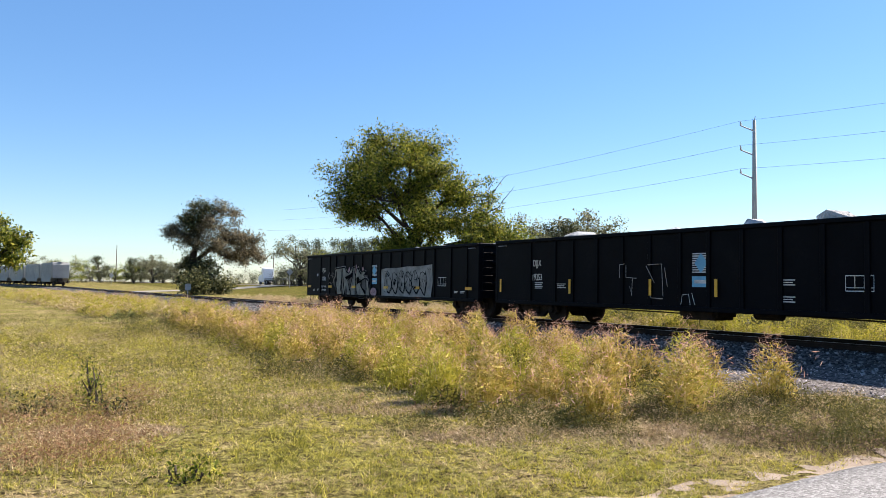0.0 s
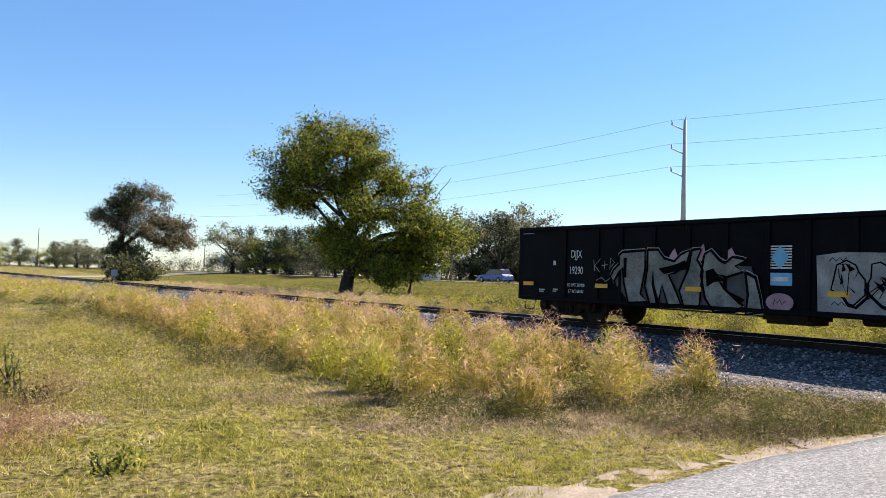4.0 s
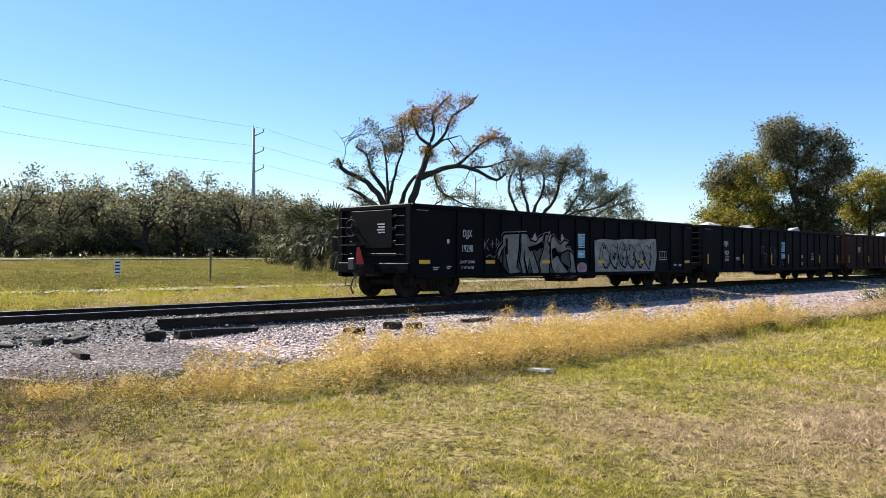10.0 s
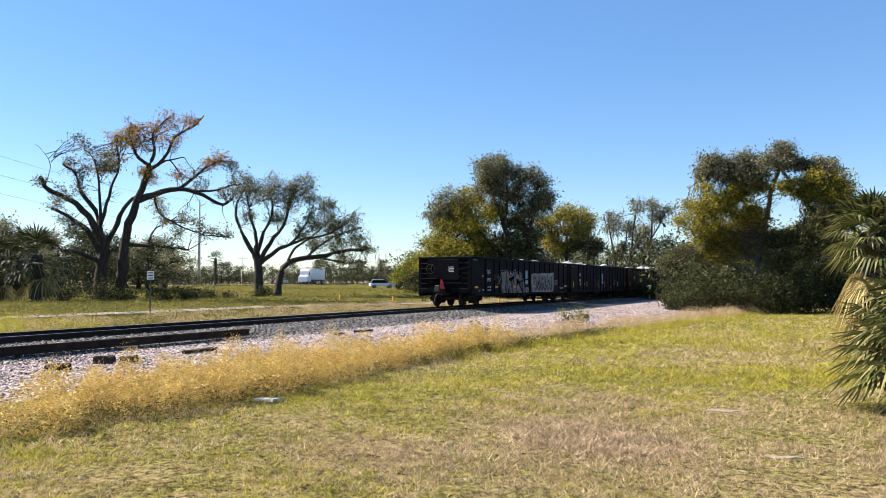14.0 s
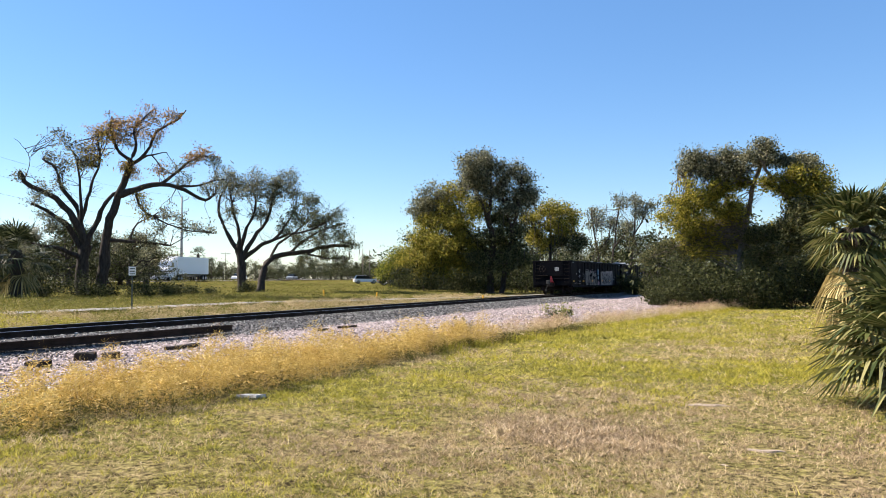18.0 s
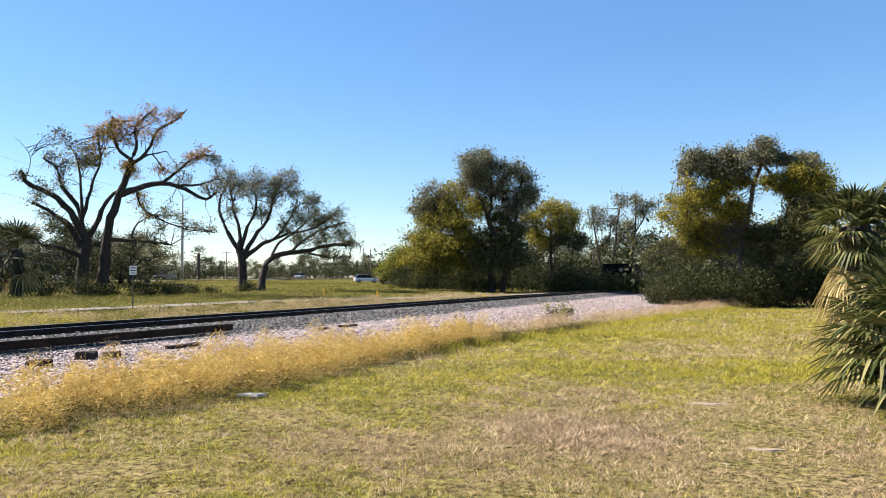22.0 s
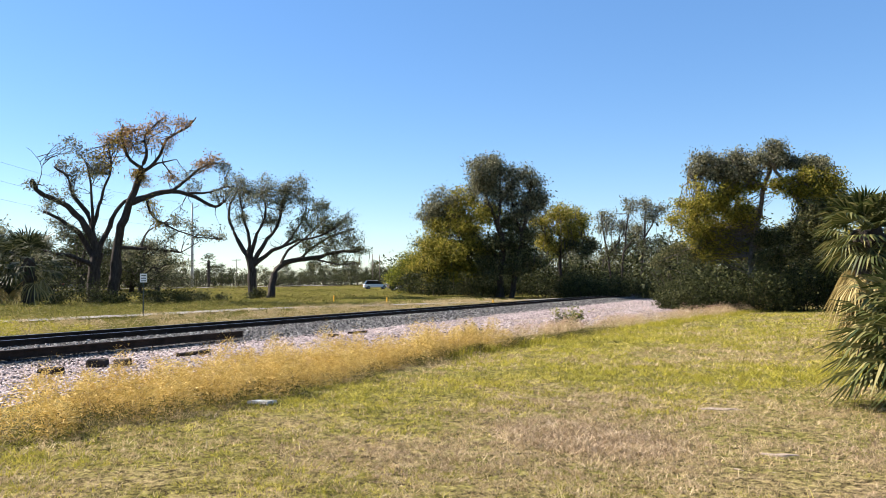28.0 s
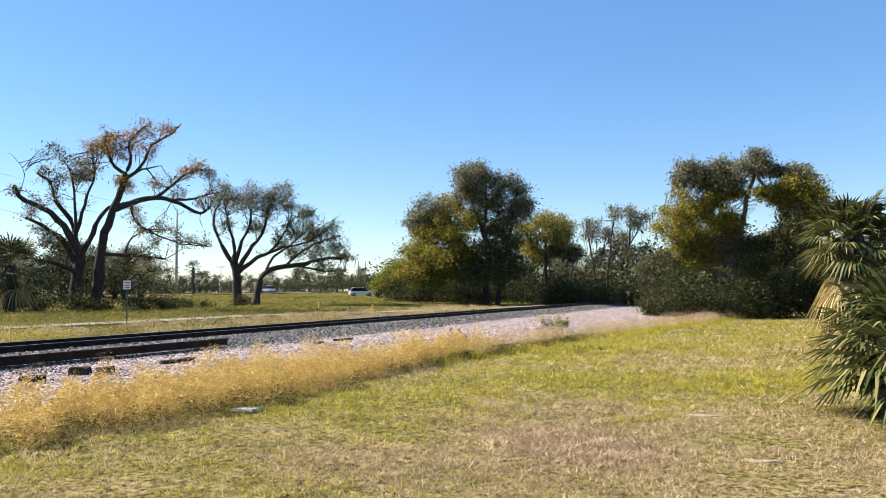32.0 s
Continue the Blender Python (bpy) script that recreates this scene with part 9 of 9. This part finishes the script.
# golden grass to the south of the signs
_g = spaced(np.concatenate([rough_strip(_r, 2000, -2.0, 8.5, 0.1, -0.05), rough_strip(_r, 30, -4.0, -2.0, 0.6, -0.1)]), 0.33)
_r.shuffle(_g)
tussocks("golden_grass", "low golden dry grass along the gravel", _g[::2], 640, 0.25, 0.68, 0.08, BLADE_GOLD, 60, BLADE_GOLD, 24)
tussocks("golden_grass", "low golden grass thinning along the gravel", _g[1::2], 560, 0.25, 0.54, 0.08, BLADE_GOLD, 61, BLADE_GOLD, 24)
tussocks("golden_grass", "low olive grass beneath the golden strip", rough_strip(_r, 150, -3, 14, 0.8, 0.15), 140, 0.26, 0.24, 0.06, OLIVE_BLADE, 161)
tussocks("golden_grass", "thin golden dry grass beside the sign", rough_strip(_r, 60, -6.5, -3.5, 0.2, 0.1), 110, 0.24, 0.24, 0.06, BLADE_GOLD, 162)
clumps("lime_grass", "lime grass behind golden strip", rough_strip(_r, 130, 5.5, 34, 0.9, 0.3), 60, 0.2, 0.24, 0.006, BLADE_LIME, 62, 0.7)
tussocks("straw_grass", "pinkish straw grass beside the ballast", rough_strip(_r, 280, 7, 48, -0.5, 0.0), 162, 0.34, 0.46, 0.09, BLADE_STRAW, 63, PLUME, 16)
tussocks("sign_weeds", "dark scrubby weeds round the signs", spaced(fan(_r, 160, -63, -92, 7.2, 10.6), 0.3), 190, 0.2, 0.19, 0.06, OLIVE_BLADE, 64)
tussocks("sign_straw", "dry reddish tangled stalks round the signs", spaced(fan(_r, 130, -64, -86, 7.4, 11.2), 0.35), 150, 0.22, 0.19, 0.06, PURPLEWEED, 65)
_p = spaced(fan(_r, 420, -50, -95, 4.6, 9.6), 0.28)
_p = _p[(road_gap(_p[:, 0], _p[:, 1]) > 0.5) & (off_line(_p[:, 0], _p[:, 1]) > gravel_limit(_p[:, 0], _p[:, 1]) + 0.2) & (smooth_field(_p[:, 0], _p[:, 1], 0.9, 71) - 0.06 * (np.degrees(np.arctan2(_p[:, 0], _p[:, 1])) - 80) > -0.2)]
tussocks("sign_scrub", "low olive scrubby weeds before the signs", _p, 150, 0.2, 0.13, 0.05, OLIVE_BLADE, 166)
tussocks("verge_weeds", "scrubby green weeds on the road verge", rough_strip(_r, 210, -17.4, -11.5, -0.2, 1.5), 190, 0.24, 0.22, 0.05, OLIVE_BLADE, 66)
_p = fan(_r, 700, 4, -34, 7.4, 13.5)
_u = off_line(_p[:, 0], _p[:, 1])
_p = _p[(road_gap(_p[:, 0], _p[:, 1]) > 0.45) & (_u > 7.2) & (foot_s(_p[:, 0], _p[:, 1]) > -16.6) & (_u < 10.5)]
tussocks("verge_scrub", "low dark scrubby weeds beside the tall grass", _p[::2], 190, 0.24, 0.22, 0.055, OLIVE_BLADE, 68)
tussocks("verge_scrub", "low reddish-brown weeds beside the tall grass", _p[1::2], 110, 0.26, 0.15, 0.045, PURPLEWEED, 69)
tussocks("verge_straw", "dry weeds on the road verge", rough_strip(_r, 120, -17.4, -11.5, -0.4, 1.2), 144, 0.24, 0.24, 0.05, BLADE_STRAW, 67)
# weeds and grass beyond the track


def beyond(rng, count, s0, s1, u0, u1):
    s = at_mark(s0 + (s1 - s0) * rng.random(count))
    u = u0 + (u1 - u0) * rng.random(count)
    k = np.clip((s + 90) / 0.25, 0, len(_ls) - 1).astype(int)
    p = _ls[k] + _lt[k] * u[:, None]
    return p[~inside(p[:, 0], p[:, 1], ROAD_POLY)]


tussocks("far_weeds", "yellow-green bushy weeds beyond the track", beyond(_r, 400, -45, -13.4, -4.0, -11.0), 144, 0.42, 0.6, 0.13, BLADE_LIME, 70)
tussocks("far_straw", "pale dry grass beyond the track", beyond(_r, 240, -80, -30, -3.8, -8.5), 126, 0.45, 0.5, 0.16, BLADE_STRAW, 71)
tussocks("far_dark_weeds", "dark green weed clumps beyond the track", beyond(_r, 120, -40, -13.4, -4.2, -10.0), 420, 0.45, 0.85, 0.11, OLIVE_BLADE, 72)
tussocks("far_lime", "yellow-green weeds beyond the crossing", beyond(_r, 320, -9.5, 10, -3.8, -10.0), 150, 0.38, 0.5, 0.10, BLADE_LIME, 73)
tussocks("far_gold", "golden dry grass beyond the track", beyond(_r, 360, 0, 45, -3.6, -10.0), 126, 0.4, 0.34, 0.11, BLADE_STRAW, 74)
tussocks("field_grass", "low olive grass over the sloping field", beyond(_r, 1900, -32, 30, -4.5, -26), 44, 0.55, 0.22, 0.13, FIELD_BLADE, 75, stems=3)
tussocks("field_grass", "low yellowish grass over the sloping field", beyond(_r, 900, -32, 34, -4.5, -28), 40, 0.5, 0.24, 0.13, FIELD_BLADE, 76, stems=4)
tussocks("field_grass", "low dry grass over the sloping field", beyond(_r, 500, -32, 45, -4.5, -30), 40, 0.5, 0.2, 0.13, FIELD_BLADE, 77, stems=4)
tussocks("field_grass", "grass over the far part of the field", beyond(_r, 900, -85, 80, -9.0, -36), 30, 1.0, 0.26, 0.26, FIELD_BLADE, 78, stems=0)
tussocks("field_grass", "grass on the highway bank", beyond(_r, 800, -85, 95, -36.0, -80), 26, 1.4, 0.3, 0.34, FIELD_BLADE, 79, stems=0)
bush("weed_bush", "dark green leafy weed beyond the crossing", 20.4, 7.5, 480, 0.62, 0.95, LEAF_DARK, 520, 0.06, group="weeds beyond the track", kindly="weed")
# single weeds near the camera
for _i, (_x, _y, _rr, _hh, _lf) in enumerate(((-4.4, 10.0, 0.13, 0.85, LEAF), (-3.95, 9.7, 0.2, 0.42, LEAF_DARK), (-4.9, 9.6, 0.22, 0.35, LEAF_DARK), (-2.1, 6.6, 0.16, 0.24, LEAF), (21.8, -24.6, 0.6, 0.7, LEAF), (18.9, -21.4, 0.5, 0.5, LEAF_DARK), (16.5, -14.6, 0.35, 0.4, LEAF_DARK))):
    bush("weed", "leafy dark green weed in the grass", _x, _y, 400 + _i, _rr, _hh, _lf, 380, 0.024 if _rr < 0.3 else 0.05, kindly="weed")
for _i in range(22):
    _s, _u = _rt.uniform(-42, -17.5), _rt.uniform(-4.6, -8.5)
    _x, _y, _ = line_at(_s, _u)
    bush("weed_bush", "rounded dry weed bush beyond the track", _x, _y, 440 + _i, _rt.uniform(0.4, 0.8), _rt.uniform(0.5, 0.9), LEAF_YELLOW if _i % 3 else LEAF_DARK, 420, 0.06, group="weeds beyond the track", kindly="weed")


# ---- what moves ----
def motions():
    for k, c in enumerate(cars):
        walk(c, [(0.5 * i, car_pose(k, 0.5 * i)) for i in range(65)])
    for w, x in wheels[:8]:
        rows = []
        for i in range(321):
            t = 0.1 * i
            rows.append((t, pose(x, 0, 0.457) @ Matrix.Rotation((train_s(t) - train_s(0)) / 0.457, 4, "Y")))
        walk(w, rows)
    for ob, side, north, rows in TRAFFIC:
        at = [0.5 * i for i in range(65)]
        walk(ob, [(t, highway_pose(float(np.interp(t, [r[0] for r in rows], [r[1] for r in rows])), side, north)) for t in at])


motions()
